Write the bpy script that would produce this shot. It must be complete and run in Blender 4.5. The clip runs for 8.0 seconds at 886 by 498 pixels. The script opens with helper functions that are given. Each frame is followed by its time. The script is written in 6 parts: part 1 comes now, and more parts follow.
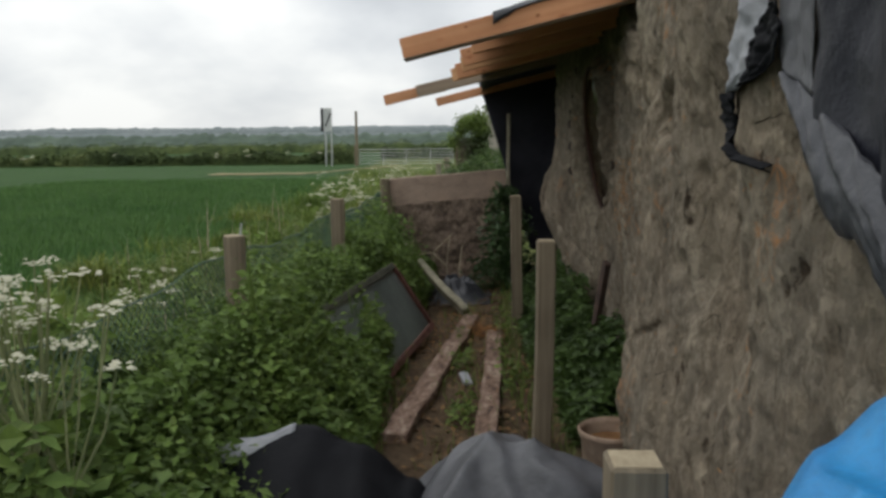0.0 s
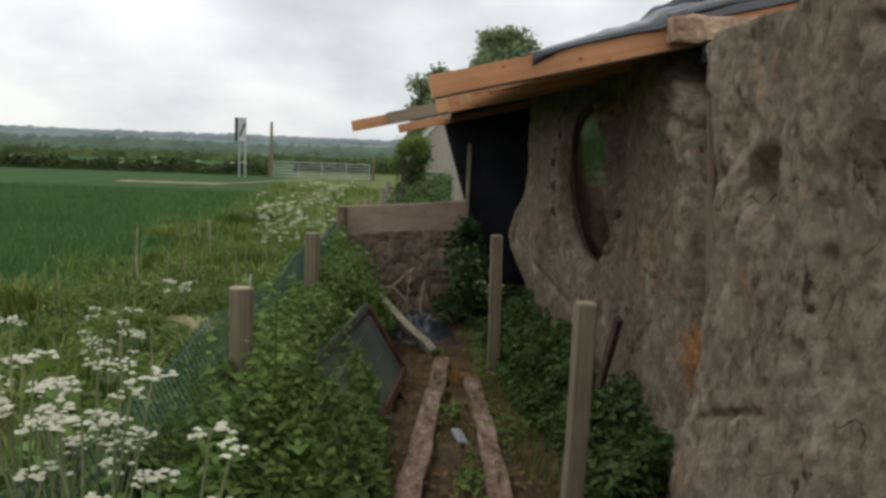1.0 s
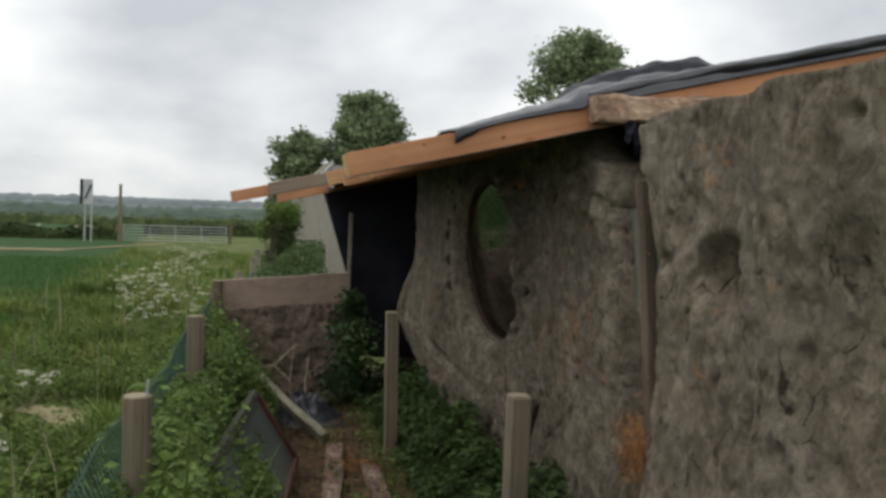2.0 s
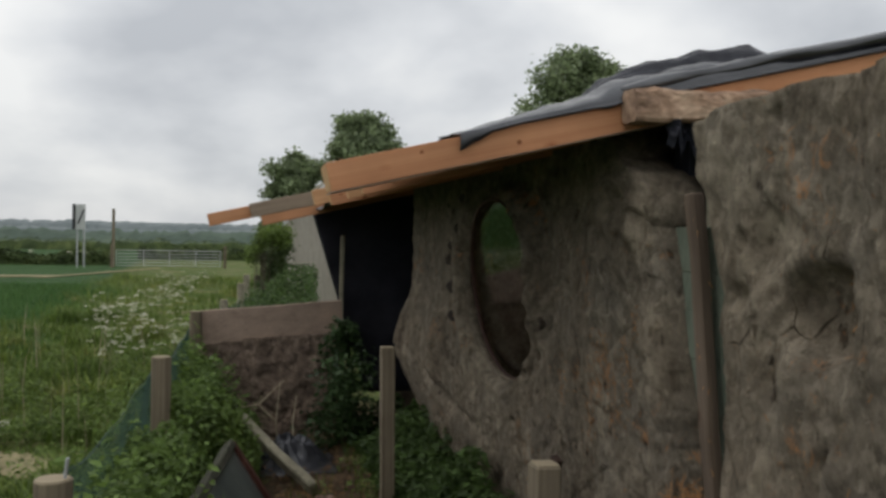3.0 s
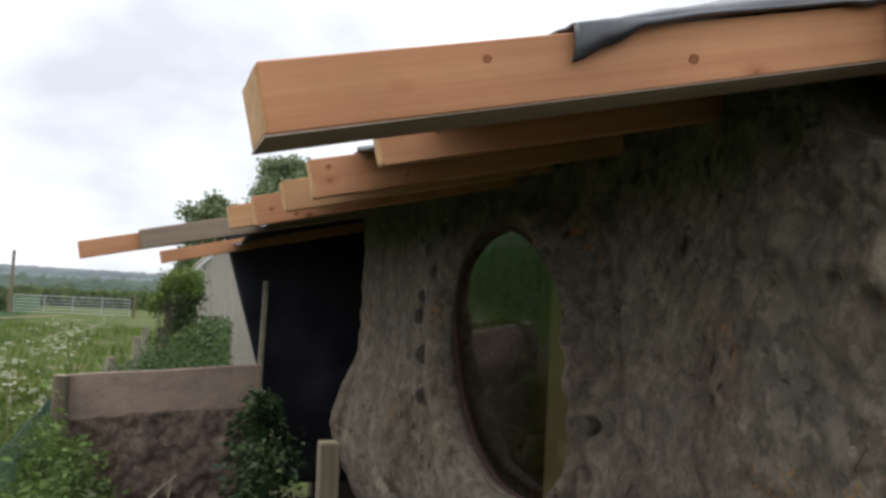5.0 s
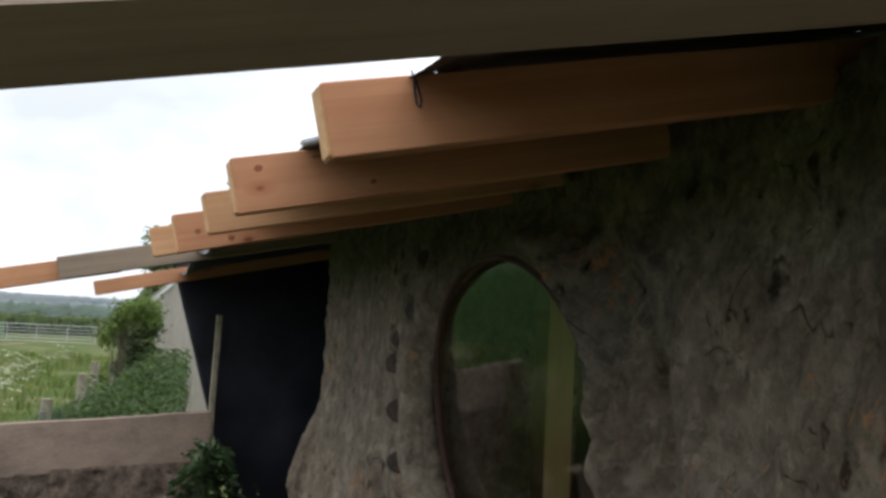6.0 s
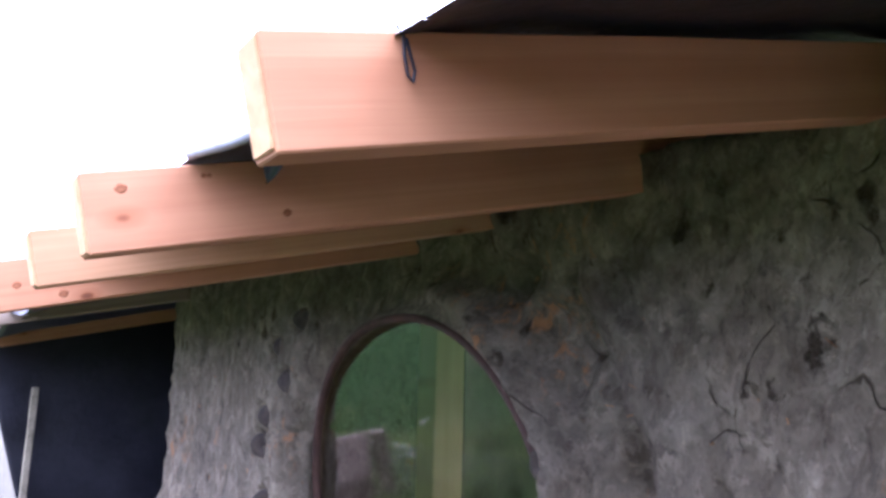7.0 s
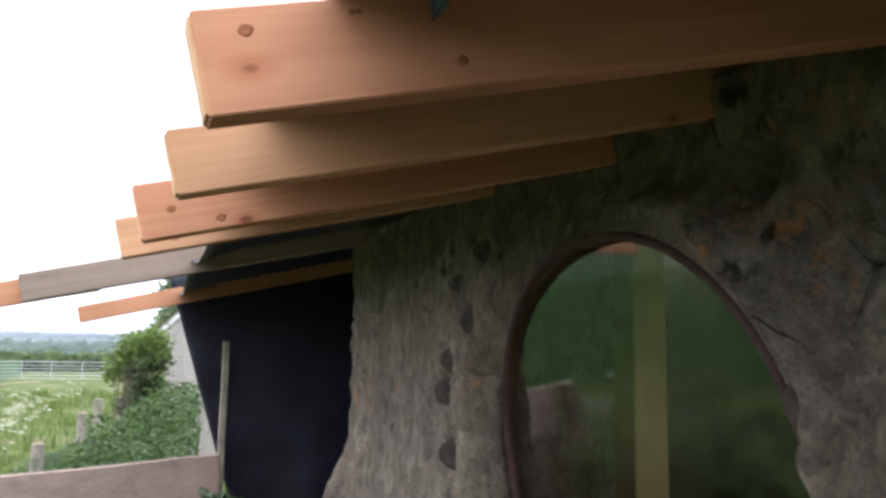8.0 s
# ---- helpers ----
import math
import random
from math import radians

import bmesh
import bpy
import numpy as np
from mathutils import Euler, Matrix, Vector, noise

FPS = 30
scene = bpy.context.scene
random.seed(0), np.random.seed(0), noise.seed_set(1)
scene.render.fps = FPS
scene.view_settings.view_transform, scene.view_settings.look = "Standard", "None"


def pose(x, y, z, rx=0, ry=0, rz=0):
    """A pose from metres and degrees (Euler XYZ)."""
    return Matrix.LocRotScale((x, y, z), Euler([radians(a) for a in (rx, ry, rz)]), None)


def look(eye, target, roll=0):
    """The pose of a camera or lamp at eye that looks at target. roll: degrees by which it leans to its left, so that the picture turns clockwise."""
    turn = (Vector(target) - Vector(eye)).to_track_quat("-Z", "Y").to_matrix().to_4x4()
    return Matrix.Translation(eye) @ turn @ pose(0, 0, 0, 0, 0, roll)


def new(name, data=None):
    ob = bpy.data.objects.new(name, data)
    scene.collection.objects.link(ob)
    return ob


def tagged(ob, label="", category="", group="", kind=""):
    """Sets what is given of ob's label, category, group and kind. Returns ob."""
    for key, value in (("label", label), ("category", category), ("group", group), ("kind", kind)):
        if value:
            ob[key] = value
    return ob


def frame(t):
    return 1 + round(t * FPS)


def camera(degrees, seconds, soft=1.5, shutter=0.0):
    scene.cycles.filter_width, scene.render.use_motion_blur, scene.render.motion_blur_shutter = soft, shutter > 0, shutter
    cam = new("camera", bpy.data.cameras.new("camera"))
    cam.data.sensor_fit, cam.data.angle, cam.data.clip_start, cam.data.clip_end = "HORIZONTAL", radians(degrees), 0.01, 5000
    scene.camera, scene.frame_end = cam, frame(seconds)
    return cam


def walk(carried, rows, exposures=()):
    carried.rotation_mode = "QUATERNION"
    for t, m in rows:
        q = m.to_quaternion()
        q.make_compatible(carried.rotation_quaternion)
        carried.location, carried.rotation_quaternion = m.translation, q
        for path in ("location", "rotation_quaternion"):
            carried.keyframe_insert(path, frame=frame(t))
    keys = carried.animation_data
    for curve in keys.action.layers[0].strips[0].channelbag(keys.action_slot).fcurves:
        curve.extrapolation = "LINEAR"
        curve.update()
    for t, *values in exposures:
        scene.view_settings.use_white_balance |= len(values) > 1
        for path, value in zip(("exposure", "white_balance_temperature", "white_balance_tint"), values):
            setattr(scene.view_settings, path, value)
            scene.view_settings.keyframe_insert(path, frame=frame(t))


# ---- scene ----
cam = camera(55.0, 8.0, soft=3.1)
PATH = [
    (0, (0.175, 0.33, 1.446), (0.093, 2.313, 1.199), -0.6),
    (0.5, (-0.154, 0.52, 1.462), (-0.149, 2.517, 1.352), 1.5),
    (1, (-0.336, 0.692, 1.569), (-0.198, 2.677, 1.361), 2.1),
    (1.5, (-0.516, 0.832, 1.616), (-0.186, 2.803, 1.528), 2.1),
    (1.7, (-0.559, 0.879, 1.636), (-0.131, 2.832, 1.564), 2.5),
    (2.8, (-0.454, 1.47, 1.661), (0.031, 3.41, 1.652), 1.1),
    (3, (-0.426, 1.609, 1.665), (0.043, 3.553, 1.658), 1.0),
    (3.5, (-0.435, 1.987, 1.631), (0.041, 3.928, 1.705), 3.5),
    (4, (-0.365, 2.392, 1.593), (0.129, 4.33, 1.612), 1.5),
    (4.5, (-0.303, 2.791, 1.63), (0.284, 4.703, 1.627), 1.8),
    (4.7, (-0.291, 2.938, 1.628), (0.351, 4.829, 1.745), 3.0),
    (5.8, (-0.128, 3.732, 1.661), (0.51, 5.621, 1.814), 2.5),
    (6, (-0.069, 3.805, 1.695), (0.621, 5.672, 1.895), 3.0),
    (6.5, (0.0, 3.958, 1.727), (0.975, 5.674, 2.048), 3.1),
    (7, (-0.051, 4.246, 1.728), (0.969, 5.93, 2.081), 1.6),
    (7.5, (-0.032, 4.413, 1.726), (0.822, 6.193, 2.047), 0.6),
    (8, (0.055, 4.528, 1.678), (0.713, 6.4, 1.93), 0.9),
]

EXPOSURES = [(0, -0.08, 6500, 8), (0.5, -0.08, 6500, 8), (1.5, -0.07, 6500, 8), (3.0, -0.35, 6500, 9), (3.5, -0.38, 6450, 9), (4.0, -0.38, 6400, 9), (4.5, 0.08, 6300, 10), (5.8, 0.35, 6250, 11), (6.0, 0.45, 6200, 11), (6.5, 2.1, 5500, 20), (7.0, 2.45, 5100, 34), (7.5, 2.4, 5150, 28), (8, 1.5, 5800, 18)]
walk(cam, [(t, look(eye, target, roll)) for t, eye, target, roll in PATH], EXPOSURES)

# ---- world, sun ----
SUN_ELEV, SUN_ROT = radians(60), radians(250)
world = bpy.data.worlds.new("overcast_sky")
scene.world = world
world.use_nodes = True
wn, wl = world.node_tree.nodes, world.node_tree.links
wn.clear()
w_out = wn.new("ShaderNodeOutputWorld")
w_bg = wn.new("ShaderNodeBackground")
w_sky = wn.new("ShaderNodeTexSky")
w_sky.sky_type, w_sky.sun_disc = "NISHITA", False
w_sky.sun_elevation, w_sky.sun_rotation = SUN_ELEV, SUN_ROT
w_dim = wn.new("ShaderNodeVectorMath")
w_dim.operation = "SCALE"
w_dim.inputs["Scale"].default_value = 0.10
w_co = wn.new("ShaderNodeTexCoord")
w_sep = wn.new("ShaderNodeSeparateXYZ")
wl.new(w_co.outputs["Generated"], w_sep.inputs[0])
w_hi = wn.new("ShaderNodeMath")
w_hi.operation = "ADD"
w_hi.inputs[1].default_value = 0.50
w_abs = wn.new("ShaderNodeMath")
w_abs.operation = "ABSOLUTE"
wl.new(w_sep.outputs["Z"], w_abs.inputs[0])
wl.new(w_abs.outputs[0], w_hi.inputs[0])
w_layer = wn.new("ShaderNodeVectorMath")
w_layer.operation = "DIVIDE"
w_hi3 = wn.new("ShaderNodeCombineXYZ")
for sock in ("X", "Y", "Z"):
    wl.new(w_hi.outputs[0], w_hi3.inputs[sock])
wl.new(w_co.outputs["Generated"], w_layer.inputs[0])
wl.new(w_hi3.outputs["Vector"], w_layer.inputs[1])
w_n1 = wn.new("ShaderNodeTexNoise")
w_n1.inputs["Scale"].default_value, w_n1.inputs["Detail"].default_value = 2.1, 5.0
w_n1.inputs["Roughness"].default_value, w_n1.inputs["Distortion"].default_value = 0.47, 0.1
w_ramp = wn.new("ShaderNodeValToRGB")
w_ramp.color_ramp.elements[0].position, w_ramp.color_ramp.elements[0].color = 0.36, (0.56, 0.58, 0.615, 1)
w_ramp.color_ramp.elements[1].position, w_ramp.color_ramp.elements[1].color = 0.62, (0.99, 0.99, 0.985, 1)
w_ramp.color_ramp.elements.new(0.49).color = (0.77, 0.785, 0.81, 1)
w_mix = wn.new("ShaderNodeMix")
w_mix.data_type = "RGBA"
w_mix.inputs["Factor"].default_value = 0.93
wl.new(w_layer.outputs["Vector"], w_n1.inputs["Vector"])
wl.new(w_n1.outputs["Fac"], w_ramp.inputs["Fac"])
wl.new(w_sky.outputs["Color"], w_dim.inputs[0])
wl.new(w_dim.outputs["Vector"], w_mix.inputs["A"])
# an overcast sky is brighter overhead than at the horizon
w_up = wn.new("ShaderNodeMapRange")
w_up.inputs["From Min"].default_value, w_up.inputs["From Max"].default_value = 0.0, 1.0
w_up.inputs["To Min"].default_value, w_up.inputs["To Max"].default_value = 0.90, 1.65
w_lift = wn.new("ShaderNodeVectorMath")
w_lift.operation = "SCALE"
wl.new(w_sep.outputs["Z"], w_up.inputs["Value"])
wl.new(w_ramp.outputs["Color"], w_lift.inputs[0])
wl.new(w_up.outputs["Result"], w_lift.inputs["Scale"])
wl.new(w_lift.outputs["Vector"], w_mix.inputs["B"])
wl.new(w_mix.outputs["Result"], w_bg.inputs["Color"])
w_bg.inputs["Strength"].default_value = 1.15
wl.new(w_bg.outputs["Background"], w_out.inputs["Surface"])

sun_data = bpy.data.lights.new("sun", "SUN")
sun_data.energy, sun_data.angle, sun_data.color = 0.6, radians(25), (1.0, 0.96, 0.9)
sun = new("sun", sun_data)
sun.matrix_world = look((-16, -5, 29), (0, 0, 0))


# ---- materials ----
def ramp_node(nt, stops):
    r = nt.nodes.new("ShaderNodeValToRGB")
    els = r.color_ramp.elements
    while len(els) < len(stops):
        els.new(0.5)
    for e, (p, c) in zip(els, stops):
        e.position, e.color = p, (*c, 1)
    return r


def noise_node(nt, vec, scale, detail=6.0, rough=0.6, stretch=None, dist=0.0):
    n = nt.nodes.new("ShaderNodeTexNoise")
    n.inputs["Scale"].default_value, n.inputs["Detail"].default_value = scale, detail
    n.inputs["Roughness"].default_value, n.inputs["Distortion"].default_value = rough, dist
    if stretch:
        m = nt.nodes.new("ShaderNodeMapping")
        m.inputs["Scale"].default_value = stretch
        nt.links.new(vec, m.inputs["Vector"])
        vec = m.outputs["Vector"]
    nt.links.new(vec, n.inputs["Vector"])
    return n


def mix_rgb(nt, a, b, fac, mode="MIX"):
    m = nt.nodes.new("ShaderNodeMix")
    m.data_type, m.blend_type = "RGBA", mode
    for sock, v in (("A", a), ("B", b)):
        if isinstance(v, tuple):
            m.inputs[sock].default_value = (*v, 1)
        else:
            nt.links.new(v, m.inputs[sock])
    if isinstance(fac, (int, float)):
        m.inputs["Factor"].default_value = fac
    else:
        nt.links.new(fac, m.inputs["Factor"])
    return m.outputs["Result"]


def material(name, stops, scale=4.0, stretch=None, fine=40.0, fine_amount=0.35, rough=0.85, bump=0.3, bump_dist=0.01,
             metal=0.0, per_object=0.0, per_island=0.0, spec=0.3, translucent=0.0, detail=6.0):
    """A two-scale procedural surface: a ramp over a large noise, broken by a fine one, with relief."""
    m = bpy.data.materials.new(name)
    m.use_nodes = True
    nt = m.node_tree
    bsdf = nt.nodes["Principled BSDF"]
    co = nt.nodes.new("ShaderNodeTexCoord").outputs["Object"]
    big = noise_node(nt, co, scale, detail, 0.6, stretch, 0.3)
    ramp = ramp_node(nt, stops)
    nt.links.new(big.outputs["Fac"], ramp.inputs["Fac"])
    small = noise_node(nt, co, fine, 5.0, 0.7, stretch)
    fr = ramp_node(nt, [(0.3, (0.45, 0.45, 0.45)), (0.7, (1.5, 1.5, 1.5))])
    nt.links.new(small.outputs["Fac"], fr.inputs["Fac"])
    col = mix_rgb(nt, ramp.outputs["Color"], fr.outputs["Color"], fine_amount, "MULTIPLY")
    for amount, node, sock in ((per_object, "ShaderNodeObjectInfo", "Random"), (per_island, "ShaderNodeNewGeometry", "Random Per Island")):
        if amount:
            src = nt.nodes.new(node)
            hr = ramp_node(nt, [(0.0, (1 - amount,) * 3), (1.0, (1 + amount, 1 + amount, 1 + amount * 0.6))])
            nt.links.new(src.outputs[sock], hr.inputs["Fac"])
            col = mix_rgb(nt, col, hr.outputs["Color"], 1.0, "MULTIPLY")
    nt.links.new(col, bsdf.inputs["Base Color"])
    bsdf.inputs["Roughness"].default_value, bsdf.inputs["Metallic"].default_value = rough, metal
    bsdf.inputs["Specular IOR Level"].default_value = spec
    if bump:
        b = nt.nodes.new("ShaderNodeBump")
        b.inputs["Strength"].default_value, b.inputs["Distance"].default_value = bump, bump_dist
        h = nt.nodes.new("ShaderNodeMath")
        h.operation = "ADD"
        nt.links.new(big.outputs["Fac"], h.inputs[0])
        nt.links.new(small.outputs["Fac"], h.inputs[1])
        nt.links.new(h.outputs[0], b.inputs["Height"])
        nt.links.new(b.outputs["Normal"], bsdf.inputs["Normal"])
    if translucent:
        tr = nt.nodes.new("ShaderNodeBsdfTranslucent")
        nt.links.new(col, tr.inputs["Color"])
        mx = nt.nodes.new("ShaderNodeMixShader")
        mx.inputs["Fac"].default_value = translucent
        nt.links.new(bsdf.outputs["BSDF"], mx.inputs[1])
        nt.links.new(tr.outputs["BSDF"], mx.inputs[2])
        nt.links.new(mx.outputs["Shader"], nt.nodes["Material Output"].inputs["Surface"])
    return m


def cob_material():
    """Dried clay and straw: chipped vertical flakes of tan and brown-grey skin, pits, fibres, cracks, rusty straw flecks."""
    m = bpy.data.materials.new("cob_clay")
    m.use_nodes = True
    nt = m.node_tree
    bsdf = nt.nodes["Principled BSDF"]
    co = nt.nodes.new("ShaderNodeTexCoord").outputs["Object"]
    big = noise_node(nt, co, 2.6, 10, 0.66, (1.0, 1.1, 0.55), 0.25)
    ramp = ramp_node(nt, [(0.30, (0.160, 0.128, 0.095)), (0.43, (0.218, 0.181, 0.135)), (0.53, (0.258, 0.217, 0.163)), (0.68, (0.325, 0.280, 0.213))])
    nt.links.new(big.outputs["Fac"], ramp.inputs["Fac"])
    grey = noise_node(nt, co, 2.4, 5, 0.6)
    gm = ramp_node(nt, [(0.46, (0, 0, 0)), (0.64, (0.7, 0.7, 0.7))])
    nt.links.new(grey.outputs["Fac"], gm.inputs["Fac"])
    col = mix_rgb(nt, ramp.outputs["Color"], (0.198, 0.173, 0.138), gm.outputs["Color"])

    def warped(scale_vec, amount, source):
        mp = nt.nodes.new("ShaderNodeMapping")
        mp.inputs["Scale"].default_value = scale_vec
        nt.links.new(co, mp.inputs["Vector"])
        wv = nt.nodes.new("ShaderNodeVectorMath")
        wv.operation = "MULTIPLY_ADD"
        wv.inputs[1].default_value = amount
        nt.links.new(source, wv.inputs[0])
        nt.links.new(mp.outputs["Vector"], wv.inputs[2])
        return wv.outputs["Vector"]

    streak = noise_node(nt, co, 10.0, 10, 0.72, (1.15, 1.2, 0.85), 0.15)
    sr = ramp_node(nt, [(0.30, (0.62, 0.58, 0.54)), (0.5, (1.0, 1.0, 1.0)), (0.68, (1.26, 1.25, 1.21))])
    nt.links.new(streak.outputs["Fac"], sr.inputs["Fac"])
    col = mix_rgb(nt, col, sr.outputs["Color"], 0.8, "MULTIPLY")
    # flakes: sharp-edged, taller than wide, each at its own depth and tone
    heights = []
    for scale, amount in ((13.0, 0.11), (29.0, 0.19), (62.0, 0.21)):
        fv = nt.nodes.new("ShaderNodeTexVoronoi")
        fv.inputs["Scale"].default_value = scale
        nt.links.new(warped((1.0, 1.0, 0.68), (0.16, 0.16, 0.12), streak.outputs["Color"]), fv.inputs["Vector"])
        tone = ramp_node(nt, [(0.15, (1 - amount * 1.3, 1 - amount * 1.35, 1 - amount * 1.4)), (0.85, (1 + amount, 1 + amount, 1 + amount))])
        nt.links.new(fv.outputs["Color"], tone.inputs["Fac"])
        col = mix_rgb(nt, col, tone.outputs["Color"], 0.8, "MULTIPLY")
        heights.append(fv.outputs["Color"])
    fibre = noise_node(nt, co, 48.0, 7, 0.75, (1.0, 1.0, 0.8), 0.4)
    fr = ramp_node(nt, [(0.29, (0.30, 0.26, 0.23)), (0.42, (0.97, 0.97, 0.97)), (0.60, (1.05, 1.05, 1.05)), (0.72, (2.3, 2.2, 2.0))])
    nt.links.new(fibre.outputs["Fac"], fr.inputs["Fac"])
    col = mix_rgb(nt, col, fr.outputs["Color"], 0.6, "MULTIPLY")
    # crumbled pits in patches
    pv = nt.nodes.new("ShaderNodeTexVoronoi")
    pv.inputs["Scale"].default_value = 17.0
    nt.links.new(warped((1.0, 1.0, 0.6), (0.12, 0.12, 0.12), streak.outputs["Color"]), pv.inputs["Vector"])
    pr = ramp_node(nt, [(0.16, (0, 0, 0)), (0.28, (1, 1, 1))])
    nt.links.new(pv.outputs["Distance"], pr.inputs["Fac"])
    pg = noise_node(nt, co, 3.3, 4, 0.65)
    pgr = ramp_node(nt, [(0.53, (1, 1, 1)), (0.60, (0, 0, 0))])
    nt.links.new(pg.outputs["Fac"], pgr.inputs["Fac"])
    pit = mix_rgb(nt, pr.outputs["Color"], pgr.outputs["Color"], 1.0, "LIGHTEN")
    col = mix_rgb(nt, col, mix_rgb(nt, (0.35, 0.31, 0.28), (1.0, 1.0, 1.0), pit), 1.0, "MULTIPLY")
    # rusty straw-stained flecks
    patch = noise_node(nt, co, 2.3, 3, 0.5)
    fleck = noise_node(nt, co, 26.0, 6, 0.8, (1, 1, 0.6), 0.8)
    mul = nt.nodes.new("ShaderNodeMath")
    mul.operation = "MULTIPLY"
    nt.links.new(patch.outputs["Fac"], mul.inputs[0])
    nt.links.new(fleck.outputs["Fac"], mul.inputs[1])
    rr = ramp_node(nt, [(0.35, (0, 0, 0)), (0.425, (1, 1, 1))])
    nt.links.new(mul.outputs[0], rr.inputs["Fac"])
    col = mix_rgb(nt, col, (0.42, 0.21, 0.095), rr.outputs["Color"])
    # shrinkage cracks
    warp = noise_node(nt, co, 4.0, 2, 0.5)
    vor = nt.nodes.new("ShaderNodeTexVoronoi")
    vor.feature = "DISTANCE_TO_EDGE"
    vor.inputs["Scale"].default_value = 8.5
    nt.links.new(warped((1.0, 1.0, 0.62), (0.18, 0.18, 0.16), warp.outputs["Color"]), vor.inputs["Vector"])
    vr = ramp_node(nt, [(0.0, (0, 0, 0)), (0.016, (1, 1, 1))])
    nt.links.new(vor.outputs["Distance"], vr.inputs["Fac"])
    gate_n = noise_node(nt, co, 6.5, 4, 0.65)
    gr = ramp_node(nt, [(0.56, (1, 1, 1)), (0.63, (0, 0, 0))])
    nt.links.new(gate_n.outputs["Fac"], gr.inputs["Fac"])
    crack = mix_rgb(nt, vr.outputs["Color"], gr.outputs["Color"], 1.0, "LIGHTEN")
    col = mix_rgb(nt, col, mix_rgb(nt, (0.30, 0.27, 0.24), (1.0, 1.0, 1.0), crack), 1.0, "MULTIPLY")
    nt.links.new(col, bsdf.inputs["Base Color"])
    bsdf.inputs["Roughness"].default_value = 0.95
    bsdf.inputs["Specular IOR Level"].default_value = 0.15
    total = None
    for src, amount in ((streak.outputs["Fac"], 1.0), (fibre.outputs["Fac"], 0.5), (crack, 0.6), (pit, 0.9), (heights[0], 0.8), (heights[1], 0.55), (heights[2], 0.35)):
        h = nt.nodes.new("ShaderNodeMath")
        h.operation = "MULTIPLY_ADD"
        h.inputs[1].default_value = amount
        nt.links.new(src, h.inputs[0])
        if total is not None:
            nt.links.new(total, h.inputs[2])
        else:
            h.inputs[2].default_value = 0.0
        total = h.outputs[0]
    b = nt.nodes.new("ShaderNodeBump")
    b.inputs["Strength"].default_value, b.inputs["Distance"].default_value = 0.85, 0.021
    nt.links.new(total, b.inputs["Height"])
    nt.links.new(b.outputs["Normal"], bsdf.inputs["Normal"])
    return m


def wood_material(name, dark, light, rough=0.75, knots=True):
    """Sawn timber with its grain along the piece's x axis and a few knots."""
    m = bpy.data.materials.new(name)
    m.use_nodes = True
    nt = m.node_tree
    bsdf = nt.nodes["Principled BSDF"]
    co = nt.nodes.new("ShaderNodeTexCoord").outputs["Object"]
    ob_r = nt.nodes.new("ShaderNodeObjectInfo")
    shift = nt.nodes.new("ShaderNodeVectorMath")
    shift.operation = "MULTIPLY_ADD"
    shift.inputs[1].default_value = (7.0, 7.0, 7.0)
    nt.links.new(ob_r.outputs["Random"], shift.inputs[0])
    nt.links.new(co, shift.inputs[2])
    vec = shift.outputs["Vector"]
    grain = noise_node(nt, vec, 9.0, 6, 0.6, (0.10, 3.0, 5.0), 0.5)
    ramp = ramp_node(nt, [(0.25, dark), (0.72, light)])
    nt.links.new(grain.outputs["Fac"], ramp.inputs["Fac"])
    blot = noise_node(nt, vec, 3.0, 4, 0.6)
    br = ramp_node(nt, [(0.3, (0.72, 0.70, 0.68)), (0.7, (1.15, 1.15, 1.15))])
    nt.links.new(blot.outputs["Fac"], br.inputs["Fac"])
    col = mix_rgb(nt, ramp.outputs["Color"], br.outputs["Color"], 0.7, "MULTIPLY")
    if knots:
        v = nt.nodes.new("ShaderNodeTexVoronoi")
        v.inputs["Scale"].default_value = 5.5
        mp = nt.nodes.new("ShaderNodeMapping")
        mp.inputs["Scale"].default_value = (0.62, 0.05, 1.15)
        nt.links.new(vec, mp.inputs["Vector"])
        nt.links.new(mp.outputs["Vector"], v.inputs["Vector"])
        kr = ramp_node(nt, [(0.022, (0.20, 0.12, 0.09)), (0.042, (0.40, 0.25, 0.19)), (0.055, (0.80, 0.68, 0.60)), (0.12, (1, 1, 1))])
        nt.links.new(v.outputs["Distance"], kr.inputs["Fac"])
        col = mix_rgb(nt, col, kr.outputs["Color"], 0.85, "MULTIPLY")
    tone = ramp_node(nt, [(0.0, (0.86, 0.84, 0.82)), (1.0, (1.1, 1.08, 1.05))])
    nt.links.new(ob_r.outputs["Random"], tone.inputs["Fac"])
    col = mix_rgb(nt, col, tone.outputs["Color"], 1.0, "MULTIPLY")
    nt.links.new(col, bsdf.inputs["Base Color"])
    bsdf.inputs["Roughness"].default_value = rough
    bsdf.inputs["Specular IOR Level"].default_value = 0.3
    b = nt.nodes.new("ShaderNodeBump")
    b.inputs["Strength"].default_value, b.inputs["Distance"].default_value = 0.25, 0.003
    nt.links.new(grain.outputs["Fac"], b.inputs["Height"])
    nt.links.new(b.outputs["Normal"], bsdf.inputs["Normal"])
    return m


def plastic_sheet(name, a, b, rough=0.35, spec=0.5):
    return material(name, [(0.3, a), (0.7, b)], scale=5, fine=30, fine_amount=0.25, rough=rough, bump=0.35, bump_dist=0.012, spec=spec)


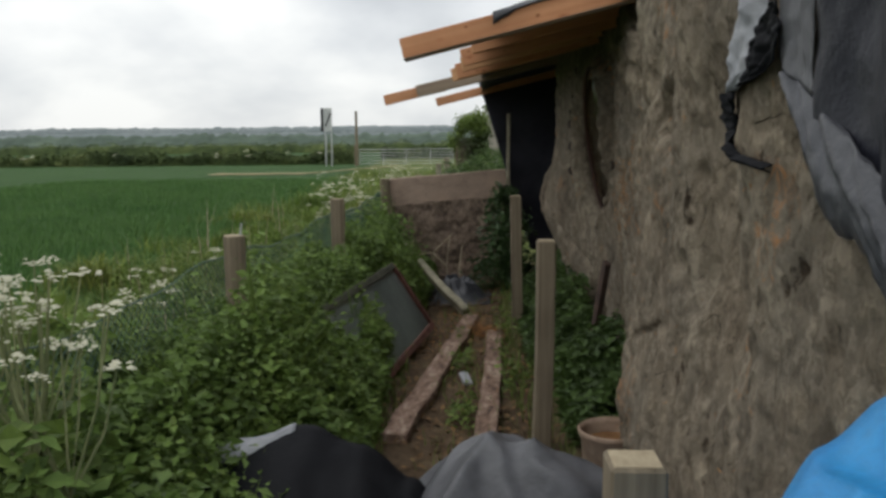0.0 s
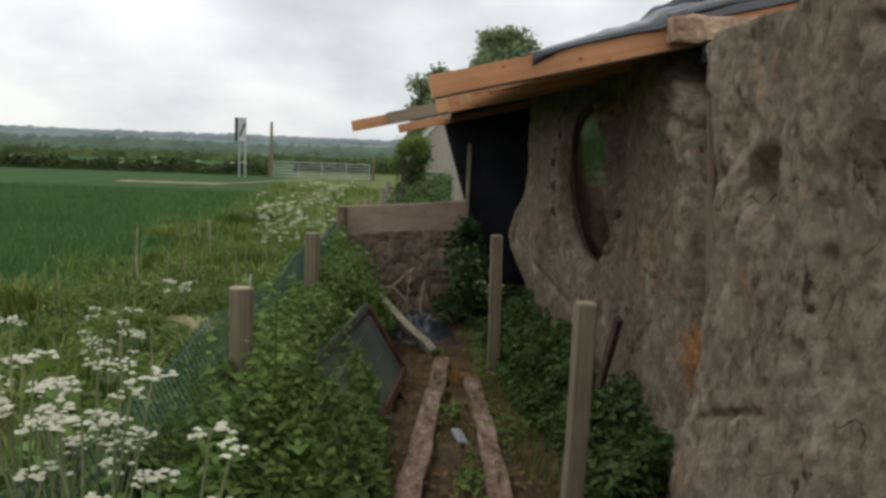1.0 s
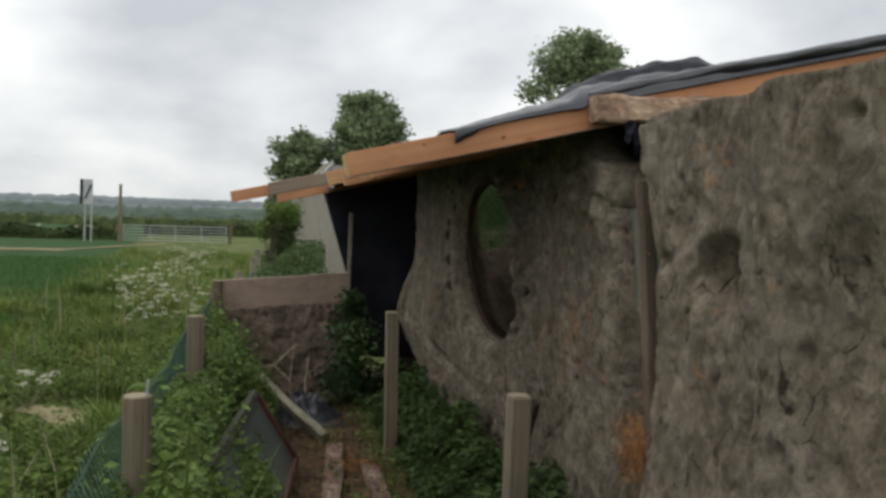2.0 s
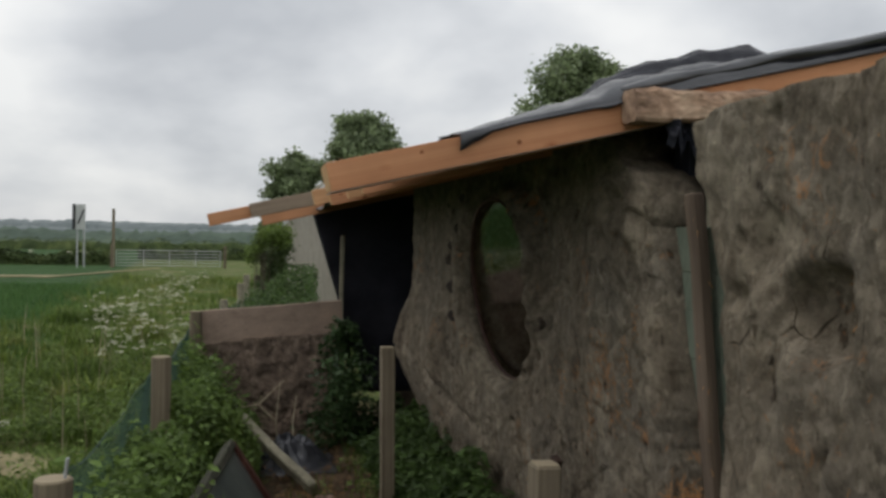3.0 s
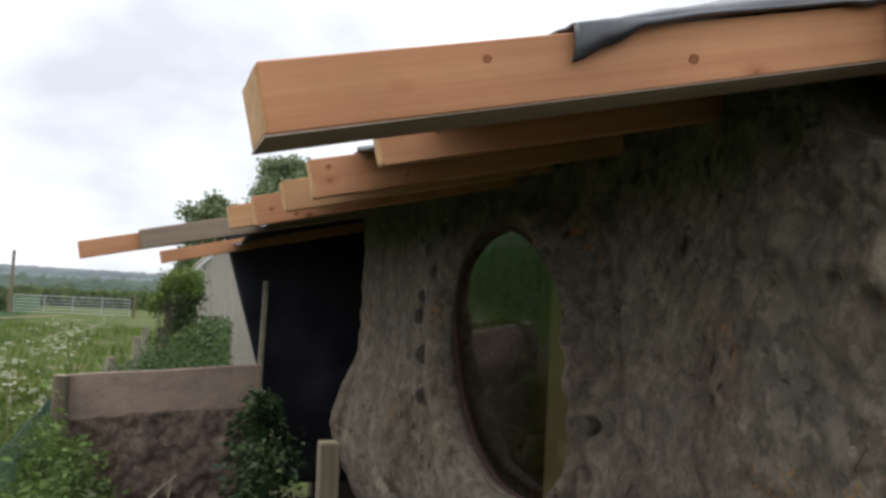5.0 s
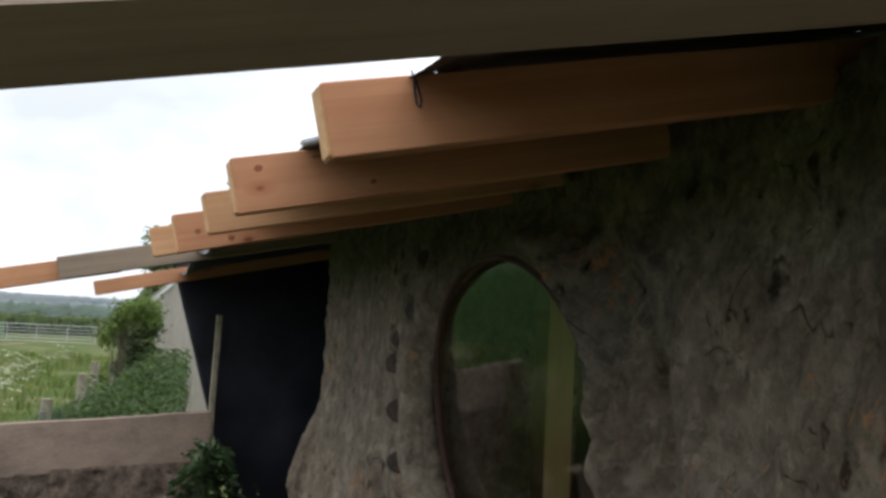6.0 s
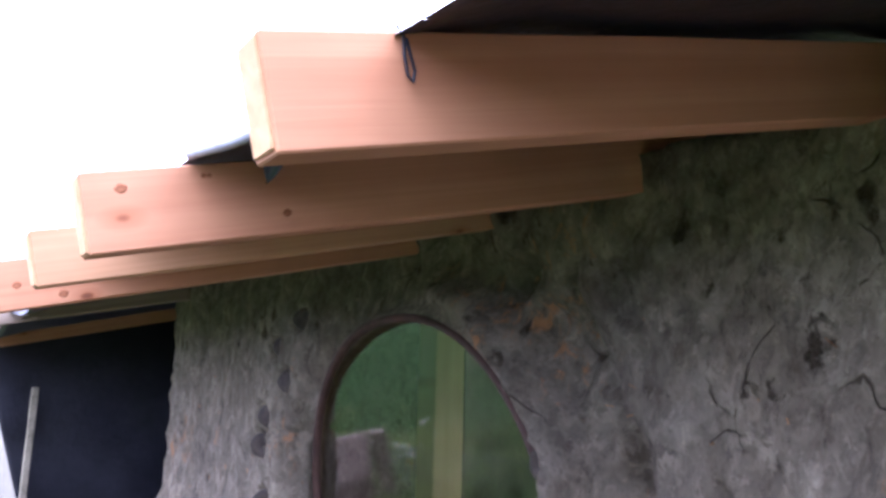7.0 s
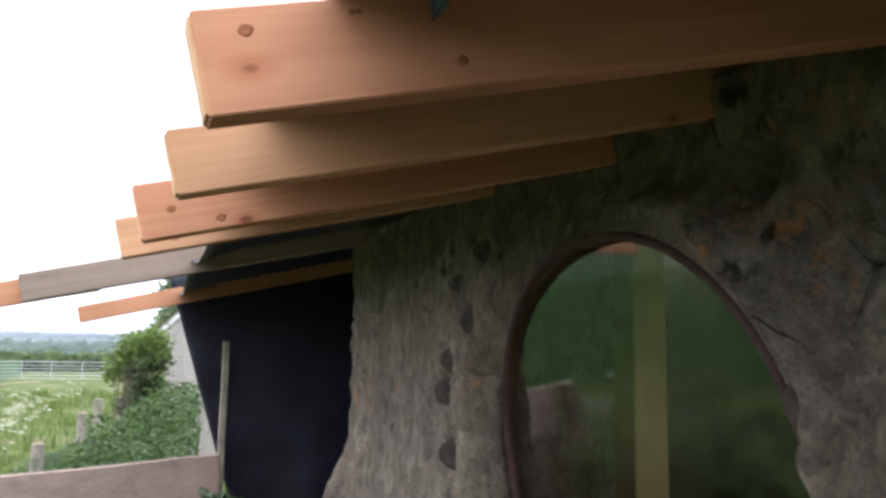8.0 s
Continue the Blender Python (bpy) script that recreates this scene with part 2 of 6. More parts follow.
def glass_material():
    m = bpy.data.materials.new("window_glass")
    m.use_nodes = True
    nt = m.node_tree
    nt.nodes.remove(nt.nodes["Principled BSDF"])
    tr = nt.nodes.new("ShaderNodeBsdfTransparent")
    tr.inputs["Color"].default_value = (0.84, 0.80, 0.66, 1)
    gl = nt.nodes.new("ShaderNodeBsdfGlossy")
    gl.inputs["Roughness"].default_value = 0.05
    fr = nt.nodes.new("ShaderNodeFresnel")
    fr.inputs["IOR"].default_value = 2.25
    mx = nt.nodes.new("ShaderNodeMixShader")
    nt.links.new(fr.outputs["Fac"], mx.inputs["Fac"])
    nt.links.new(tr.outputs["BSDF"], mx.inputs[1])
    nt.links.new(gl.outputs["BSDF"], mx.inputs[2])
    nt.links.new(mx.outputs["Shader"], nt.nodes["Material Output"].inputs["Surface"])
    return m


M_COB = cob_material()
M_PINE = wood_material("fresh_pine", (0.48, 0.215, 0.105), (0.63, 0.33, 0.175))
M_PINE_PALE = wood_material("pale_pine", (0.50, 0.265, 0.13), (0.65, 0.375, 0.20))
M_PINE_RED = wood_material("reddish_pine", (0.45, 0.20, 0.10), (0.60, 0.305, 0.165))
M_KNOT = material("pine_knot", [(0.3, (0.20, 0.075, 0.035)), (0.7, (0.36, 0.15, 0.070))], scale=60, rough=0.8, bump=0.1, spec=0.1)
M_ENDGRAIN = wood_material("pine_end_grain", (0.52, 0.30, 0.14), (0.70, 0.45, 0.24), 0.85, False)
M_PINE_GREY = wood_material("weathered_pine", (0.24, 0.18, 0.13), (0.40, 0.32, 0.24))
M_SLATE = wood_material("grey_brown_pine_underside", (0.40, 0.30, 0.24), (0.56, 0.45, 0.37))
M_POST = wood_material("post_wood", (0.095, 0.078, 0.055), (0.265, 0.222, 0.160), 0.92)
M_STAKE = wood_material("rough_stake", (0.075, 0.055, 0.042), (0.20, 0.155, 0.118), 0.95)
M_POSTTOP = wood_material("post_end_grain", (0.26, 0.215, 0.145), (0.42, 0.36, 0.255), 0.9, False)
M_OLDPLANK = material("old_plank", [(0.33, (0.05, 0.032, 0.024)), (0.45, (0.20, 0.125, 0.09)), (0.55, (0.27, 0.18, 0.135)), (0.68, (0.43, 0.33, 0.26))], scale=13, stretch=(0.6, 1.6, 1.6), fine=60, fine_amount=0.7, bump=0.9, bump_dist=0.015, rough=0.9)
M_LITTER = material("dead_leaves", [(0.3, (0.0630, 0.0358, 0.0195)), (0.7, (0.1960, 0.1170, 0.0585))], scale=9, rough=0.85, bump=0, per_island=0.5)
M_GREYPLANK = material("grey_plank", [(0.3, (0.16, 0.145, 0.10)), (0.7, (0.33, 0.30, 0.22))], scale=8, fine=60, fine_amount=0.5, bump=0.4, rough=0.9)
M_BARK = material("bark", [(0.3, (0.1428, 0.0912, 0.0635)), (0.5, (0.3859, 0.2517, 0.1702)), (0.68, (0.6281, 0.4607, 0.3257))], scale=11, stretch=(0.5100, 0.9000, 0.9000), fine=50, fine_amount=0.6, bump=0.8, bump_dist=0.02, rough=0.9)
M_BLACK = plastic_sheet("black_polythene", (0.009, 0.0095, 0.014), (0.020, 0.021, 0.030), 0.45, 0.25)
M_MATTBLACK = plastic_sheet("matt_black_polythene", (0.004, 0.0042, 0.0055), (0.009, 0.0095, 0.012), 0.65, 0.12)
# paler grey patches paint in the sky sheen that gloss alone lacks
M_GLOSSBLACK = material("sheen_patched_polythene", [(0.40, (0.010, 0.011, 0.015)), (0.54, (0.026, 0.027, 0.033)), (0.70, (0.07, 0.072, 0.078))], scale=3.2, stretch=(1, 2, 2), fine=40, fine_amount=0.3, rough=0.30, bump=0.15, bump_dist=0.01, spec=0.8)
M_DUSTYBLACK = material("dust_smeared_polythene", [(0.42, (0.010, 0.0105, 0.015)), (0.58, (0.024, 0.025, 0.032)), (0.75, (0.055, 0.056, 0.064))], scale=2.4, stretch=(1, 1.6, 0.9), fine=30, fine_amount=0.25, rough=0.5, bump=0.35, bump_dist=0.012, spec=0.25)
M_FOLD = plastic_sheet("grey_black_plastic", (0.026, 0.027, 0.033), (0.052, 0.054, 0.063), 0.40, 0.4)
M_GREYTARP = plastic_sheet("grey_tarpaulin", (0.055, 0.056, 0.062), (0.115, 0.116, 0.127), 0.5, 0.35)
M_BLUEFILM = plastic_sheet("blue_grey_film", (0.05, 0.07, 0.11), (0.13, 0.16, 0.22), 0.2, 0.8)
M_PALETARP = plastic_sheet("pale_tarpaulin", (0.2160, 0.2232, 0.2442), (0.3456, 0.3528, 0.3700), 0.5, 0.3)
M_BLUE = plastic_sheet("blue_tarpaulin", (0.02, 0.20, 0.48), (0.03, 0.27, 0.58), 0.45, 0.35)


def pinholed_sheet():
    """Black polythene pricked by a few tiny holes that let the sky through."""
    m = plastic_sheet("pricked_black_polythene", (0.014, 0.015, 0.023), (0.030, 0.032, 0.046), 0.40, 0.35)
    nt = m.node_tree
    co = nt.nodes.new("ShaderNodeTexCoord").outputs["Object"]
    v = nt.nodes.new("ShaderNodeTexVoronoi")
    v.voronoi_dimensions = "2D"
    v.inputs["Scale"].default_value = 7.0
    nt.links.new(co, v.inputs["Vector"])
    prick = ramp_node(nt, [(0.0, (1, 1, 1)), (0.016, (1, 1, 1)), (0.020, (0, 0, 0))])
    nt.links.new(v.outputs["Distance"], prick.inputs["Fac"])
    few = noise_node(nt, co, 2.2, 2, 0.5)
    fr = ramp_node(nt, [(0.40, (0, 0, 0)), (0.43, (1, 1, 1))])
    nt.links.new(few.outputs["Fac"], fr.inputs["Fac"])
    mask = mix_rgb(nt, prick.outputs["Color"], fr.outputs["Color"], 1.0, "MULTIPLY")
    tr = nt.nodes.new("ShaderNodeBsdfTransparent")
    mx = nt.nodes.new("ShaderNodeMixShader")
    nt.links.new(mask, mx.inputs["Fac"])
    nt.links.new(nt.nodes["Principled BSDF"].outputs["BSDF"], mx.inputs[1])
    nt.links.new(tr.outputs["BSDF"], mx.inputs[2])
    nt.links.new(mx.outputs["Shader"], nt.nodes["Material Output"].inputs["Surface"])
    return m


M_ROOF = pinholed_sheet()
M_GLASS = glass_material()
M_SEAL = material("rust_red_seal", [(0.3, (0.0425, 0.0225, 0.0175)), (0.7, (0.0850, 0.0425, 0.0300))], scale=12, rough=0.7)
M_REDWOOD = material("dark_red_frame_paint", [(0.3, (0.07, 0.028, 0.022)), (0.7, (0.17, 0.075, 0.055))], scale=10, rough=0.8, fine_amount=0.5)
M_MOSSY = material("mossy_grey_wood", [(0.3, (0.035, 0.036, 0.024)), (0.7, (0.10, 0.098, 0.068))], scale=14, fine=60, fine_amount=0.5, rough=0.95, bump=0.5)
M_OLDGLASS = material("dusty_glass", [(0.3, (0.093, 0.112, 0.104)), (0.7, (0.204, 0.224, 0.208))], scale=3, rough=0.28, bump=0.05, spec=0.6)
M_BOARD = material("brown_board", [(0.3, (0.235, 0.170, 0.130)), (0.5, (0.335, 0.250, 0.195)), (0.72, (0.410, 0.295, 0.220))], scale=3.5, stretch=(1, 1, 2.2), fine=40, fine_amount=0.3, rough=0.9, bump=0.25)
M_COMPOST = material("matted_compost", [(0.3, (0.085, 0.060, 0.046)), (0.5, (0.19, 0.140, 0.105)), (0.74, (0.34, 0.26, 0.20))], scale=16, fine=70, fine_amount=0.8, rough=0.95, bump=1.0, bump_dist=0.03)
M_SHED = material("pale_shed_sheet", [(0.3, (0.29, 0.262, 0.218)), (0.7, (0.375, 0.345, 0.295))], scale=1.2, stretch=(1, 1, 0.3), fine=25, fine_amount=0.2, rough=0.6, bump=0.1)
M_GALV = material("galvanised_steel", [(0.3, (0.357, 0.365, 0.365)), (0.7, (0.493, 0.501, 0.501))], scale=6, rough=0.5, metal=0.4, bump=0.05)
M_WIRE = material("green_wire", [(0.3, (0.018, 0.048, 0.030)), (0.7, (0.035, 0.085, 0.055))], scale=8, rough=0.5, bump=0)
M_SHEATH = material("green_sheathing", [(0.3, (0.085, 0.104, 0.076)), (0.7, (0.165, 0.190, 0.145))], scale=6, stretch=(0.7800, 0.7600, 0.4000), fine=40, fine_amount=0.4, rough=0.75, bump=0.4)
M_NETTLE = material("nettle_leaves", [(0.3, (0.0409, 0.0706, 0.0221)), (0.7, (0.0853, 0.1386, 0.0408))], scale=3, fine=30, fine_amount=0.3, rough=0.6, bump=0, per_island=0.45, translucent=0.3)
M_DOCK = material("dock_leaves", [(0.3, (0.086, 0.140, 0.035)), (0.7, (0.170, 0.250, 0.068))], scale=3, fine=30, fine_amount=0.3, rough=0.6, bump=0, per_island=0.4, translucent=0.35)
M_LEAFY = material("pale_leaves", [(0.3, (0.090, 0.138, 0.030)), (0.7, (0.165, 0.228, 0.058))], scale=3, fine=30, fine_amount=0.3, rough=0.6, bump=0, per_island=0.4, translucent=0.3)
M_IVY = material("ivy_leaves", [(0.3, (0.024, 0.048, 0.018)), (0.7, (0.060, 0.105, 0.038))], scale=4, fine=30, fine_amount=0.3, rough=0.45, bump=0, per_island=0.4, translucent=0.2)
# leaf colour paled and greyed to carry the haze over the far crowns
M_TREE = material("hazed_tree_leaves", [(0.3, (0.165, 0.210, 0.125)), (0.7, (0.290, 0.350, 0.205))], scale=1.2, fine=12, fine_amount=0.3, rough=0.65, bump=0, per_island=0.4, translucent=0.4)
M_GRASS = material("verge_grass", [(0.32, (0.070, 0.118, 0.022)), (0.47, (0.118, 0.172, 0.035)), (0.60, (0.160, 0.198, 0.046)), (0.74, (0.255, 0.225, 0.092))], scale=0.75, fine=9, fine_amount=0.35, rough=0.6, bump=0, per_island=0.45, translucent=0.3)
M_CROP = material("young_wheat", [(0.3, (0.055, 0.128, 0.033)), (0.7, (0.092, 0.175, 0.050))], scale=0.5, fine=9, fine_amount=0.25, rough=0.6, bump=0, per_island=0.3, translucent=0.25)
M_STEM = material("green_stems", [(0.3, (0.120, 0.150, 0.060)), (0.7, (0.260, 0.260, 0.130))], scale=5, rough=0.7, bump=0)
M_DRYSTEM = material("dry_stems", [(0.3, (0.26, 0.21, 0.14)), (0.7, (0.45, 0.38, 0.27))], scale=8, rough=0.85, bump=0)
M_STRAW = material("straw", [(0.3, (0.27, 0.12, 0.05)), (0.7, (0.46, 0.24, 0.10))], scale=12, rough=0.8, bump=0, per_island=0.4)
M_UMBEL = material("white_umbels", [(0.3, (0.476, 0.464, 0.336)), (0.7, (0.640, 0.624, 0.490))], scale=10, rough=0.8, bump=0, translucent=0.2)
M_TRUNK = material("tree_bark", [(0.3, (0.05, 0.04, 0.03)), (0.7, (0.12, 0.095, 0.07))], scale=6, rough=0.95, bump=0.6)
M_HEDGE = material("hedge_leaves", [(0.3, (0.0287, 0.0470, 0.0176)), (0.55, (0.0782, 0.1098, 0.0385)), (0.75, (0.1702, 0.1938, 0.0748))], scale=0.5, fine=5, fine_amount=0.4, rough=0.8, bump=0, per_island=0.35)
# the haze of distance is mixed into these two base colours
M_HILL_NEAR = material("hazed_far_woodland", [(0.3, (0.045, 0.065, 0.05)), (0.6, (0.085, 0.115, 0.085)), (0.75, (0.13, 0.16, 0.10))], scale=0.02, fine=0.15, fine_amount=0.5, rough=1.0, bump=0)
M_HILL = material("hazed_far_hills", [(0.3, (0.13, 0.155, 0.155)), (0.6, (0.18, 0.205, 0.205)), (0.75, (0.22, 0.25, 0.23))], scale=0.006, fine=0.05, fine_amount=0.4, rough=1.0, bump=0)
M_CLAYPOT = material("terracotta_bucket", [(0.3, (0.19, 0.125, 0.085)), (0.7, (0.34, 0.255, 0.19))], scale=8, rough=0.8)
M_RUSTWATER = material("rusty_water", [(0.3, (0.13, 0.065, 0.028)), (0.7, (0.22, 0.115, 0.05))], scale=8, rough=0.2, bump=0)
M_IRON = material("rusty_iron", [(0.3, (0.03, 0.022, 0.02)), (0.7, (0.09, 0.055, 0.042))], scale=12, rough=0.85)
M_WHITE = material("sign_white", [(0.3, (0.480, 0.488, 0.480)), (0.7, (0.576, 0.584, 0.576))], scale=2, rough=0.5, bump=0)
M_SIGNDARK = material("sign_black", [(0.3, (0.02, 0.02, 0.022)), (0.7, (0.04, 0.04, 0.045))], scale=2, rough=0.5, bump=0)
M_INNER = material("assumed_interior_wall", [(0.3, (0.10, 0.08, 0.06)), (0.7, (0.17, 0.14, 0.11))], scale=3, rough=0.9)
M_INNERPOST = wood_material("interior_pine", (0.60, 0.49, 0.24), (0.78, 0.66, 0.38))
M_BOTTLE = material("bottle_end_glass", [(0.3, (0.022, 0.015, 0.011)), (0.7, (0.070, 0.050, 0.036))], scale=30, rough=0.6, bump=0.3, spec=0.3)
M_TRACK = material("dry_track", [(0.3, (0.19, 0.165, 0.085)), (0.7, (0.33, 0.275, 0.155))], scale=1.0, fine=14, fine_amount=0.5, rough=0.95, bump=0.2)


def ground_material():
    m = bpy.data.materials.new("ground_cover")
    m.use_nodes = True
    nt = m.node_tree
    bsdf = nt.nodes["Principled BSDF"]
    co = nt.nodes.new("ShaderNodeTexCoord").outputs["Object"]
    sep = nt.nodes.new("ShaderNodeSeparateXYZ")
    nt.links.new(co, sep.inputs[0])
    big = noise_node(nt, co, 0.6, 7, 0.65, None, 0.5)
    # crop edge: x = -3.3 - 0.062 y, broken by noise
    edge = nt.nodes.new("ShaderNodeMath")
    edge.operation = "MULTIPLY_ADD"
    edge.inputs[1].default_value = 0.062
    nt.links.new(sep.outputs["Y"], edge.inputs[0])
    nt.links.new(sep.outputs["X"], edge.inputs[2])
    e2 = nt.nodes.new("ShaderNodeMath")
    e2.operation = "MULTIPLY_ADD"
    e2.inputs[1].default_value = 1.6
    nt.links.new(big.outputs["Fac"], e2.inputs[0])
    nt.links.new(edge.outputs[0], e2.inputs[2])
    er = nt.nodes.new("ShaderNodeMapRange")
    er.inputs["From Min"].default_value, er.inputs["From Max"].default_value = -2.9, -2.3
    nt.links.new(e2.outputs[0], er.inputs["Value"])
    rows = noise_node(nt, co, 0.9, 5, 0.6, (2.5, 0.08, 1.0))
    crop = ramp_node(nt, [(0.3, (0.026, 0.062, 0.016)), (0.7, (0.044, 0.092, 0.024))])
    nt.links.new(rows.outputs["Fac"], crop.inputs["Fac"])
    verge = ramp_node(nt, [(0.3, (0.048, 0.080, 0.016)), (0.50, (0.092, 0.124, 0.029)), (0.64, (0.17, 0.154, 0.072))])
    nt.links.new(big.outputs["Fac"], verge.inputs["Fac"])
    col = mix_rgb(nt, crop.outputs["Color"], verge.outputs["Color"], er.outputs["Result"])
    # trodden soil along the hut
    sr = nt.nodes.new("ShaderNodeMapRange")
    sr.inputs["From Min"].default_value, sr.inputs["From Max"].default_value = -0.75, -0.45
    nt.links.new(sep.outputs["X"], sr.inputs["Value"])
    yr = nt.nodes.new("ShaderNodeMapRange")
    yr.inputs["From Min"].default_value, yr.inputs["From Max"].default_value = 10.5, 9.5
    nt.links.new(sep.outputs["Y"], yr.inputs["Value"])
    sm = nt.nodes.new("ShaderNodeMath")
    sm.operation = "MULTIPLY"
    nt.links.new(sr.outputs["Result"], sm.inputs[0])
    nt.links.new(yr.outputs["Result"], sm.inputs[1])
    for sock, lo, hi in (("X", 4.6, 3.9), ("Y", -1.6, -0.6)):
        lim = nt.nodes.new("ShaderNodeMapRange")
        lim.inputs["From Min"].default_value, lim.inputs["From Max"].default_value = lo, hi
        nt.links.new(sep.outputs[sock], lim.inputs["Value"])
        both = nt.nodes.new("ShaderNodeMath")
        both.operation = "MULTIPLY"
        nt.links.new(sm.outputs[0], both.inputs[0])
        nt.links.new(lim.outputs["Result"], both.inputs[1])
        sm = both
    sn = noise_node(nt, co, 4.0, 7, 0.7, None, 0.4)
    soil = ramp_node(nt, [(0.3, (0.050, 0.033, 0.021)), (0.5, (0.10, 0.068, 0.042)), (0.66, (0.15, 0.112, 0.065)), (0.78, (0.085, 0.088, 0.035))])
    nt.links.new(sn.outputs["Fac"], soil.inputs["Fac"])
    col = mix_rgb(nt, col, soil.outputs["Color"], sm.outputs[0])
    fine = noise_node(nt, co, 30.0, 5, 0.7)
    fr = ramp_node(nt, [(0.3, (0.5, 0.5, 0.5)), (0.7, (1.4, 1.4, 1.4))])
    nt.links.new(fine.outputs["Fac"], fr.inputs["Fac"])
    col = mix_rgb(nt, col, fr.outputs["Color"], 0.6, "MULTIPLY")
    nt.links.new(col, bsdf.inputs["Base Color"])
    bsdf.inputs["Roughness"].default_value = 0.95
    bsdf.inputs["Specular IOR Level"].default_value = 0.15
    b = nt.nodes.new("ShaderNodeBump")
    b.inputs["Strength"].default_value, b.inputs["Distance"].default_value = 0.7, 0.03
    nt.links.new(fine.outputs["Fac"], b.inputs["Height"])
    nt.links.new(b.outputs["Normal"], bsdf.inputs["Normal"])
    return m


M_GROUND = ground_material()


# ---- builders ----
def thing(name, base, label, category, group=""):
    ob = new(name)
    ob.location = base
    ob.empty_display_size = 0.1
    return tagged(ob, label, category, group)


def origin_of(ob):
    o = Vector((0, 0, 0))
    while ob is not None:
        o += ob.location
        ob = ob.parent
    return o


def part(name, bm, mat, parent=None, label="", smooth=False, base=None):
    """Links a bmesh (in world metres) as one mesh object, under a parent where one is given."""
    me = bpy.data.meshes.new(name)
    o = origin_of(parent) if parent is not None else Vector((0, 0, 0))
    b = Vector(base) if base is not None else o
    bmesh.ops.translate(bm, vec=-b, verts=bm.verts)
    bm.to_mesh(me)
    bm.free()
    return link_mesh(name, me, mat, parent, label, smooth, b - o)


def link_mesh(name, me, mat, parent=None, label="", smooth=False, at=(0, 0, 0)):
    me.materials.append(mat)
    if smooth:
        me.polygons.foreach_set("use_smooth", [True] * len(me.polygons))
    ob = new(name, me)
    ob.location = at
    if parent is not None:
        ob.parent = parent
    return tagged(ob, label)


def raw(name, verts, faces, mat, label="", category="", kind="", smooth=False, parent=None):
    me = bpy.data.meshes.new(name)
    o = origin_of(parent) if parent is not None else Vector((0, 0, 0))
    vv = np.asarray(verts, dtype=float) - np.array(o)
    me.from_pydata(vv.tolist(), [], faces if isinstance(faces, list) else faces.tolist())
    me.validate()
    ob = link_mesh(name, me, mat, parent, label, smooth)
    return tagged(ob, "", category, "", kind)


def box_bm(size, bevel=0.004, m=Matrix(), cuts=0, wobble=0.0, seed=0.0):
    """A bevelled box of that size round its centre, moved by m; cuts along x and a wobble give sawn unevenness."""
    bm = bmesh.new()
    bmesh.ops.create_cube(bm, size=1.0, matrix=Matrix.Diagonal((*size, 1)))
    if cuts:
        es = [e for e in bm.edges if abs((e.verts[0].co - e.verts[1].co).normalized().x) > 0.99]
        bmesh.ops.subdivide_edges(bm, edges=es, cuts=cuts, use_grid_fill=True)
    if bevel:
        es = [e for e in bm.edges if len(e.link_faces) == 2 and e.calc_face_angle() > 0.5]
        bmesh.ops.bevel(bm, geom=es, offset=bevel, segments=1, affect="EDGES")
    if wobble:
        for v in bm.verts:
            v.co += Vector(noise.noise_vector(v.co * 2.2 + Vector((seed, seed, seed)))) * wobble
            v.co += Vector(noise.noise_vector(v.co * 11 + Vector((seed, 0, seed)))) * wobble * 0.25
    bmesh.ops.transform(bm, matrix=m, verts=bm.verts)
    return bm


def along(a, b, up=(0, 0, 1)):
    """A frame at the middle of a-b with x along it."""
    a, b = Vector(a), Vector(b)
    x = (b - a).normalized()
    y = Vector(up).cross(x)
    y = y.normalized() if y.length > 1e-3 else Vector((0, 1, 0))
    z = x.cross(y)
    m = Matrix((x, y, z)).transposed().to_4x4()
    m.translation = (a + b) / 2
    return m, (b - a).length


def timber(name, size, m, mat, parent, label="", bevel=0.004, cuts=10, wobble=0.005, seed=0.0):
    """A sawn length of wood under its thing, its own x axis along the grain."""
    bm = box_bm(size, bevel, Matrix(), cuts, wobble, seed)
    me = bpy.data.meshes.new(name)
    bm.to_mesh(me)
    bm.free()
    ob = link_mesh(name, me, mat, parent, label)
    ob.matrix_basis = Matrix.Translation(-origin_of(parent)) @ m
    return ob


def tube_bm(points, radius, sides=8, taper=1.0, bm=None):
    bm = bm or bmesh.new()
    pts = [Vector(p) for p in points]
    rings = []
    for i, p in enumerate(pts):
        d = (pts[min(i + 1, len(pts) - 1)] - pts[max(i - 1, 0)]).normalized()
        u = d.orthogonal().normalized() if abs(d.z) > 0.9 else Vector((0, 0, 1)).cross(d).normalized()
        w = d.cross(u)
        r = radius * (1 + (taper - 1) * i / max(1, len(pts) - 1))
        rings.append([bm.verts.new(p + (u * math.cos(k * math.tau / sides) + w * math.sin(k * math.tau / sides)) * r) for k in range(sides)])
    for a, b in zip(rings, rings[1:]):
        for k in range(sides):
            bm.faces.new((a[k], a[(k + 1) % sides], b[(k + 1) % sides], b[k]))
    bm.faces.new(rings[0][::-1])
    bm.faces.new(rings[-1])
    return bm


def fractal(p, scale, octaves=4):
    return noise.fractal(Vector(p) * scale, 1.0, 2.0, octaves)


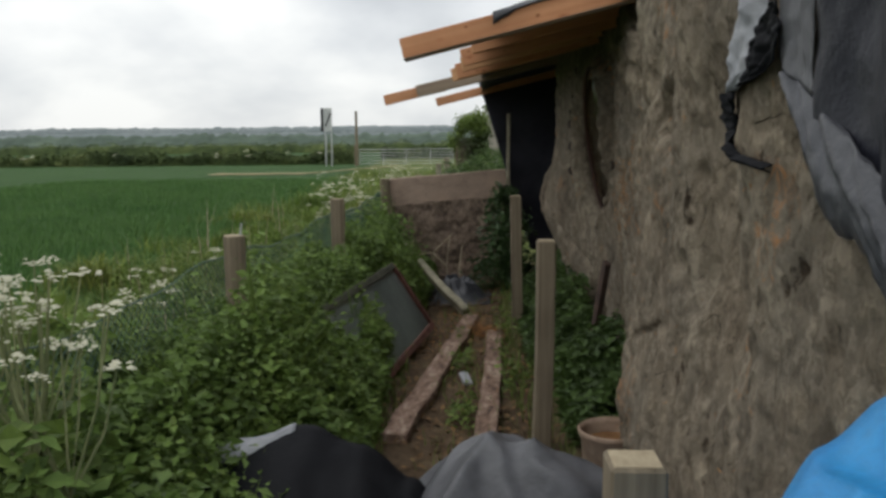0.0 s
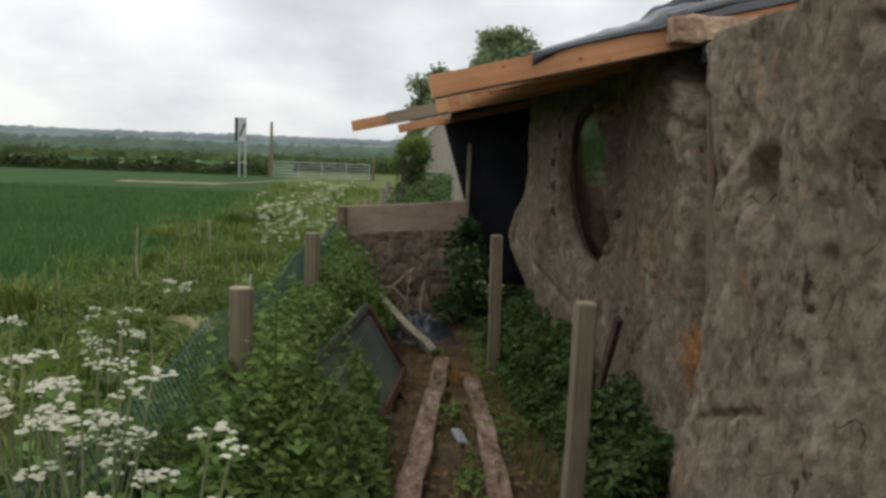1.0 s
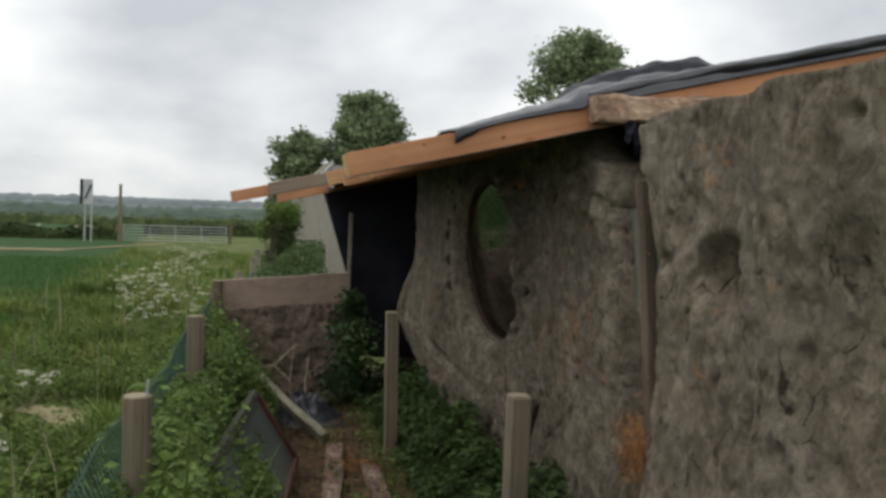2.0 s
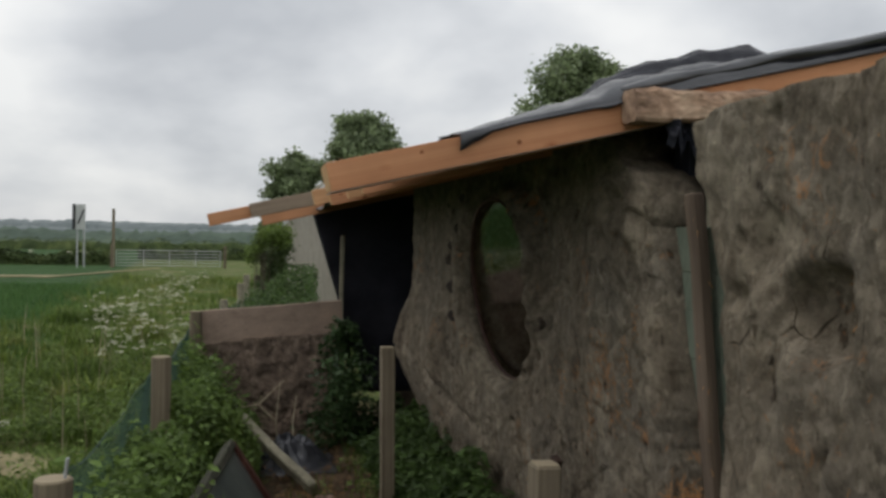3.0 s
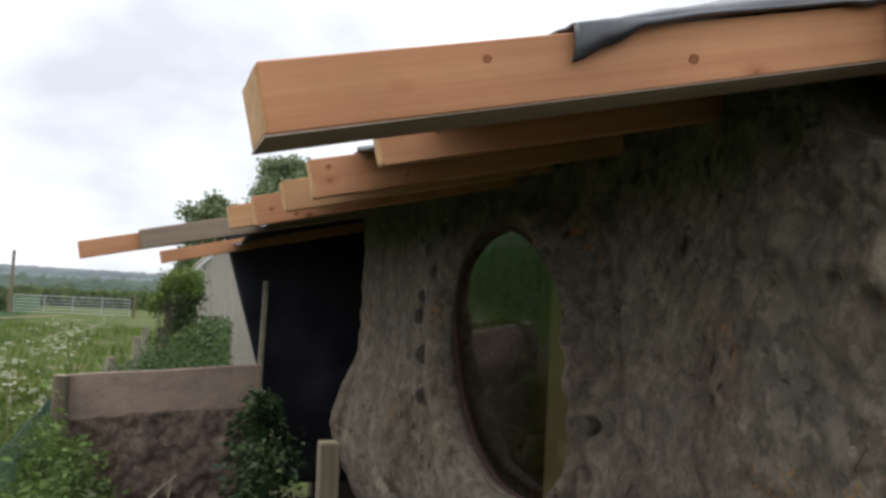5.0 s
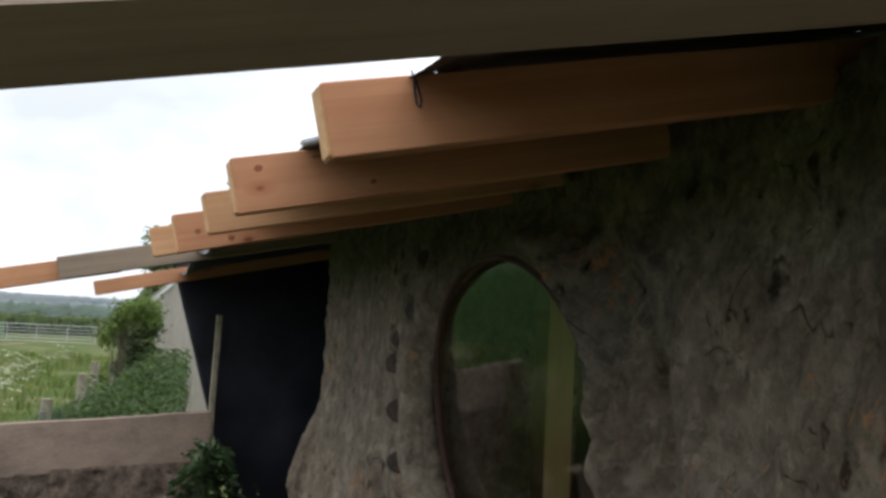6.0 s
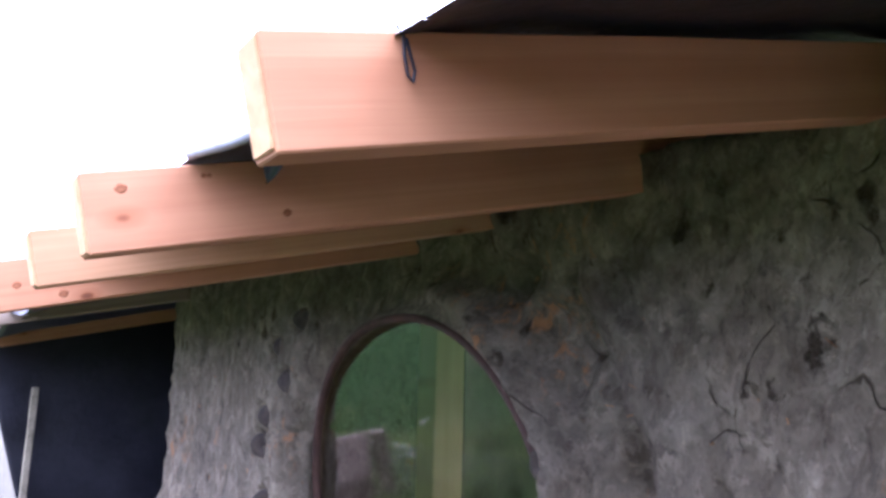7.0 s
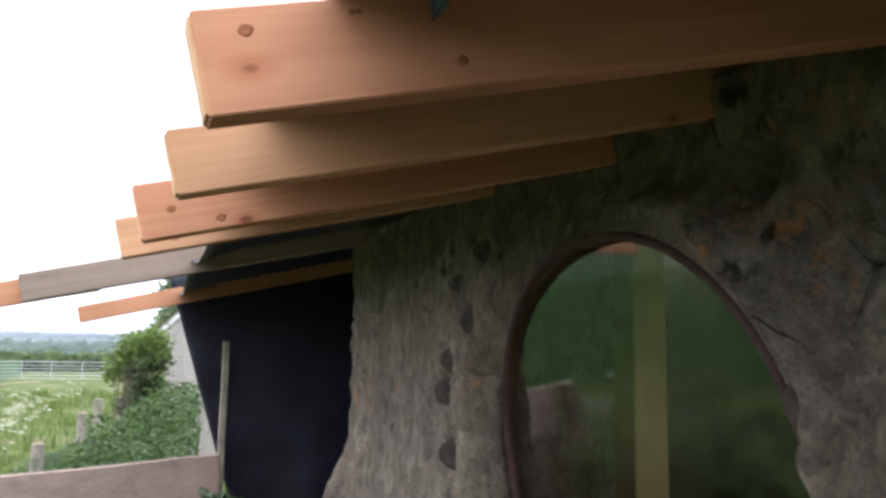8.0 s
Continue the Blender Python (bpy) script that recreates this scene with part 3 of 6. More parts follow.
def sheet(name, fn, nu, nv, mat, thick=0.004, label="", category="", kind="", parent=None):
    """A draped sheet from fn(u, v) -> point, u and v in 0..1, with a real thickness."""
    verts = [fn(i / nu, j / nv) for j in range(nv + 1) for i in range(nu + 1)]
    faces = [(j * (nu + 1) + i, j * (nu + 1) + i + 1, (j + 1) * (nu + 1) + i + 1, (j + 1) * (nu + 1) + i) for j in range(nv) for i in range(nu)]
    ob = raw(name, verts, faces, mat, label, category, kind, True, parent)
    s = ob.modifiers.new("thickness", "SOLIDIFY")
    s.thickness, s.offset = thick, 0
    return ob


def leaf_cloud(points, sizes, rng, up=0.5, aspect=0.55, droop=0.25):
    """Folded leaves at the points: vertices and faces. up: 1 lays them flat, 0 turns them anyhow."""
    n = len(points)
    pts, sizes = np.asarray(points), np.asarray(sizes)[:, None]
    a = rng.uniform(0, math.tau, n)
    tip = np.stack([np.cos(a), np.sin(a), rng.normal(-droop, 0.35, n)], 1)
    tip /= np.linalg.norm(tip, axis=1)[:, None]
    nrm = rng.normal(0, 1, (n, 3)) * (1 - up) + np.array([0, 0, up * 1.6])
    side = np.cross(tip, nrm)
    side /= np.linalg.norm(side, axis=1)[:, None] + 1e-9
    nrm = np.cross(side, tip)
    v0, v2 = pts, pts + tip * sizes
    mid = pts + tip * sizes * 0.45
    v1 = mid + side * sizes * aspect * 0.5 + nrm * sizes * 0.10
    v3 = mid - side * sizes * aspect * 0.5 + nrm * sizes * 0.10
    verts = np.stack([v0, v1, v2, v3], 1).reshape(-1, 3)
    k = np.arange(n)[:, None] * 4
    faces = np.concatenate([k + np.array([[0, 1, 2]]), k + np.array([[0, 2, 3]])], 0)
    return verts, faces


def blades(points, heights, rng, width=0.006, lean=0.35):
    n = len(points)
    p, h = np.asarray(points), np.asarray(heights)[:, None]
    a = rng.uniform(0, math.tau, n)
    d = np.stack([np.cos(a), np.sin(a), np.zeros(n)], 1)
    s = np.stack([-np.sin(a), np.cos(a), np.zeros(n)], 1)
    ln = (rng.uniform(0.1, 1.0, n) * lean)[:, None]
    z = np.array([0, 0, 1.0])
    w = width * (0.6 + 0.8 * rng.random((n, 1)))
    w = w * np.maximum(1, h / 0.35)
    m = p + z * h * 0.6 + d * h * ln * 0.35
    t = p + z * h * (1 - 0.25 * ln) + d * h * ln
    verts = np.stack([p - s * w, p + s * w, m + s * w * 0.7, m - s * w * 0.7, t], 1).reshape(-1, 3)
    k = np.arange(n)[:, None] * 5
    f3 = np.concatenate([k + np.array([[0, 1, 2]]), k + np.array([[0, 2, 3]]), k + np.array([[3, 2, 4]])], 0)
    return verts, f3


def ground_z(x, y):
    """Height of the ground: level field, a slight bank under the fence, a trodden hollow along the hut."""
    z = 0.035 * math.sin(x * 1.3 + y * 0.7) * math.exp(-(((x + 2) / 6) ** 2)) if y < 60 else 0.0
    z += 0.06 * math.exp(-((x - 0.3) / 0.9) ** 2) if -2 < y < 12 else 0.0
    z += 0.06 * math.exp(-(((x + 0.95 - 0.066 * (y - 4)) / 0.5) ** 2)) if y < 20 else 0.0
    return z * (1 if -8 < x else 0.3)


# ---- setting: ground, field, distance ----
def build_ground():
    xs = [-4000, -1500, -500, -200, -80, -40, -20, -12] + [-8 + 0.25 * i for i in range(52)] + [6, 9, 14, 25, 60, 200, 600, 1500, 4000]
    ys = [-4000, -800, -100, -20, -6] + [-3 + 0.25 * i for i in range(75)] + [17, 19, 22, 26, 31, 38, 46, 55, 70, 90, 130, 250, 600, 1500, 4500]
    verts = [(x, y, ground_z(x, y) + (0.02 * noise.noise(Vector((x * 2.3, y * 2.3, 0))) if abs(x) < 6 and y < 16 else 0)) for y in ys for x in xs]
    n = len(xs)
    faces = [(j * n + i, j * n + i + 1, (j + 1) * n + i + 1, (j + 1) * n + i) for j in range(len(ys) - 1) for i in range(n - 1)]
    raw("ground", verts, faces, M_GROUND, "level farmland with green crop, rough verge and trodden brown soil", "ground", "structure", True)


def build_ridge(name, y, x0, x1, step, height, rough_h, seed, mat, label):
    xs = np.arange(x0, x1 + step, step)
    verts, faces = [], []
    for i, x in enumerate(xs):
        h = height * (0.86 + 0.22 * noise.noise(Vector((x / (step * 60), seed, 0)))) + rough_h * abs(noise.noise(Vector((x / (step * 3.0), seed, 3)))) + rough_h * 0.6 * noise.noise(Vector((x / (step * 1.3), seed, 7)))
        verts += [(x, y - 20, -1), (x, y, h * 0.75), (x, y + height * 0.8, h), (x, y + height * 4, -1)]
    for i in range(len(xs) - 1):
        a, b = i * 4, i * 4 + 4
        faces += [(a + k, b + k, b + k + 1, a + k + 1) for k in range(3)]
    raw(name, verts, faces, mat, label, "hills", "structure", True)


def build_hedge(x0, x1, y, width, height, seed, count, label):
    """A field hedge: a dark twiggy core under a skin of uneven leaf clumps."""
    rng = np.random.default_rng(seed)
    h = thing("hedge", ((x0 + x1) / 2, y, 0), label, "hedge", "field hedges")
    xs = np.linspace(x0, x1, max(8, int((x1 - x0) / 0.7)))
    verts, faces = [], []
    for x in xs:
        t = height * (0.72 + 0.3 * noise.noise(Vector((x * 0.35, seed, 0))))
        verts += [(x, y - width * 0.4, 0), (x, y - width * 0.3, t * 0.75), (x, y, t * 0.9), (x, y + width * 0.4, 0)]
    for i in range(len(xs) - 1):
        a, b = i * 4, i * 4 + 4
        faces += [(a + k, b + k, b + k + 1, a + k + 1) for k in range(3)]
    raw("branch_core", verts, faces, M_HEDGE, parent=h, smooth=True)
    px = rng.uniform(x0, x1, count)
    top = np.array([height * (0.8 + 0.45 * noise.noise(Vector((x * 0.35, seed, 0))) + 0.18 * noise.noise(Vector((x * 1.7, seed, 4)))) for x in px])
    pz = top * np.sqrt(rng.uniform(0.02, 1.0, count))
    py = y - width * 0.5 * np.sqrt(np.clip(1 - (pz / (top + 1e-6)) ** 3, 0, 1)) * rng.uniform(0.6, 1.1, count)
    v, f = leaf_cloud(np.stack([px, py, pz], 1), rng.uniform(0.10, 0.26, count), rng, up=0.2, aspect=0.8)
    raw("leaf", v, f, M_HEDGE, parent=h)


GATE_X0, GATE_X1 = -7.68, -1.45


def build_gate():
    x0, x1, y, h = GATE_X0, GATE_X1, 57.2, 1.12
    g = thing("field_gate", ((x0 + x1) / 2, y, 0), "galvanised tubular steel field gate, closed, across the field entrance", "gate")
    mid = (x0 + x1) / 2
    for z in (0.14, 0.32, 0.50, 0.68, 0.86, 1.07):
        part("bar", tube_bm([(x0, y, z), (x1, y, z)], 0.03 if z > 1 else 0.024, 6), M_GALV, g)
    for x in (x0, x0 + 1.6, mid, mid + 1.6, x1):
        part("upright", tube_bm([(x, y + 0.01, 0.1), (x, y + 0.01, h)], 0.028, 6), M_GALV, g)
    for x in (x0 - 0.25, x1 + 0.25):
        part("gate_post", box_bm((0.18, 0.18, 1.4), 0.01, Matrix.Translation((x, y, 0.7))), M_POST, g)


def build_sign():
    s = thing("road_sign", (-9.9, 57, 0), "tall white board with dark edge and diagonal mark on posts", "sign")
    for x in (-9.90, -9.52):
        part("post", box_bm((0.09, 0.09, 2.4), 0.01, Matrix.Translation((x, 57.06, 1.2))), M_GALV, s)
    part("board", box_bm((0.56, 0.06, 1.52), 0.01, Matrix.Translation((-9.73, 57, 3.06))), M_WHITE, s)
    part("dark_edge", box_bm((0.17, 0.10, 1.52), 0.01, Matrix.Translation((-10.10, 56.98, 3.06))), M_SIGNDARK, s)
    part("mark", box_bm((0.10, 0.02, 0.95), 0.0, Matrix.Translation((-9.70, 56.95, 3.06)) @ pose(0, 0, 0, 0, 22, 0)), M_SIGNDARK, s, "dark diagonal bar")
    p = thing("utility_post", (-7.93, 57, 0), "plain dark wooden post standing beside the field gate", "post")
    part("shaft", tube_bm([(-7.82, 57, 0), (-7.84, 57, 3.6)], 0.10, 8, 0.85), M_POST, p)


build_ground()
build_ridge("hills_1", 2900, -3600, 2600, 14, 70, 10, 2.0, M_HILL, "wooded hills along the horizon, haze painted in blue-grey")
build_ridge("hills_2", 1300, -1700, 1300, 6, 22, 6, 5.0, M_HILL, "rising farmland with haze painted into its grey-green")
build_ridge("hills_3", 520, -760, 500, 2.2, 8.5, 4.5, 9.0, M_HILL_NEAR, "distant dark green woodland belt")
build_hedge(-62, -8.6, 62, 2.0, 1.15, 3, 15000, "long clipped hawthorn hedge along the far field edge")
build_hedge(-9, 24, 82, 2.4, 1.35, 6, 8000, "field hedge running behind the steel gate")
build_hedge(-95, 35, 150, 4.0, 2.3, 8, 12000, "dark hedgerow two fields away")
build_gate()
build_sign()


def build_track():
    def fn(u, v):
        x = -13 + 8.0 * u
        return (x, 42.2 + (v - 0.5) * 2.6 * (0.7 + 0.6 * noise.noise(Vector((x * 0.8, v * 2, 1)))) + 3.9 * max(0, x + 8.4), 0.03)
    sheet("track", fn, 60, 4, M_TRACK, 0.02, "pale dry bare track across the grass", "track", "structure")


build_track()


def build_bare_patch():
    for cx, cy, size in ((-1.83, 8.50, 0.40), (-1.45, 8.2, 0.24)):
        def fn(u, v):
            a = u * math.tau
            r = v * size * (1 + 0.3 * math.sin(3 * a) + 0.25 * noise.noise(Vector((math.cos(a) * 2, math.sin(a) * 2, cx))))
            x, y = cx + r * 1.1 * math.cos(a), cy + r * math.sin(a)
            return (x, y, ground_z(x, y) + 0.03 - 0.02 * v)
        sheet("bare_patch", fn, 36, 6, M_TRACK, 0.01, "pale bare trodden patch in the verge", "track", "structure")


build_bare_patch()

# ---- setting: the hut's cob walls ----
WIN_C, WIN_A, WIN_B, WIN_TILT = (6.06, 1.435), 0.550, 0.487, 0.0
WIN_X, WIN_LEAN = 0.981, 0.14


def win_e(y, z):
    """Below 1 inside the leaning oval of the window."""
    dy, dz = y - WIN_C[0], z - WIN_C[1]
    u = dy * math.sin(WIN_TILT) + dz * math.cos(WIN_TILT)
    v = dy * math.cos(WIN_TILT) - dz * math.sin(WIN_TILT)
    return (abs(u / WIN_B) ** 2.15 + abs(v / WIN_A) ** 2.15) ** (1 / 2.15)


def win_point(a, k=1.0):
    c, q = math.cos(a), math.sin(a)
    k *= (abs(c) ** 2.15 + abs(q) ** 2.15) ** (-1 / 2.15)
    u, v = WIN_B * c * k, WIN_A * q * k
    return WIN_C[0] + u * math.sin(WIN_TILT) + v * math.cos(WIN_TILT), WIN_C[1] + u * math.cos(WIN_TILT) - v * math.sin(WIN_TILT)


def lerp_table(t, table):
    for (a, fa), (b, fb) in zip(table, table[1:]):
        if t <= b:
            k = min(1, max(0, (t - a) / (b - a)))
            k = k * k * (3 - 2 * k)
            return fa + (fb - fa) * k
    return table[-1][1]


def dent(y, z, cy, cz, ry, rz, depth, power=2):
    r = ((y - cy) / ry) ** 2 + ((z - cz) / rz) ** 2
    return -depth * math.exp(-(r ** power))


def cob_relief(x, y, z):
    p = Vector((x, y, z))
    d = 0.042 * noise.noise(p * 1.1) + 0.03 * noise.noise(Vector((x * 2.7 + 5, y * 3.0, z * 1.3)))
    d += 0.018 * noise.noise(Vector((x * 6, y * 6.5, z * 2.6))) * (0.6 + 0.8 * noise.noise(p * 0.9 + Vector((9, 4, 1))))
    d += 0.013 * (0.5 - abs(noise.noise(Vector((x * 8 + 2, y * 8, z * 5)))))
    d += 0.012 * noise.noise(Vector((x * 15, y * 15, z * 10)))
    d += 0.009 * noise.noise(Vector((x * 31, y * 31, z * 22))) + 0.005 * noise.noise(p * 62)
    # flaked lumps: each at its own depth, with sharp sides
    q = Vector((x * 7, y * 8, z * 4.2)) + noise.noise_vector(p * 5) * 0.45
    _, near = noise.voronoi(q)
    k = noise.noise(near[0] * 3.7)
    tilt = noise.noise(near[0] * 5.1 + Vector((4, 4, 4)))
    rough = min(1.0, max(0.15, 0.55 + 1.3 * noise.noise(p * 1.3 + Vector((2, 8, 5)))))
    d += rough * (0.009 * k + 0.009 * tilt * (q.z - near[0].z))
    pit = noise.noise(Vector((x * 12 + 3, y * 12, z * 7.5)))
    if pit > 0.55:
        d -= min(0.03, (pit - 0.55) * 0.20)
    return d


def cob_wall(name, plan, s0, s1, z0, top, thick, extra, hole, shear, label, ds=0.0125):
    ns = int((s1 - s0) / ds)
    nz = int(2.1 / ds)
    outer, inner, ev = [], [], []
    for j in range(nz + 1):
        for i in range(ns + 1):
            s = s0 + (s1 - s0) * i / ns
            px, py, nx, ny = plan(s)
            z = z0 + (top(s) - z0) * j / nz
            py += shear(s, z)
            e = hole(py, z) if (hole and nx < -0.9) else 9.0
            d = cob_relief(px, py, z) + extra(s, px, py, z)
            outer.append([px + nx * d, py + ny * d, z])
            deep = 0.03 + (thick - 0.03) * max(0.0, min(1.0, (e - 1.0) / 0.45))  # splayed reveal behind the window
            inner.append([px - nx * deep, py - ny * deep, z])
            ev.append(e)
    w = ns + 1
    faces, edge_count = [], {}
    for j in range(nz):
        for i in range(ns):
            q = (j * w + i, j * w + i + 1, (j + 1) * w + i + 1, (j + 1) * w + i)
            if all(ev[k] < 1 for k in q):
                continue
            faces.append(q)
    # pull the rim of the opening onto the oval
    for k, e in enumerate(ev):
        if e < 1:
            y, z = outer[k][1], outer[k][2]
            cy, cz = WIN_C
            if e > 0.3:
                f = 1 / e
                ny_, nz_ = cy + (y - cy) * f, cz + (z - cz) * f
                outer[k][1], outer[k][2] = ny_, nz_
                inner[k][1], inner[k][2] = ny_, nz_
    n = len(outer)
    for q in faces:
        for a, b in zip(q, q[1:] + q[:1]):
            edge_count[(a, b)] = edge_count.get((a, b), 0) + 1
    rim = [(a, b) for (a, b) in edge_count if (b, a) not in edge_count]
    allf = [tuple(reversed(q)) for q in faces] + [tuple(n + k for k in q) for q in faces] + [(a, b, n + b, n + a) for a, b in rim]
    return raw(name, outer + inner, allf, M_COB, label, "wall", "structure", True)


X1 = [(0.8, 0.80), (1.6, 0.795), (2.5, 0.815), (3.1, 0.79), (3.62, 0.785), (3.74, 0.82), (3.83, 0.89), (3.93, 0.98)]
X2 = [(4.1, 0.965), (4.25, 0.90), (4.5, 0.905), (5.1, 0.965), (5.5, 0.955), (6.0, 0.985), (6.3, 0.96), (6.7, 0.885), (7.2, 0.865), (7.6, 0.86)]


def plan_1(s):
    return lerp_table(s, X1), s, -1.0, 0.0


def plan_2(s):
    if s <= 7.55:
        return lerp_table(s, X2), s + 0.29 * max(0, (s - 6.9) / 0.65), -1.0, 0.0
    a = (s - 7.55) / 0.36  # the rounded corner
    if a < math.pi / 2:
        return 1.22 - 0.36 * math.cos(a), 7.84 + 0.36 * math.sin(a), -math.cos(a), math.sin(a)
    return 1.22 + (a - math.pi / 2) * 0.36, 8.20, 0.0, 1.0


def top_1(s):
    return lerp_table(s, [(0.8, 2.1), (2.4, 2.05), (3.3, 2.05), (3.74, 2.03), (3.86, 1.92), (3.93, 1.76)]) + 0.02 * noise.noise(Vector((s * 5, 0, 0)))


def top_2(s):
    return 0.025 * noise.noise(Vector((s * 17, 1, 9))) * max(0.0, min(1.0, (4.7 - s) * 4)) + lerp_table(s, [(4.16, 1.84), (4.24, 1.93), (4.36, 1.97), (4.55, 2.15), (7.7, 2.16), (9, 2.16)])


def extra_1(s, x, y, z):
    d = dent(y, z, 3.225, 1.53, 0.115, 0.105, 0.10, 3) + dent(y, z, 3.42, 1.69, 0.05, 0.09, 0.04, 2)
    d += dent(y, z, 3.52, 1.55, 0.035, 0.03, 0.05, 1) + dent(y, z, 2.75, 1.05, 0.05, 0.07, 0.05, 1)
    d += dent(y, z, 3.25, 0.82 - 0.35 * (y - 3.2) - 0.5 * (y - 3.2) ** 2 * (1 if y < 3.2 else 0), 0.24, 0.013, 0.035, 1)
    d += dent(y, z, 2.86, 1.91, 0.012, 0.08, 0.03, 1) + dent(y, z, 2.77, 1.85, 0.014, 0.10, 0.03, 1) + dent(y, z, 3.03, 1.76, 0.010, 0.06, 0.02, 1)
    d += dent(y, z, 3.02, 1.13, 0.03, 0.09, 0.045, 1) + dent(y, z, 2.89, 1.08, 0.03, 0.035, 0.05, 1)
    d += dent(y, z, 2.5, 1.35, 0.03, 0.3, 0.03, 1) + dent(y, z, 3.62, 1.2, 0.02, 0.5, 0.015, 1)
    d += 0.05 * math.exp(-((z - 0.45) / 0.35) ** 2)
    # buttress-like ridges with worn valleys between them
    wob = 0.05 * noise.noise(Vector((z * 2.5, 4, 1)))
    d += 0.065 * math.exp(-((y - 2.06 - 0.10 * (z - 1) - wob) / 0.20) ** 2)
    d += 0.03 * math.exp(-((y - 2.95 - wob) / 0.13) ** 2) - 0.05 * math.exp(-((y - 1.62 - wob) / 0.12) ** 2)
    # a long scoop with a sharp near edge
    yc = 2.60 + 0.42 * (z - 1.35) + wob
    k = (y - yc) / (0.20 if y < yc else 0.27)
    d -= 0.085 * math.exp(-(k ** 4 if y < yc else k ** 2)) * math.exp(-((z - 1.33) / 0.34) ** 4)
    # runnels down the face
    d += 0.016 * (noise.noise(Vector((y * 7.5 + 0.8 * z, z * 0.8, 17))) - 0.3 * abs(noise.noise(Vector((y * 15, z * 1.8, 27)))))
    return d


# bottle ends bedded in the cob: y, z, radius
BOTTLES = [(6.59, 1.955, 0.034), (6.73, 1.88, 0.034), (6.65, 1.775, 0.038), (6.81, 1.67, 0.040), (6.83, 1.58, 0.041), (6.78, 1.413, 0.044), (6.74, 1.235, 0.038),
           (5.49, 1.62, 0.030), (5.40, 1.30, 0.026)]
HOLES = [(5.48, 1.755, 0.055), (5.43, 1.68, 0.035), (5.74, 1.925, 0.040), (5.40, 1.49, 0.045), (5.34, 1.40, 0.035), (5.26, 1.32, 0.045), (5.36, 1.58, 0.030), (5.50, 1.12, 0.040), (5.62, 1.99, 0.040)]


def extra_2(s, x, y, z):
    d = 0.0
    for cy, cz, r in BOTTLES:
        if abs(y - cy) < 0.2 and abs(z - cz) < 0.2:
            q = math.hypot((y - cy) / (r * 1.1), (z - cz) / (r * 1.1))
            flat = math.exp(-((q / 1.05) ** 6))
            d += 0.006 * math.exp(-((q - 1.4) / 0.25) ** 2) - 0.012 * flat - flat * cob_relief(x, y, z) + (0.85 * flat * (y - cy) if cy > 6 else 0)
    for cy, cz, r in HOLES:
        d += dent(y, z, cy, cz, r, r * 1.3, 0.045, 1) if abs(y - cy) < 0.15 else 0
    # smoother skin round the bottles, a crack from one of them to the window
    k = math.exp(-((y - 6.95) / 0.42) ** 4) * math.exp(-((z - 1.6) / 0.5) ** 4)
    if k > 0.02:
        d -= 0.5 * k * cob_relief(x, y, z)
        d += dent(y, z, 6.67, 1.625 + 0.03 * noise.noise(Vector((y * 14, 0, 6))), 0.12, 0.010, 0.035, 1)
    # crumbled edge beside the window
    if 5.2 < y < 5.75 and z < 2.0:
        k = math.exp(-((y - 5.45 - 0.3 * (z - 1.6) ** 2) / 0.10) ** 2)
        d -= k * max(0, noise.noise(Vector((y * 17, z * 11, 5))) + 0.15) * 0.075
    # the ragged broken head beside the gable gap
    if y < 4.75 and z > 1.55:
        k = min(1, (z - 1.55) / 0.2) * min(1, (4.75 - y) / 0.2)
        d += k * (0.035 * noise.noise(Vector((y * 11, z * 13, 51))) + 0.022 * (0.5 - abs(noise.noise(Vector((y * 24, z * 26, 57))))) + 0.02)
    # hairline steps in the flat skin
    if y < 5.35:
        d -= 0.012 * math.exp(-((noise.noise(Vector((y * 3.1, z * 2.3, 40))) - 0.05) / 0.022) ** 2)
    e = win_e(y, z)
    if e < 1.6:
        # a thick smooth lip along the upper near side, a torn groove behind it
        near = max(0.0, min(1.0, (6.05 - y) / 0.25)) * max(0.0, min(1.0, (z - 1.2) / 0.25))
        d += (0.015 + 0.075 * near) * math.exp(-((e - 1.12) / 0.08) ** 2)
        d -= near * 0.075 * (0.7 + noise.noise(Vector((y * 9, z * 9, 3)))) * math.exp(-((e - 1.36) / 0.10) ** 2)
        w = math.exp(-(max(0, e - 1.0) / 0.07) ** 2)
        flush = x - (WIN_X - 0.006 - WIN_LEAN * (z - WIN_C[1]))
        return (1 - w) * d + w * (flush - cob_relief(x, y, z))
    # the rounded end bellies out low down and is eaten away at its foot
    k = max(0, min(1, (s - 6.6) / 1.0))
    d += k * (0.13 * math.exp(-((z - 0.95) / 0.33) ** 2) - 0.24 * math.exp(-((z - 0.15) / 0.28) ** 2))
    d += -0.02 * (1 - k) * math.exp(-((z - 0.2) / 0.3) ** 2)
    d += dent(y, z, 6.9, 0.72 - 0.25 * (6.9 - y), 0.5, 0.035, 0.05, 1) if y > 6.2 else 0
    return d


def shear_1(s, z):
    k = max(0, (s - 3.3) / 0.62)
    return k * (lerp_table(z, [(0.2, -0.08), (0.7, -0.13), (1.0, -0.185), (1.6, -0.185), (1.76, -0.12), (1.9, 0.0)]) + 0.02 * noise.noise(Vector((z * 9, 3, 1))))


def shear_2(s, z):
    k = max(0, (4.7 - s) / 0.53)
    return k * (lerp_table(z, [(0.2, -0.16), (1.1, -0.10), (1.8, 0.0)]) + 0.015 * noise.noise(Vector((z * 8, 7, 1))))


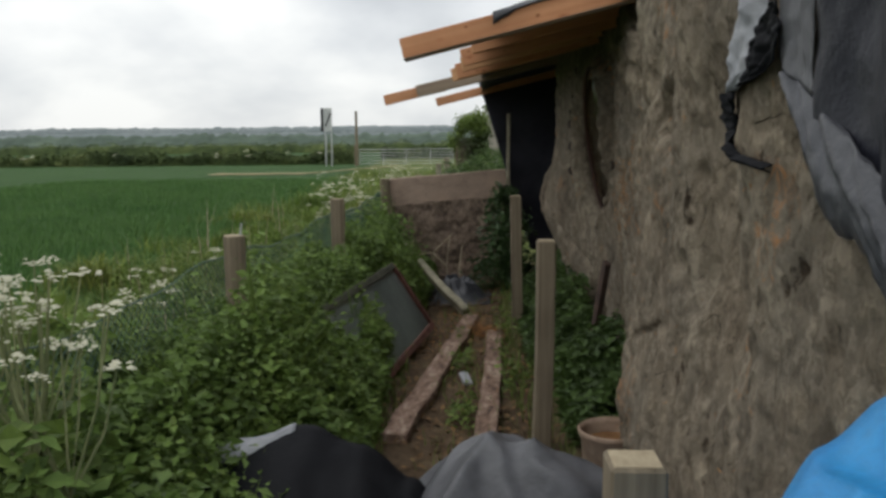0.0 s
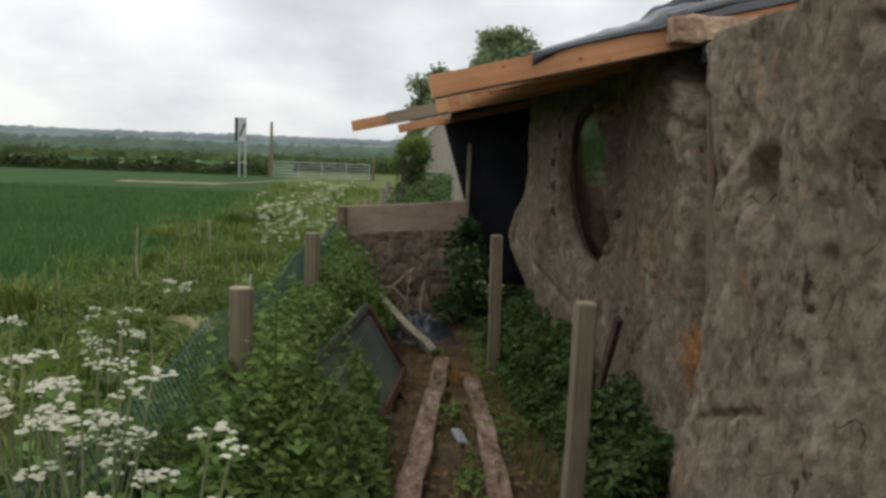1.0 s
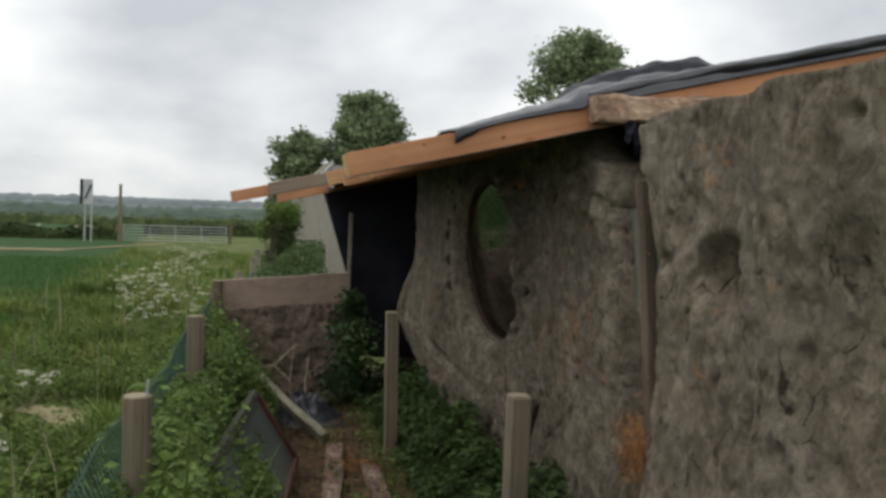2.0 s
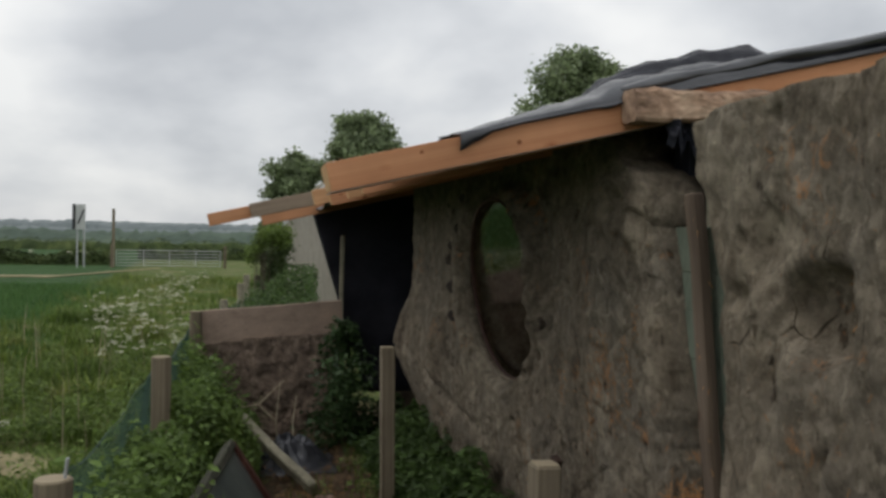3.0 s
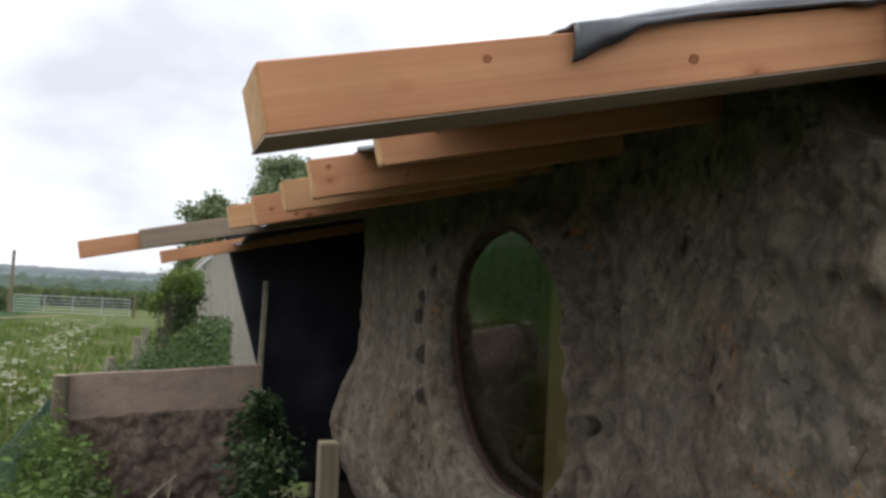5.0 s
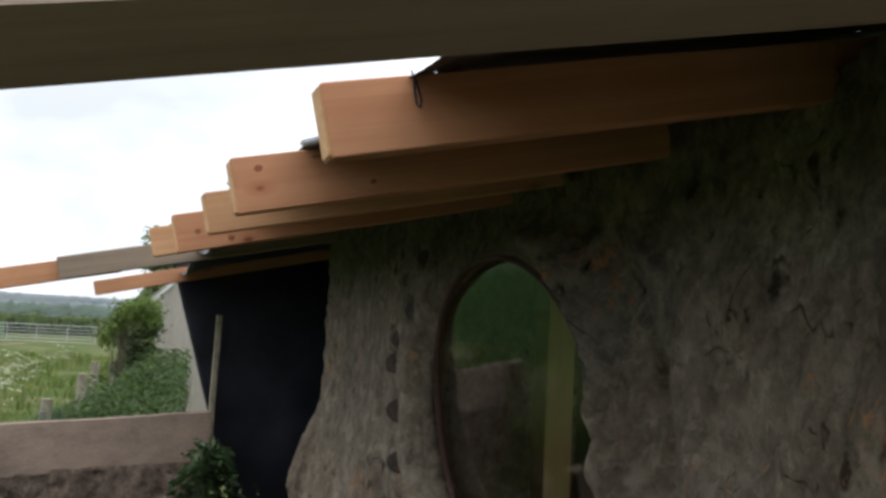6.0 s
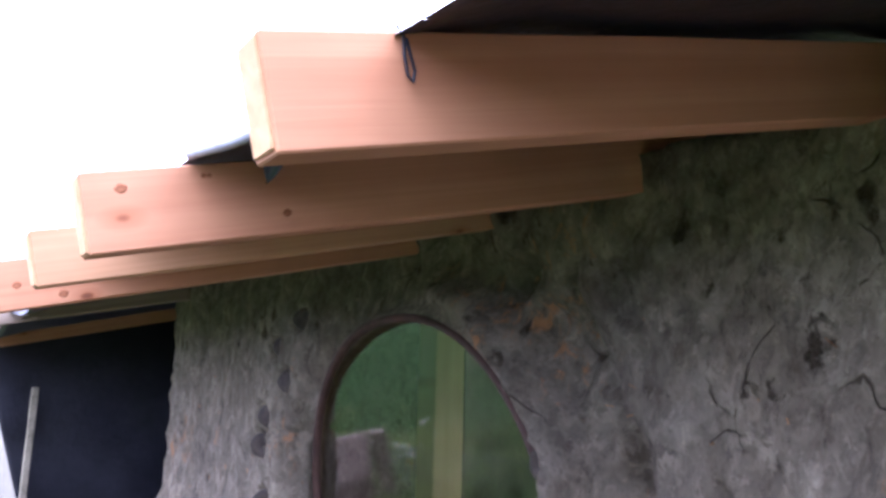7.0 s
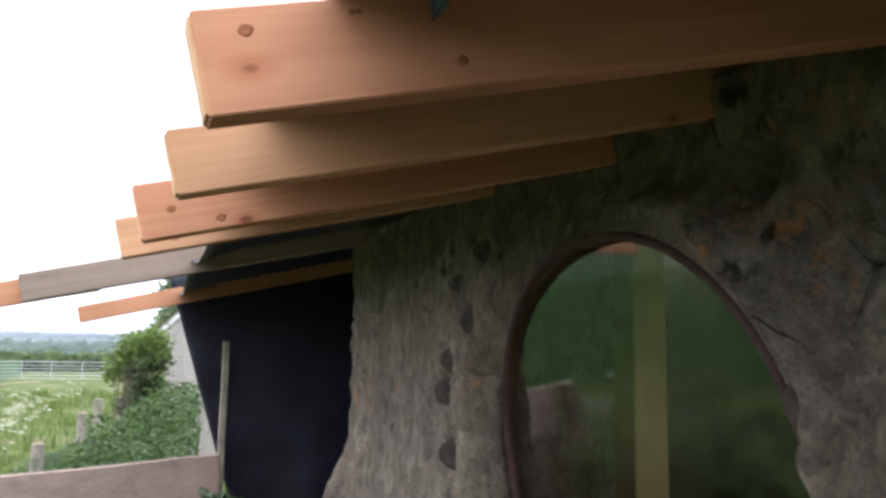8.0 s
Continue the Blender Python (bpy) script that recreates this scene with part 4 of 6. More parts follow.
cob_wall("wall_1", plan_1, 0.9, 3.92, -0.05, top_1, 0.22, extra_1, None, shear_1, "lumpy grey-brown cob wall with straw, cracks and a hollow niche")
WALL_2 = cob_wall("wall_2", plan_2, 4.17, 9.2, -0.05, top_2, 0.22, extra_2, win_e, shear_2, "rough grey cob wall with oval window and rounded end", 0.0095)


def build_bottle_ends():
    """The dark glass foot of a bottle at the bottom of each hole in the cob."""
    for cy, cz, r in BOTTLES:
        x = lerp_table(cy, X2)
        face = x - cob_relief(x, cy, cz) - extra_2(cy, x, cy, cz) - 0.002
        bm = bmesh.new()
        prof = [(0.98, 0.02), (0.92, -0.004), (0.80, -0.010), (0.55, -0.006), (0.2, -0.002)]
        rings = [[bm.verts.new((face + dx, cy + 1.15 * r * k * math.cos(a * math.tau / 16), cz + r * 1.1 * k * math.sin(a * math.tau / 16))) for a in range(16)] for k, dx in prof]
        for p, q in zip(rings, rings[1:]):
            for a in range(16):
                bm.faces.new((p[a], p[(a + 1) % 16], q[(a + 1) % 16], q[a]))
        bm.faces.new(rings[-1])
        for v in bm.verts:
            if cy > 6:  # these feet are turned a little towards the gable
                v.co.x -= 0.85 * (v.co.y - cy)
            v.co += Vector(noise.noise_vector(v.co * 24)) * 0.004
        part("bottle_end", bm, M_BOTTLE, WALL_2, "dark bottle glass set in clay", True)


build_bottle_ends()


def plain_wall(name, x0, x1, y0, y1, z0, z1, mat, label):
    ob = part(name, box_bm((x1 - x0, y1 - y0, z1 - z0), 0.004, Matrix.Translation(((x0 + x1) / 2, (y0 + y1) / 2, (z0 + z1) / 2))), mat, None, label)
    return tagged(ob, "", "wall", "", "structure")


# assumed wall, not seen, that closes the interior and keeps it dark
plain_wall("wall_3", 3.5, 3.62, 6.4, 9.84, -0.05, 2.9, M_INNER, "assumed back wall, added to keep the interior dark")
# the gap beneath is made up, to let daylight onto the interior post
plain_wall("wall_6", 3.5, 3.62, 3.9, 6.39, 1.95, 2.9, M_INNER, "boarding over an added back opening that lights the interior")
# added wall, coloured black to stand for the darkness in the gap
plain_wall("wall_4", 1.12, 3.5, 4.0, 4.10, -0.05, 2.08, M_BLACK, "added end wall, blackened for the dark in the gable gap")
def gable_light_block():
    """Added black filler closing the triangle of end wall and gable rafter to daylight."""
    bm = bmesh.new()
    vs = [[bm.verts.new((x, y, z)) for x, z in ((1.06, 1.9), (3.5, 1.9), (3.5, roof_top(3.5) - 0.095), (1.06, roof_top(1.06) - 0.095))] for y in (4.225, 4.325)]
    bm.faces.new(vs[0])
    bm.faces.new(vs[1][::-1])
    for k in range(4):
        bm.faces.new((vs[0][k], vs[0][k - 1], vs[1][k - 1], vs[1][k]))
    bmesh.ops.recalc_face_normals(bm, faces=bm.faces)
    tagged(part("wall_7", bm, M_BLACK, None, "added black filler that blocks light under the gable rafter"), "", "wall", "", "structure")


def roof_top(x):
    return 1.95 + 0.24 * x


gable_light_block()
# another assumed wall shutting daylight out of the interior
plain_wall("wall_5", 0.98, 3.5, 9.72, 9.84, -0.05, 2.5, M_INNER, "assumed end wall, added to keep the interior dark")


def build_window():
    w = thing("window_1", (1.0, WIN_C[0], WIN_C[1]), "leaning oval window glazed with dark reflective glass, rust-red rubber seal", "window")
    tagged(w, kind="structure")
    lean = WIN_LEAN
    bm = bmesh.new()
    n = 72
    vs = []
    for i in range(n):
        y, z = win_point(i * math.tau / n, 1.015)
        vs.append(bm.verts.new((WIN_X + 0.045 - lean * (z - WIN_C[1]) - 0.07 * (y - WIN_C[0]), y, z)))
    f = bm.faces.new(vs)
    f.normal_update()
    if f.normal.x > 0:
        f.normal_flip()
    pane = part("pane", bm, M_GLASS, w, "dark reflective glass")
    pane.visible_shadow = False
    bm = bmesh.new()
    rings = []
    for i in range(n):
        a = i * math.tau / n
        ring = []
        for k in range(8):
            b = k * math.tau / 8
            y, z = win_point(a, 1.0 + 0.020 * math.cos(b))
            ring.append(bm.verts.new((WIN_X - lean * (z - WIN_C[1]) + 0.013 * math.sin(b), y, z)))
        rings.append(ring)
    for i in range(n):
        a, b = rings[i], rings[(i + 1) % n]
        for k in range(8):
            bm.faces.new((a[k], a[(k + 1) % 8], b[(k + 1) % 8], b[k]))
    part("seal", bm, M_SEAL, w, "rust-red rubber seal", True)


build_window()


def build_interior_post():
    p = thing("interior_post", (1.68, 7.09, 0), "pale yellow sawn timber post standing inside behind the window", "post")
    timber("shaft", (2.28, 0.13, 0.13), pose(1.68, 7.09, 1.13, 0, -90, 0), M_INNERPOST, p, "", 0.004, 6, 0.004)


build_interior_post()


# ---- the roof ----
def build_rafter(y, x0, label, mat=M_PINE, x1=3.5, depth=0.098, thick=0.047, drop=0.0, knots=()):
    r = thing("rafter", (x0, y, roof_top(x0) - depth + drop), label, "rafter", "rafters of the roof")
    a, b = (x0, y + thick / 2, roof_top(x0) - depth / 2 + drop), (x1, y + thick / 2, roof_top(x1) - depth / 2 + drop)
    m, length = along(a, b)
    timber("timber", (length, thick, depth), m, mat, r, "", 0.002, 14, 0.0012, y * 3)
    timber("end_grain", (0.004, thick - 0.008, depth - 0.008), m @ pose(-length / 2 - 0.001, 0, 0), M_ENDGRAIN, r, "paler end grain", 0.001, 0, 0)
    for along_x, up_z, size in knots:
        knot(m @ pose(-length / 2 + along_x, -thick / 2, up_z), size, r)
    return r


def knot(m, size, parent):
    """A round knot a hair proud of the sawn face, its rings slightly dished."""
    bm = bmesh.new()
    n = 14
    rings = [[bm.verts.new((size * k * math.cos(a * math.tau / n) * (1.15 + 0.2 * math.sin(a * 1.9)), -dy, size * k * math.sin(a * math.tau / n))) for a in range(n)] for k, dy in ((1.0, -0.002), (0.95, 0.0004), (0.55, 0.0005), (0.25, 0.0005))]
    for p, q in zip(rings, rings[1:]):
        for a in range(n):
            bm.faces.new((p[a], p[(a + 1) % n], q[(a + 1) % n], q[a]))
    bm.faces.new(rings[-1])
    bmesh.ops.recalc_face_normals(bm, faces=bm.faces)
    me = bpy.data.meshes.new("knot")
    bm.to_mesh(me)
    bm.free()
    ob = link_mesh("knot", me, M_KNOT, parent, "dark brown knot", True)
    ob.matrix_basis = Matrix.Translation(-origin_of(parent)) @ m


RAFTER_LABEL = "fresh orange sawn pine rafter with square-cut end"
gable = build_rafter(4.203, -0.160, "stout fresh pine gable rafter partly covered by black polythene", M_PINE, thick=0.145, depth=0.0895, knots=((0.30, 0.02, 0.006), (0.62, -0.01, 0.008)))
# thin skin that gives the rafter's underside its own duller colour
m, ln = along((-0.154, 4.2755, roof_top(-0.154) - 0.0915), (3.48, 4.2755, roof_top(3.48) - 0.0915))
timber("underside_board", (ln, 0.140, 0.003), m, M_SLATE, gable, "duller grey-brown underside", 0.0, 8, 0.0)
build_rafter(4.832, 0.147, RAFTER_LABEL + ", dark plastic shred", drop=0.016, depth=0.0965)
build_rafter(5.270, 0.0895, RAFTER_LABEL + ", reddish, two dark knots", M_PINE_RED, drop=0.004, depth=0.097, knots=((0.045, 0.026, 0.0065), (0.145, 0.034, 0.0035), (0.152, 0.034, 0.0030), (0.245, -0.022, 0.005)))
build_rafter(5.69, 0.081, RAFTER_LABEL + ", pale yellow", M_PINE_PALE, drop=0.004, depth=0.090)
build_rafter(6.055, 0.0385, RAFTER_LABEL + ", reddish, knotty", M_PINE_RED, drop=0.004, knots=((0.055, -0.002, 0.007), (0.135, -0.030, 0.008), (0.33, 0.012, 0.007)))
build_rafter(6.55, -0.004, RAFTER_LABEL + ", pale", M_PINE_PALE, drop=0.026, depth=0.09, knots=((0.12, -0.02, 0.006),))


def build_spliced_rafter():
    y, thick, depth = 7.79, 0.047, 0.087
    r = thing("rafter", (-0.615, y, 1.77), "long spliced rafter, fresh pine tip on grey weathered length", "rafter", "rafters of the roof")
    z0 = 1.866 - depth / 2
    def at(x, dy=0.0, dz=0.0):
        return (x, y + dy, z0 + 0.226 * (x + 0.615) + dz)
    m, ln = along(at(-0.630, 0.024), at(-0.10, 0.024))
    timber("tip", (ln, thick * 0.9, depth), m, M_PINE, r, "fresh orange pine tip", 0.003, 4, 0.003, 2)
    m, ln = along(at(-0.345, -0.024, 0.005), at(2.3, -0.024, 0.005))
    timber("timber", (ln, thick, depth + 0.012), m, M_PINE_GREY, r, "grey weathered pine length", 0.004, 8, 0.004, 3)


build_spliced_rafter()


def build_low_rafter():
    y, thick, depth = 8.95, 0.047, 0.080
    r = thing("rafter", (-0.223, y, 1.80), "slim orange pine rafter at the low far roof end", "rafter", "rafters of the roof")
    m, ln = along((-0.230, y, 1.892 - depth / 2), (2.4, y, 1.892 - depth / 2 + 0.233 * 2.63))
    timber("timber", (ln, thick, depth), m, M_PINE, r, "", 0.003, 8, 0.004, 5)
    timber("end_grain", (0.004, thick - 0.008, depth - 0.008), m @ pose(-ln / 2 - 0.001, 0, 0), M_ENDGRAIN, r, "paler end grain", 0.001, 0, 0)


build_low_rafter()


def build_log_beam():
    b = thing("log_beam", (0.82, 4.13, 2.07), "waney-edged log beam with rough peeling bark under the gable", "beam")
    bm = bmesh.new()
    n, sides = 60, 28
    rings = []
    for i in range(n + 1):
        x = 0.795 + 1.5 * i / n
        ring = []
        for k in range(sides):
            a = k * math.tau / sides
            cy, cz = math.cos(a), math.sin(a)
            q = (abs(cy) ** 7 + abs(cz) ** 7) ** (-1 / 7)
            p = Vector((x, 4.144 + 0.050 * cy * q, 2.128 + 0.053 * cz * q + 0.03 * (x - 0.8)))
            d = 0.010 * noise.noise(Vector((p.x * 6, p.y * 14, p.z * 14))) + 0.006 * noise.noise(p * 18) + 0.007 * noise.noise(p * 36) + 0.004 * noise.noise(p * 5) - 0.02 * max(0, noise.noise(p * 9 + Vector((3, 3, 3))) - 0.3)
            p += Vector((0, cy, cz)) * d * (0.5 if i == 0 else 1)
            ring.append(bm.verts.new(p))
        rings.append(ring)
    for a, c in zip(rings, rings[1:]):
        for k in range(sides):
            bm.faces.new((a[k], a[(k + 1) % sides], c[(k + 1) % sides], c[k]))
    bm.faces.new(rings[0][::-1])
    bm.faces.new(rings[-1])
    part("timber", bm, M_BARK, b)


build_log_beam()


def build_roof_sheet():
    ys = [4.206, 4.348, 4.835, 4.882, 5.278, 5.325, 5.69, 5.737, 6.055, 6.10, 6.55, 6.60, 7.76, 7.82, 8.92, 8.98]
    def sag(y):
        for a, b in zip(ys[1::2], ys[2::2]):
            if a <= y <= b:
                return -0.045 * (b - a) * math.sin((y - a) / (b - a) * math.pi)
        return 0.0
    def fn(u, v):
        y = 4.352 + v * 5.26
        edge = lerp_table(y, [(4.33, 0.215), (4.83, 0.25), (5.3, 0.20), (9, 0.22)]) + 0.012 * noise.noise(Vector((0, y * 2.5, 1)))
        x = edge + (3.62 - edge) * u
        z = roof_top(x) + 0.034 + sag(y) + 0.006 * noise.noise(Vector((x * 6, y * 3, 2)))
        z += 0.03 * max(0, noise.noise(Vector((x * 1.7, y * 1.3, 4)))) * min(1, u * 4)
        k = min(1, max(0, (y - 7.85) / 1.1))
        z -= 0.046 * k * k * (3 - 2 * k)
        if u < 0.04:
            z -= (0.04 - u) * 0.5
        return (x, y, z)
    ob = sheet("roof_sheet", fn, 100, 150, M_ROOF, 0.0005, "black polythene roof sheet stretched over the rafters", "roof sheet")
    return ob


build_roof_sheet()


def build_gable_flap():
    """The sheet's loose edge, puffed up over the gable rafter and hanging a little down its face."""
    def fn(u, v):
        x = 0.247 + 3.0 * u
        d = lerp_table(x, [(0.247, 0.052), (0.30, 0.034), (0.36, 0.012), (0.45, 0.004), (0.70, 0.004), (0.75, 0.012), (0.80, 0.004), (3, 0.004)])
        hump = lerp_table(x, [(0.25, 0.008), (0.42, 0.028), (0.58, 0.040), (0.72, 0.055), (0.79, 0.085), (0.90, 0.095), (1.3, 0.085), (1.5, 0.05), (3, 0.03)])
        hump += (0.010 * noise.noise(Vector((x * 5, 1, 5))) + 0.006 * noise.noise(Vector((x * 17, 1, 8)))) * min(1, x)
        a = v * 3
        if a < 1:
            return (x, 4.50 - 0.15 * a, roof_top(x) + 0.034 + (hump - 0.026) * a + 0.010 * noise.noise(Vector((x * 7, a * 3, 0))) * a)
        if a < 2:
            k = a - 1
            c = math.cos(k * math.pi / 2)
            return (x, 4.35 - 0.157 * math.sin(k * math.pi / 2), roof_top(x) + 0.008 + hump * c + (0.010 * noise.noise(Vector((x * 8, k * 4, 2))) + 0.006 * noise.noise(Vector((x * 22 + k * 5, k * 2, 6)))) * c)
        k = a - 2
        return (x, 4.193 - 0.006 * math.sin(k * 3) + 0.003 * noise.noise(Vector((x * 9, k, 0))), roof_top(x) + 0.008 - d * k)
    sheet("roof_sheet_edge", fn, 220, 30, M_GLOSSBLACK, 0.004, "glossy black polythene edge drawn over the gable rafter", "roof sheet")
    def roll(u, v):
        # a flattened glossy fold lying along the rafter's top
        x = 0.80 + 1.9 * u
        a = v * math.tau
        r = (0.024 + 0.008 * noise.noise(Vector((x * 5, 2, 0)))) * min(1.0, 0.15 + u * 9) ** 0.5
        q = 1 + 0.18 * noise.noise(Vector((x * 6, math.cos(a) * 2, math.sin(a) * 2)))
        return (x, 4.232 + 0.008 * math.sin(x * 6) + r * 1.6 * q * math.cos(a), roof_top(x) + 0.052 + 0.006 * noise.noise(Vector((x * 4, 9, 0))) + r * q * math.sin(a))
    sheet("plastic_fold", roll, 130, 20, M_GLOSSBLACK, 0.002, "glossy fold of black polythene along the rafter top", "plastic fold")
    def bunch(u, v):
        # the crumpled dark bunch behind it
        x = 0.70 + 0.86 * u
        b = v * 2 - 1
        hgt = lerp_table(x, [(0.70, 0.05), (0.80, 0.115), (0.95, 0.145), (1.08, 0.138), (1.16, 0.150), (1.34, 0.140), (1.44, 0.09), (1.56, 0.03)])
        ridge = 0.5 - abs(noise.noise(Vector((x * 6 + b * 1.5, b * 2.2, 31))))
        z = roof_top(x) + 0.02 + (hgt - 0.02) * (1 - b * b) ** 0.6 * (0.92 + 0.20 * ridge) + 0.005 * noise.noise(Vector((x * 21, b * 5, 3)))
        return (x + 0.02 * noise.noise(Vector((b * 3, x * 4, 2))), 4.37 + 0.115 * b, z)
    sheet("plastic_wad", bunch, 110, 30, M_BLACK, 0.003, "crumpled dark wad of polythene heaped on the roof edge", "plastic")
    loop = thing("twine_loop", (0.262, 4.826, 1.985), "thin black loop of twine hanging on a rafter face", "twine")
    part("cord", tube_bm([(0.255, 4.835, 2.034), (0.257, 4.826, 2.022), (0.258, 4.825, 2.004), (0.262, 4.825, 1.988), (0.267, 4.825, 1.984), (0.268, 4.825, 1.994), (0.263, 4.825, 2.008), (0.259, 4.825, 2.020)], 0.0016, 6), M_BLACK, loop)
    hem = [(lerp_table(y, [(4.33, 0.215), (4.83, 0.25), (5.3, 0.20), (9, 0.22)]) + 0.012 * noise.noise(Vector((0, y * 2.5, 1))) - 0.004, y, roof_top(0.22) + 0.012 - 0.05 * math.sin((y - 4.88) / 0.39 * math.pi) * 0.35) for y in np.arange(4.89, 5.265, 0.03)]
    fold = thing("roof_sheet_hem", (0.22, 4.89, 2.0), "pale turned hem of the roof sheet", "roof sheet")
    part("hem", tube_bm(hem, 0.007, 8), M_PALETARP, fold, smooth=True)
    def drip(u, v):
        w = 0.05 * (1 - v) ** 0.7
        return (0.30 + w * (u - 0.5), 5.262 - 0.014 * math.sin(v * 3.1) - 0.004 * math.cos(u * 6), 2.045 - 0.05 * v)
    sheet("plastic_pocket", drip, 8, 10, M_BLUEFILM, 0.0015, "sagging bluish plastic pocket caught on a rafter", "plastic scrap")


build_gable_flap()


def build_hanging_sheets():
    def end(u, v):
        # edge leans inward towards its foot
        z = 2.10 - 1.80 * v
        x0 = 0.19 + 0.31 * (2.08 - z)
        x = x0 + (2.0 - x0) * u
        return (x, 9.45 + 0.010 * math.sin(x * 9 + v * 2) * (0.3 + v) + 0.02 * noise.noise(Vector((x * 3, z * 3, 1))), z + 0.25 * u * (1 - v))
    sheet("hanging_sheet", end, 60, 50, M_BLACK, 0.003, "black polythene sheet hanging slantwise from the low roof end", "plastic sheet")
    def side(u, v):
        z = 2.12 - 2.1 * v
        y = 8.12 + 1.36 * u
        p = Vector((0, y * 4, z * 3))
        return (1.18 + 0.25 * u + 0.12 * noise.noise(p) + 0.07 * (0.5 - abs(noise.noise(p * 2.7))) - 0.10 * v * (1 - u), y, z)
    sheet("hanging_sheet", side, 60, 70, M_DUSTYBLACK, 0.003, "crumpled black polythene hanging beside the cob corner", "plastic sheet")


build_hanging_sheets()


# ---- things against the hut ----
def build_sheathing():
    s = thing("sheathing_strip", (0.97, 4.05, 0.2), "pale green ribbed sheathing strip set into the cob gap", "panel")
    z = 0.18
    rng = random.Random(4)
    while z < 1.72:
        h = rng.uniform(0.10, 0.16)
        zc = min(1.80, z + h) - h / 2
        bm = box_bm((0.04, 0.34, h - 0.001), 0.0025, Matrix.Translation((0.985 + rng.uniform(-0.003, 0.003), 3.93 + (zc - 1.6) * 0.28, zc)), 0)
        for v in bm.verts:
            v.co.y += (v.co.z - zc) * 0.28
            v.co.x += 0.010 * noise.noise(v.co * 7)
        part("panel", bm, M_SHEATH, s)
        z += h
    st = thing("stake", (0.90, 3.96, 0.3), "rough grey wooden stake standing before the green sheathing", "stake")
    m, ln = along((0.930, 3.735, 0.50), (0.922, 3.945, 1.835))
    timber("shaft", (ln, 0.045, 0.048), m, M_STAKE, st, "", 0.006, 14, 0.010, 7)
    st = thing("stick", (1.06, 4.12, 1.75), "thin grey stick propping the gap under the roof", "stick")
    m, ln = along((1.10, 4.14, 1.70), (1.09, 4.135, 2.10))
    timber("shaft", (ln, 0.025, 0.03), m, M_GREYPLANK, st, "", 0.004, 4, 0.004, 9)


build_sheathing()


def build_post(name, x, y, z0, z1, w, label, category="post", group="", lean=(0, 0), round_=False, mat=M_POST, seed=0.0, turn=0.0):
    p = thing(name, (x, y, z0), label, category, group)
    if round_:
        ln = z1 - z0
        bm = tube_bm([(ln * (k / 8 - 0.5), 0, 0) for k in range(9)], w / 2, 16, 0.97)
        for v in bm.verts:
            v.co += Vector(noise.noise_vector(v.co * 7 + Vector((seed, 0, 0)))) * 0.005
        me = bpy.data.meshes.new("shaft")
        bm.to_mesh(me)
        bm.free()
        ob = link_mesh("shaft", me, mat, p)
        m, _ = along((x - lean[0], y - lean[1], z0), (x, y, z1))
        ob.matrix_basis = Matrix.Translation(-origin_of(p)) @ m
        top = m @ Vector((ln / 2, 0, 0))
        part("sawn_top", tube_bm([tuple(top - Vector((0, 0, 0.004))), tuple(top + Vector((0, 0, 0.004)))], w / 2 * 0.92, 16, 0.96), M_POSTTOP, p, "paler sawn top")
    else:
        m, ln = along((x - lean[0], y - lean[1], z0), (x, y, z1))
        timber("shaft", (ln, w, w), m @ pose(0, 0, 0, turn, 0, 0), mat, p, "", 0.005, 8, 0.006, seed + x)
        timber("sawn_top", (0.004, w * 0.86, w * 0.86), m @ pose(ln / 2 + 0.002, 0, 0, turn, 0, 0), M_POSTTOP, p, "paler sawn top", 0.001, 0, 0)
    return p


build_post("post", 0.470, 3.985, 0.0, 1.024, 0.080, "sawn wooden post standing in weeds before the hut", group="posts before the hut", lean=(0.02, 0.0), seed=1)
build_post("post", 0.452, 6.635, 0.0, 1.053, 0.080, "weathered square post with a pale edge", group="posts before the hut", lean=(-0.02, 0.0), seed=2)
build_post("post", 0.452, 1.80, 0.0, 0.882, 0.098, "short stout sawn post beside the grey tarpaulin", group="posts before the hut", lean=(0.004, 0.0), seed=3)
build_post("fence_post", -0.869, 3.915, -0.1, 1.06, 0.095, "round wooden fence post with a nail in its top", group="fence posts", round_=True, seed=4)
build_post("fence_post", -0.799, 6.20, -0.1, 1.068, 0.10, "round wooden fence post among the nettles", group="fence posts", round_=True, seed=5)
build_post("fence_post", -0.750, 8.845, -0.1, 1.093, 0.10, "brown fence post at the end of the board", group="fence posts", round_=True, seed=6)
for k, (px, py, ph) in enumerate(((-0.56, 11.0, 1.05), (-0.38, 12.6, 1.15), (-0.30, 13.6, 1.22), (-0.12, 15.5, 1.15))):
    build_post("fence_post", px, py, -0.1, ph, 0.09, "grey fence post of the far stretch", group="fence posts", round_=True, seed=8 + k, mat=M_GREYPLANK)


def build_nail():
    n = thing("nail", (-0.840, 3.91, 1.05), "bent pale wire nail in the post top", "nail")
    part("shank", tube_bm([(-0.840, 3.91, 1.05), (-0.837, 3.91, 1.09), (-0.833, 3.91, 1.115)], 0.005, 6), M_GALV, n)


build_nail()


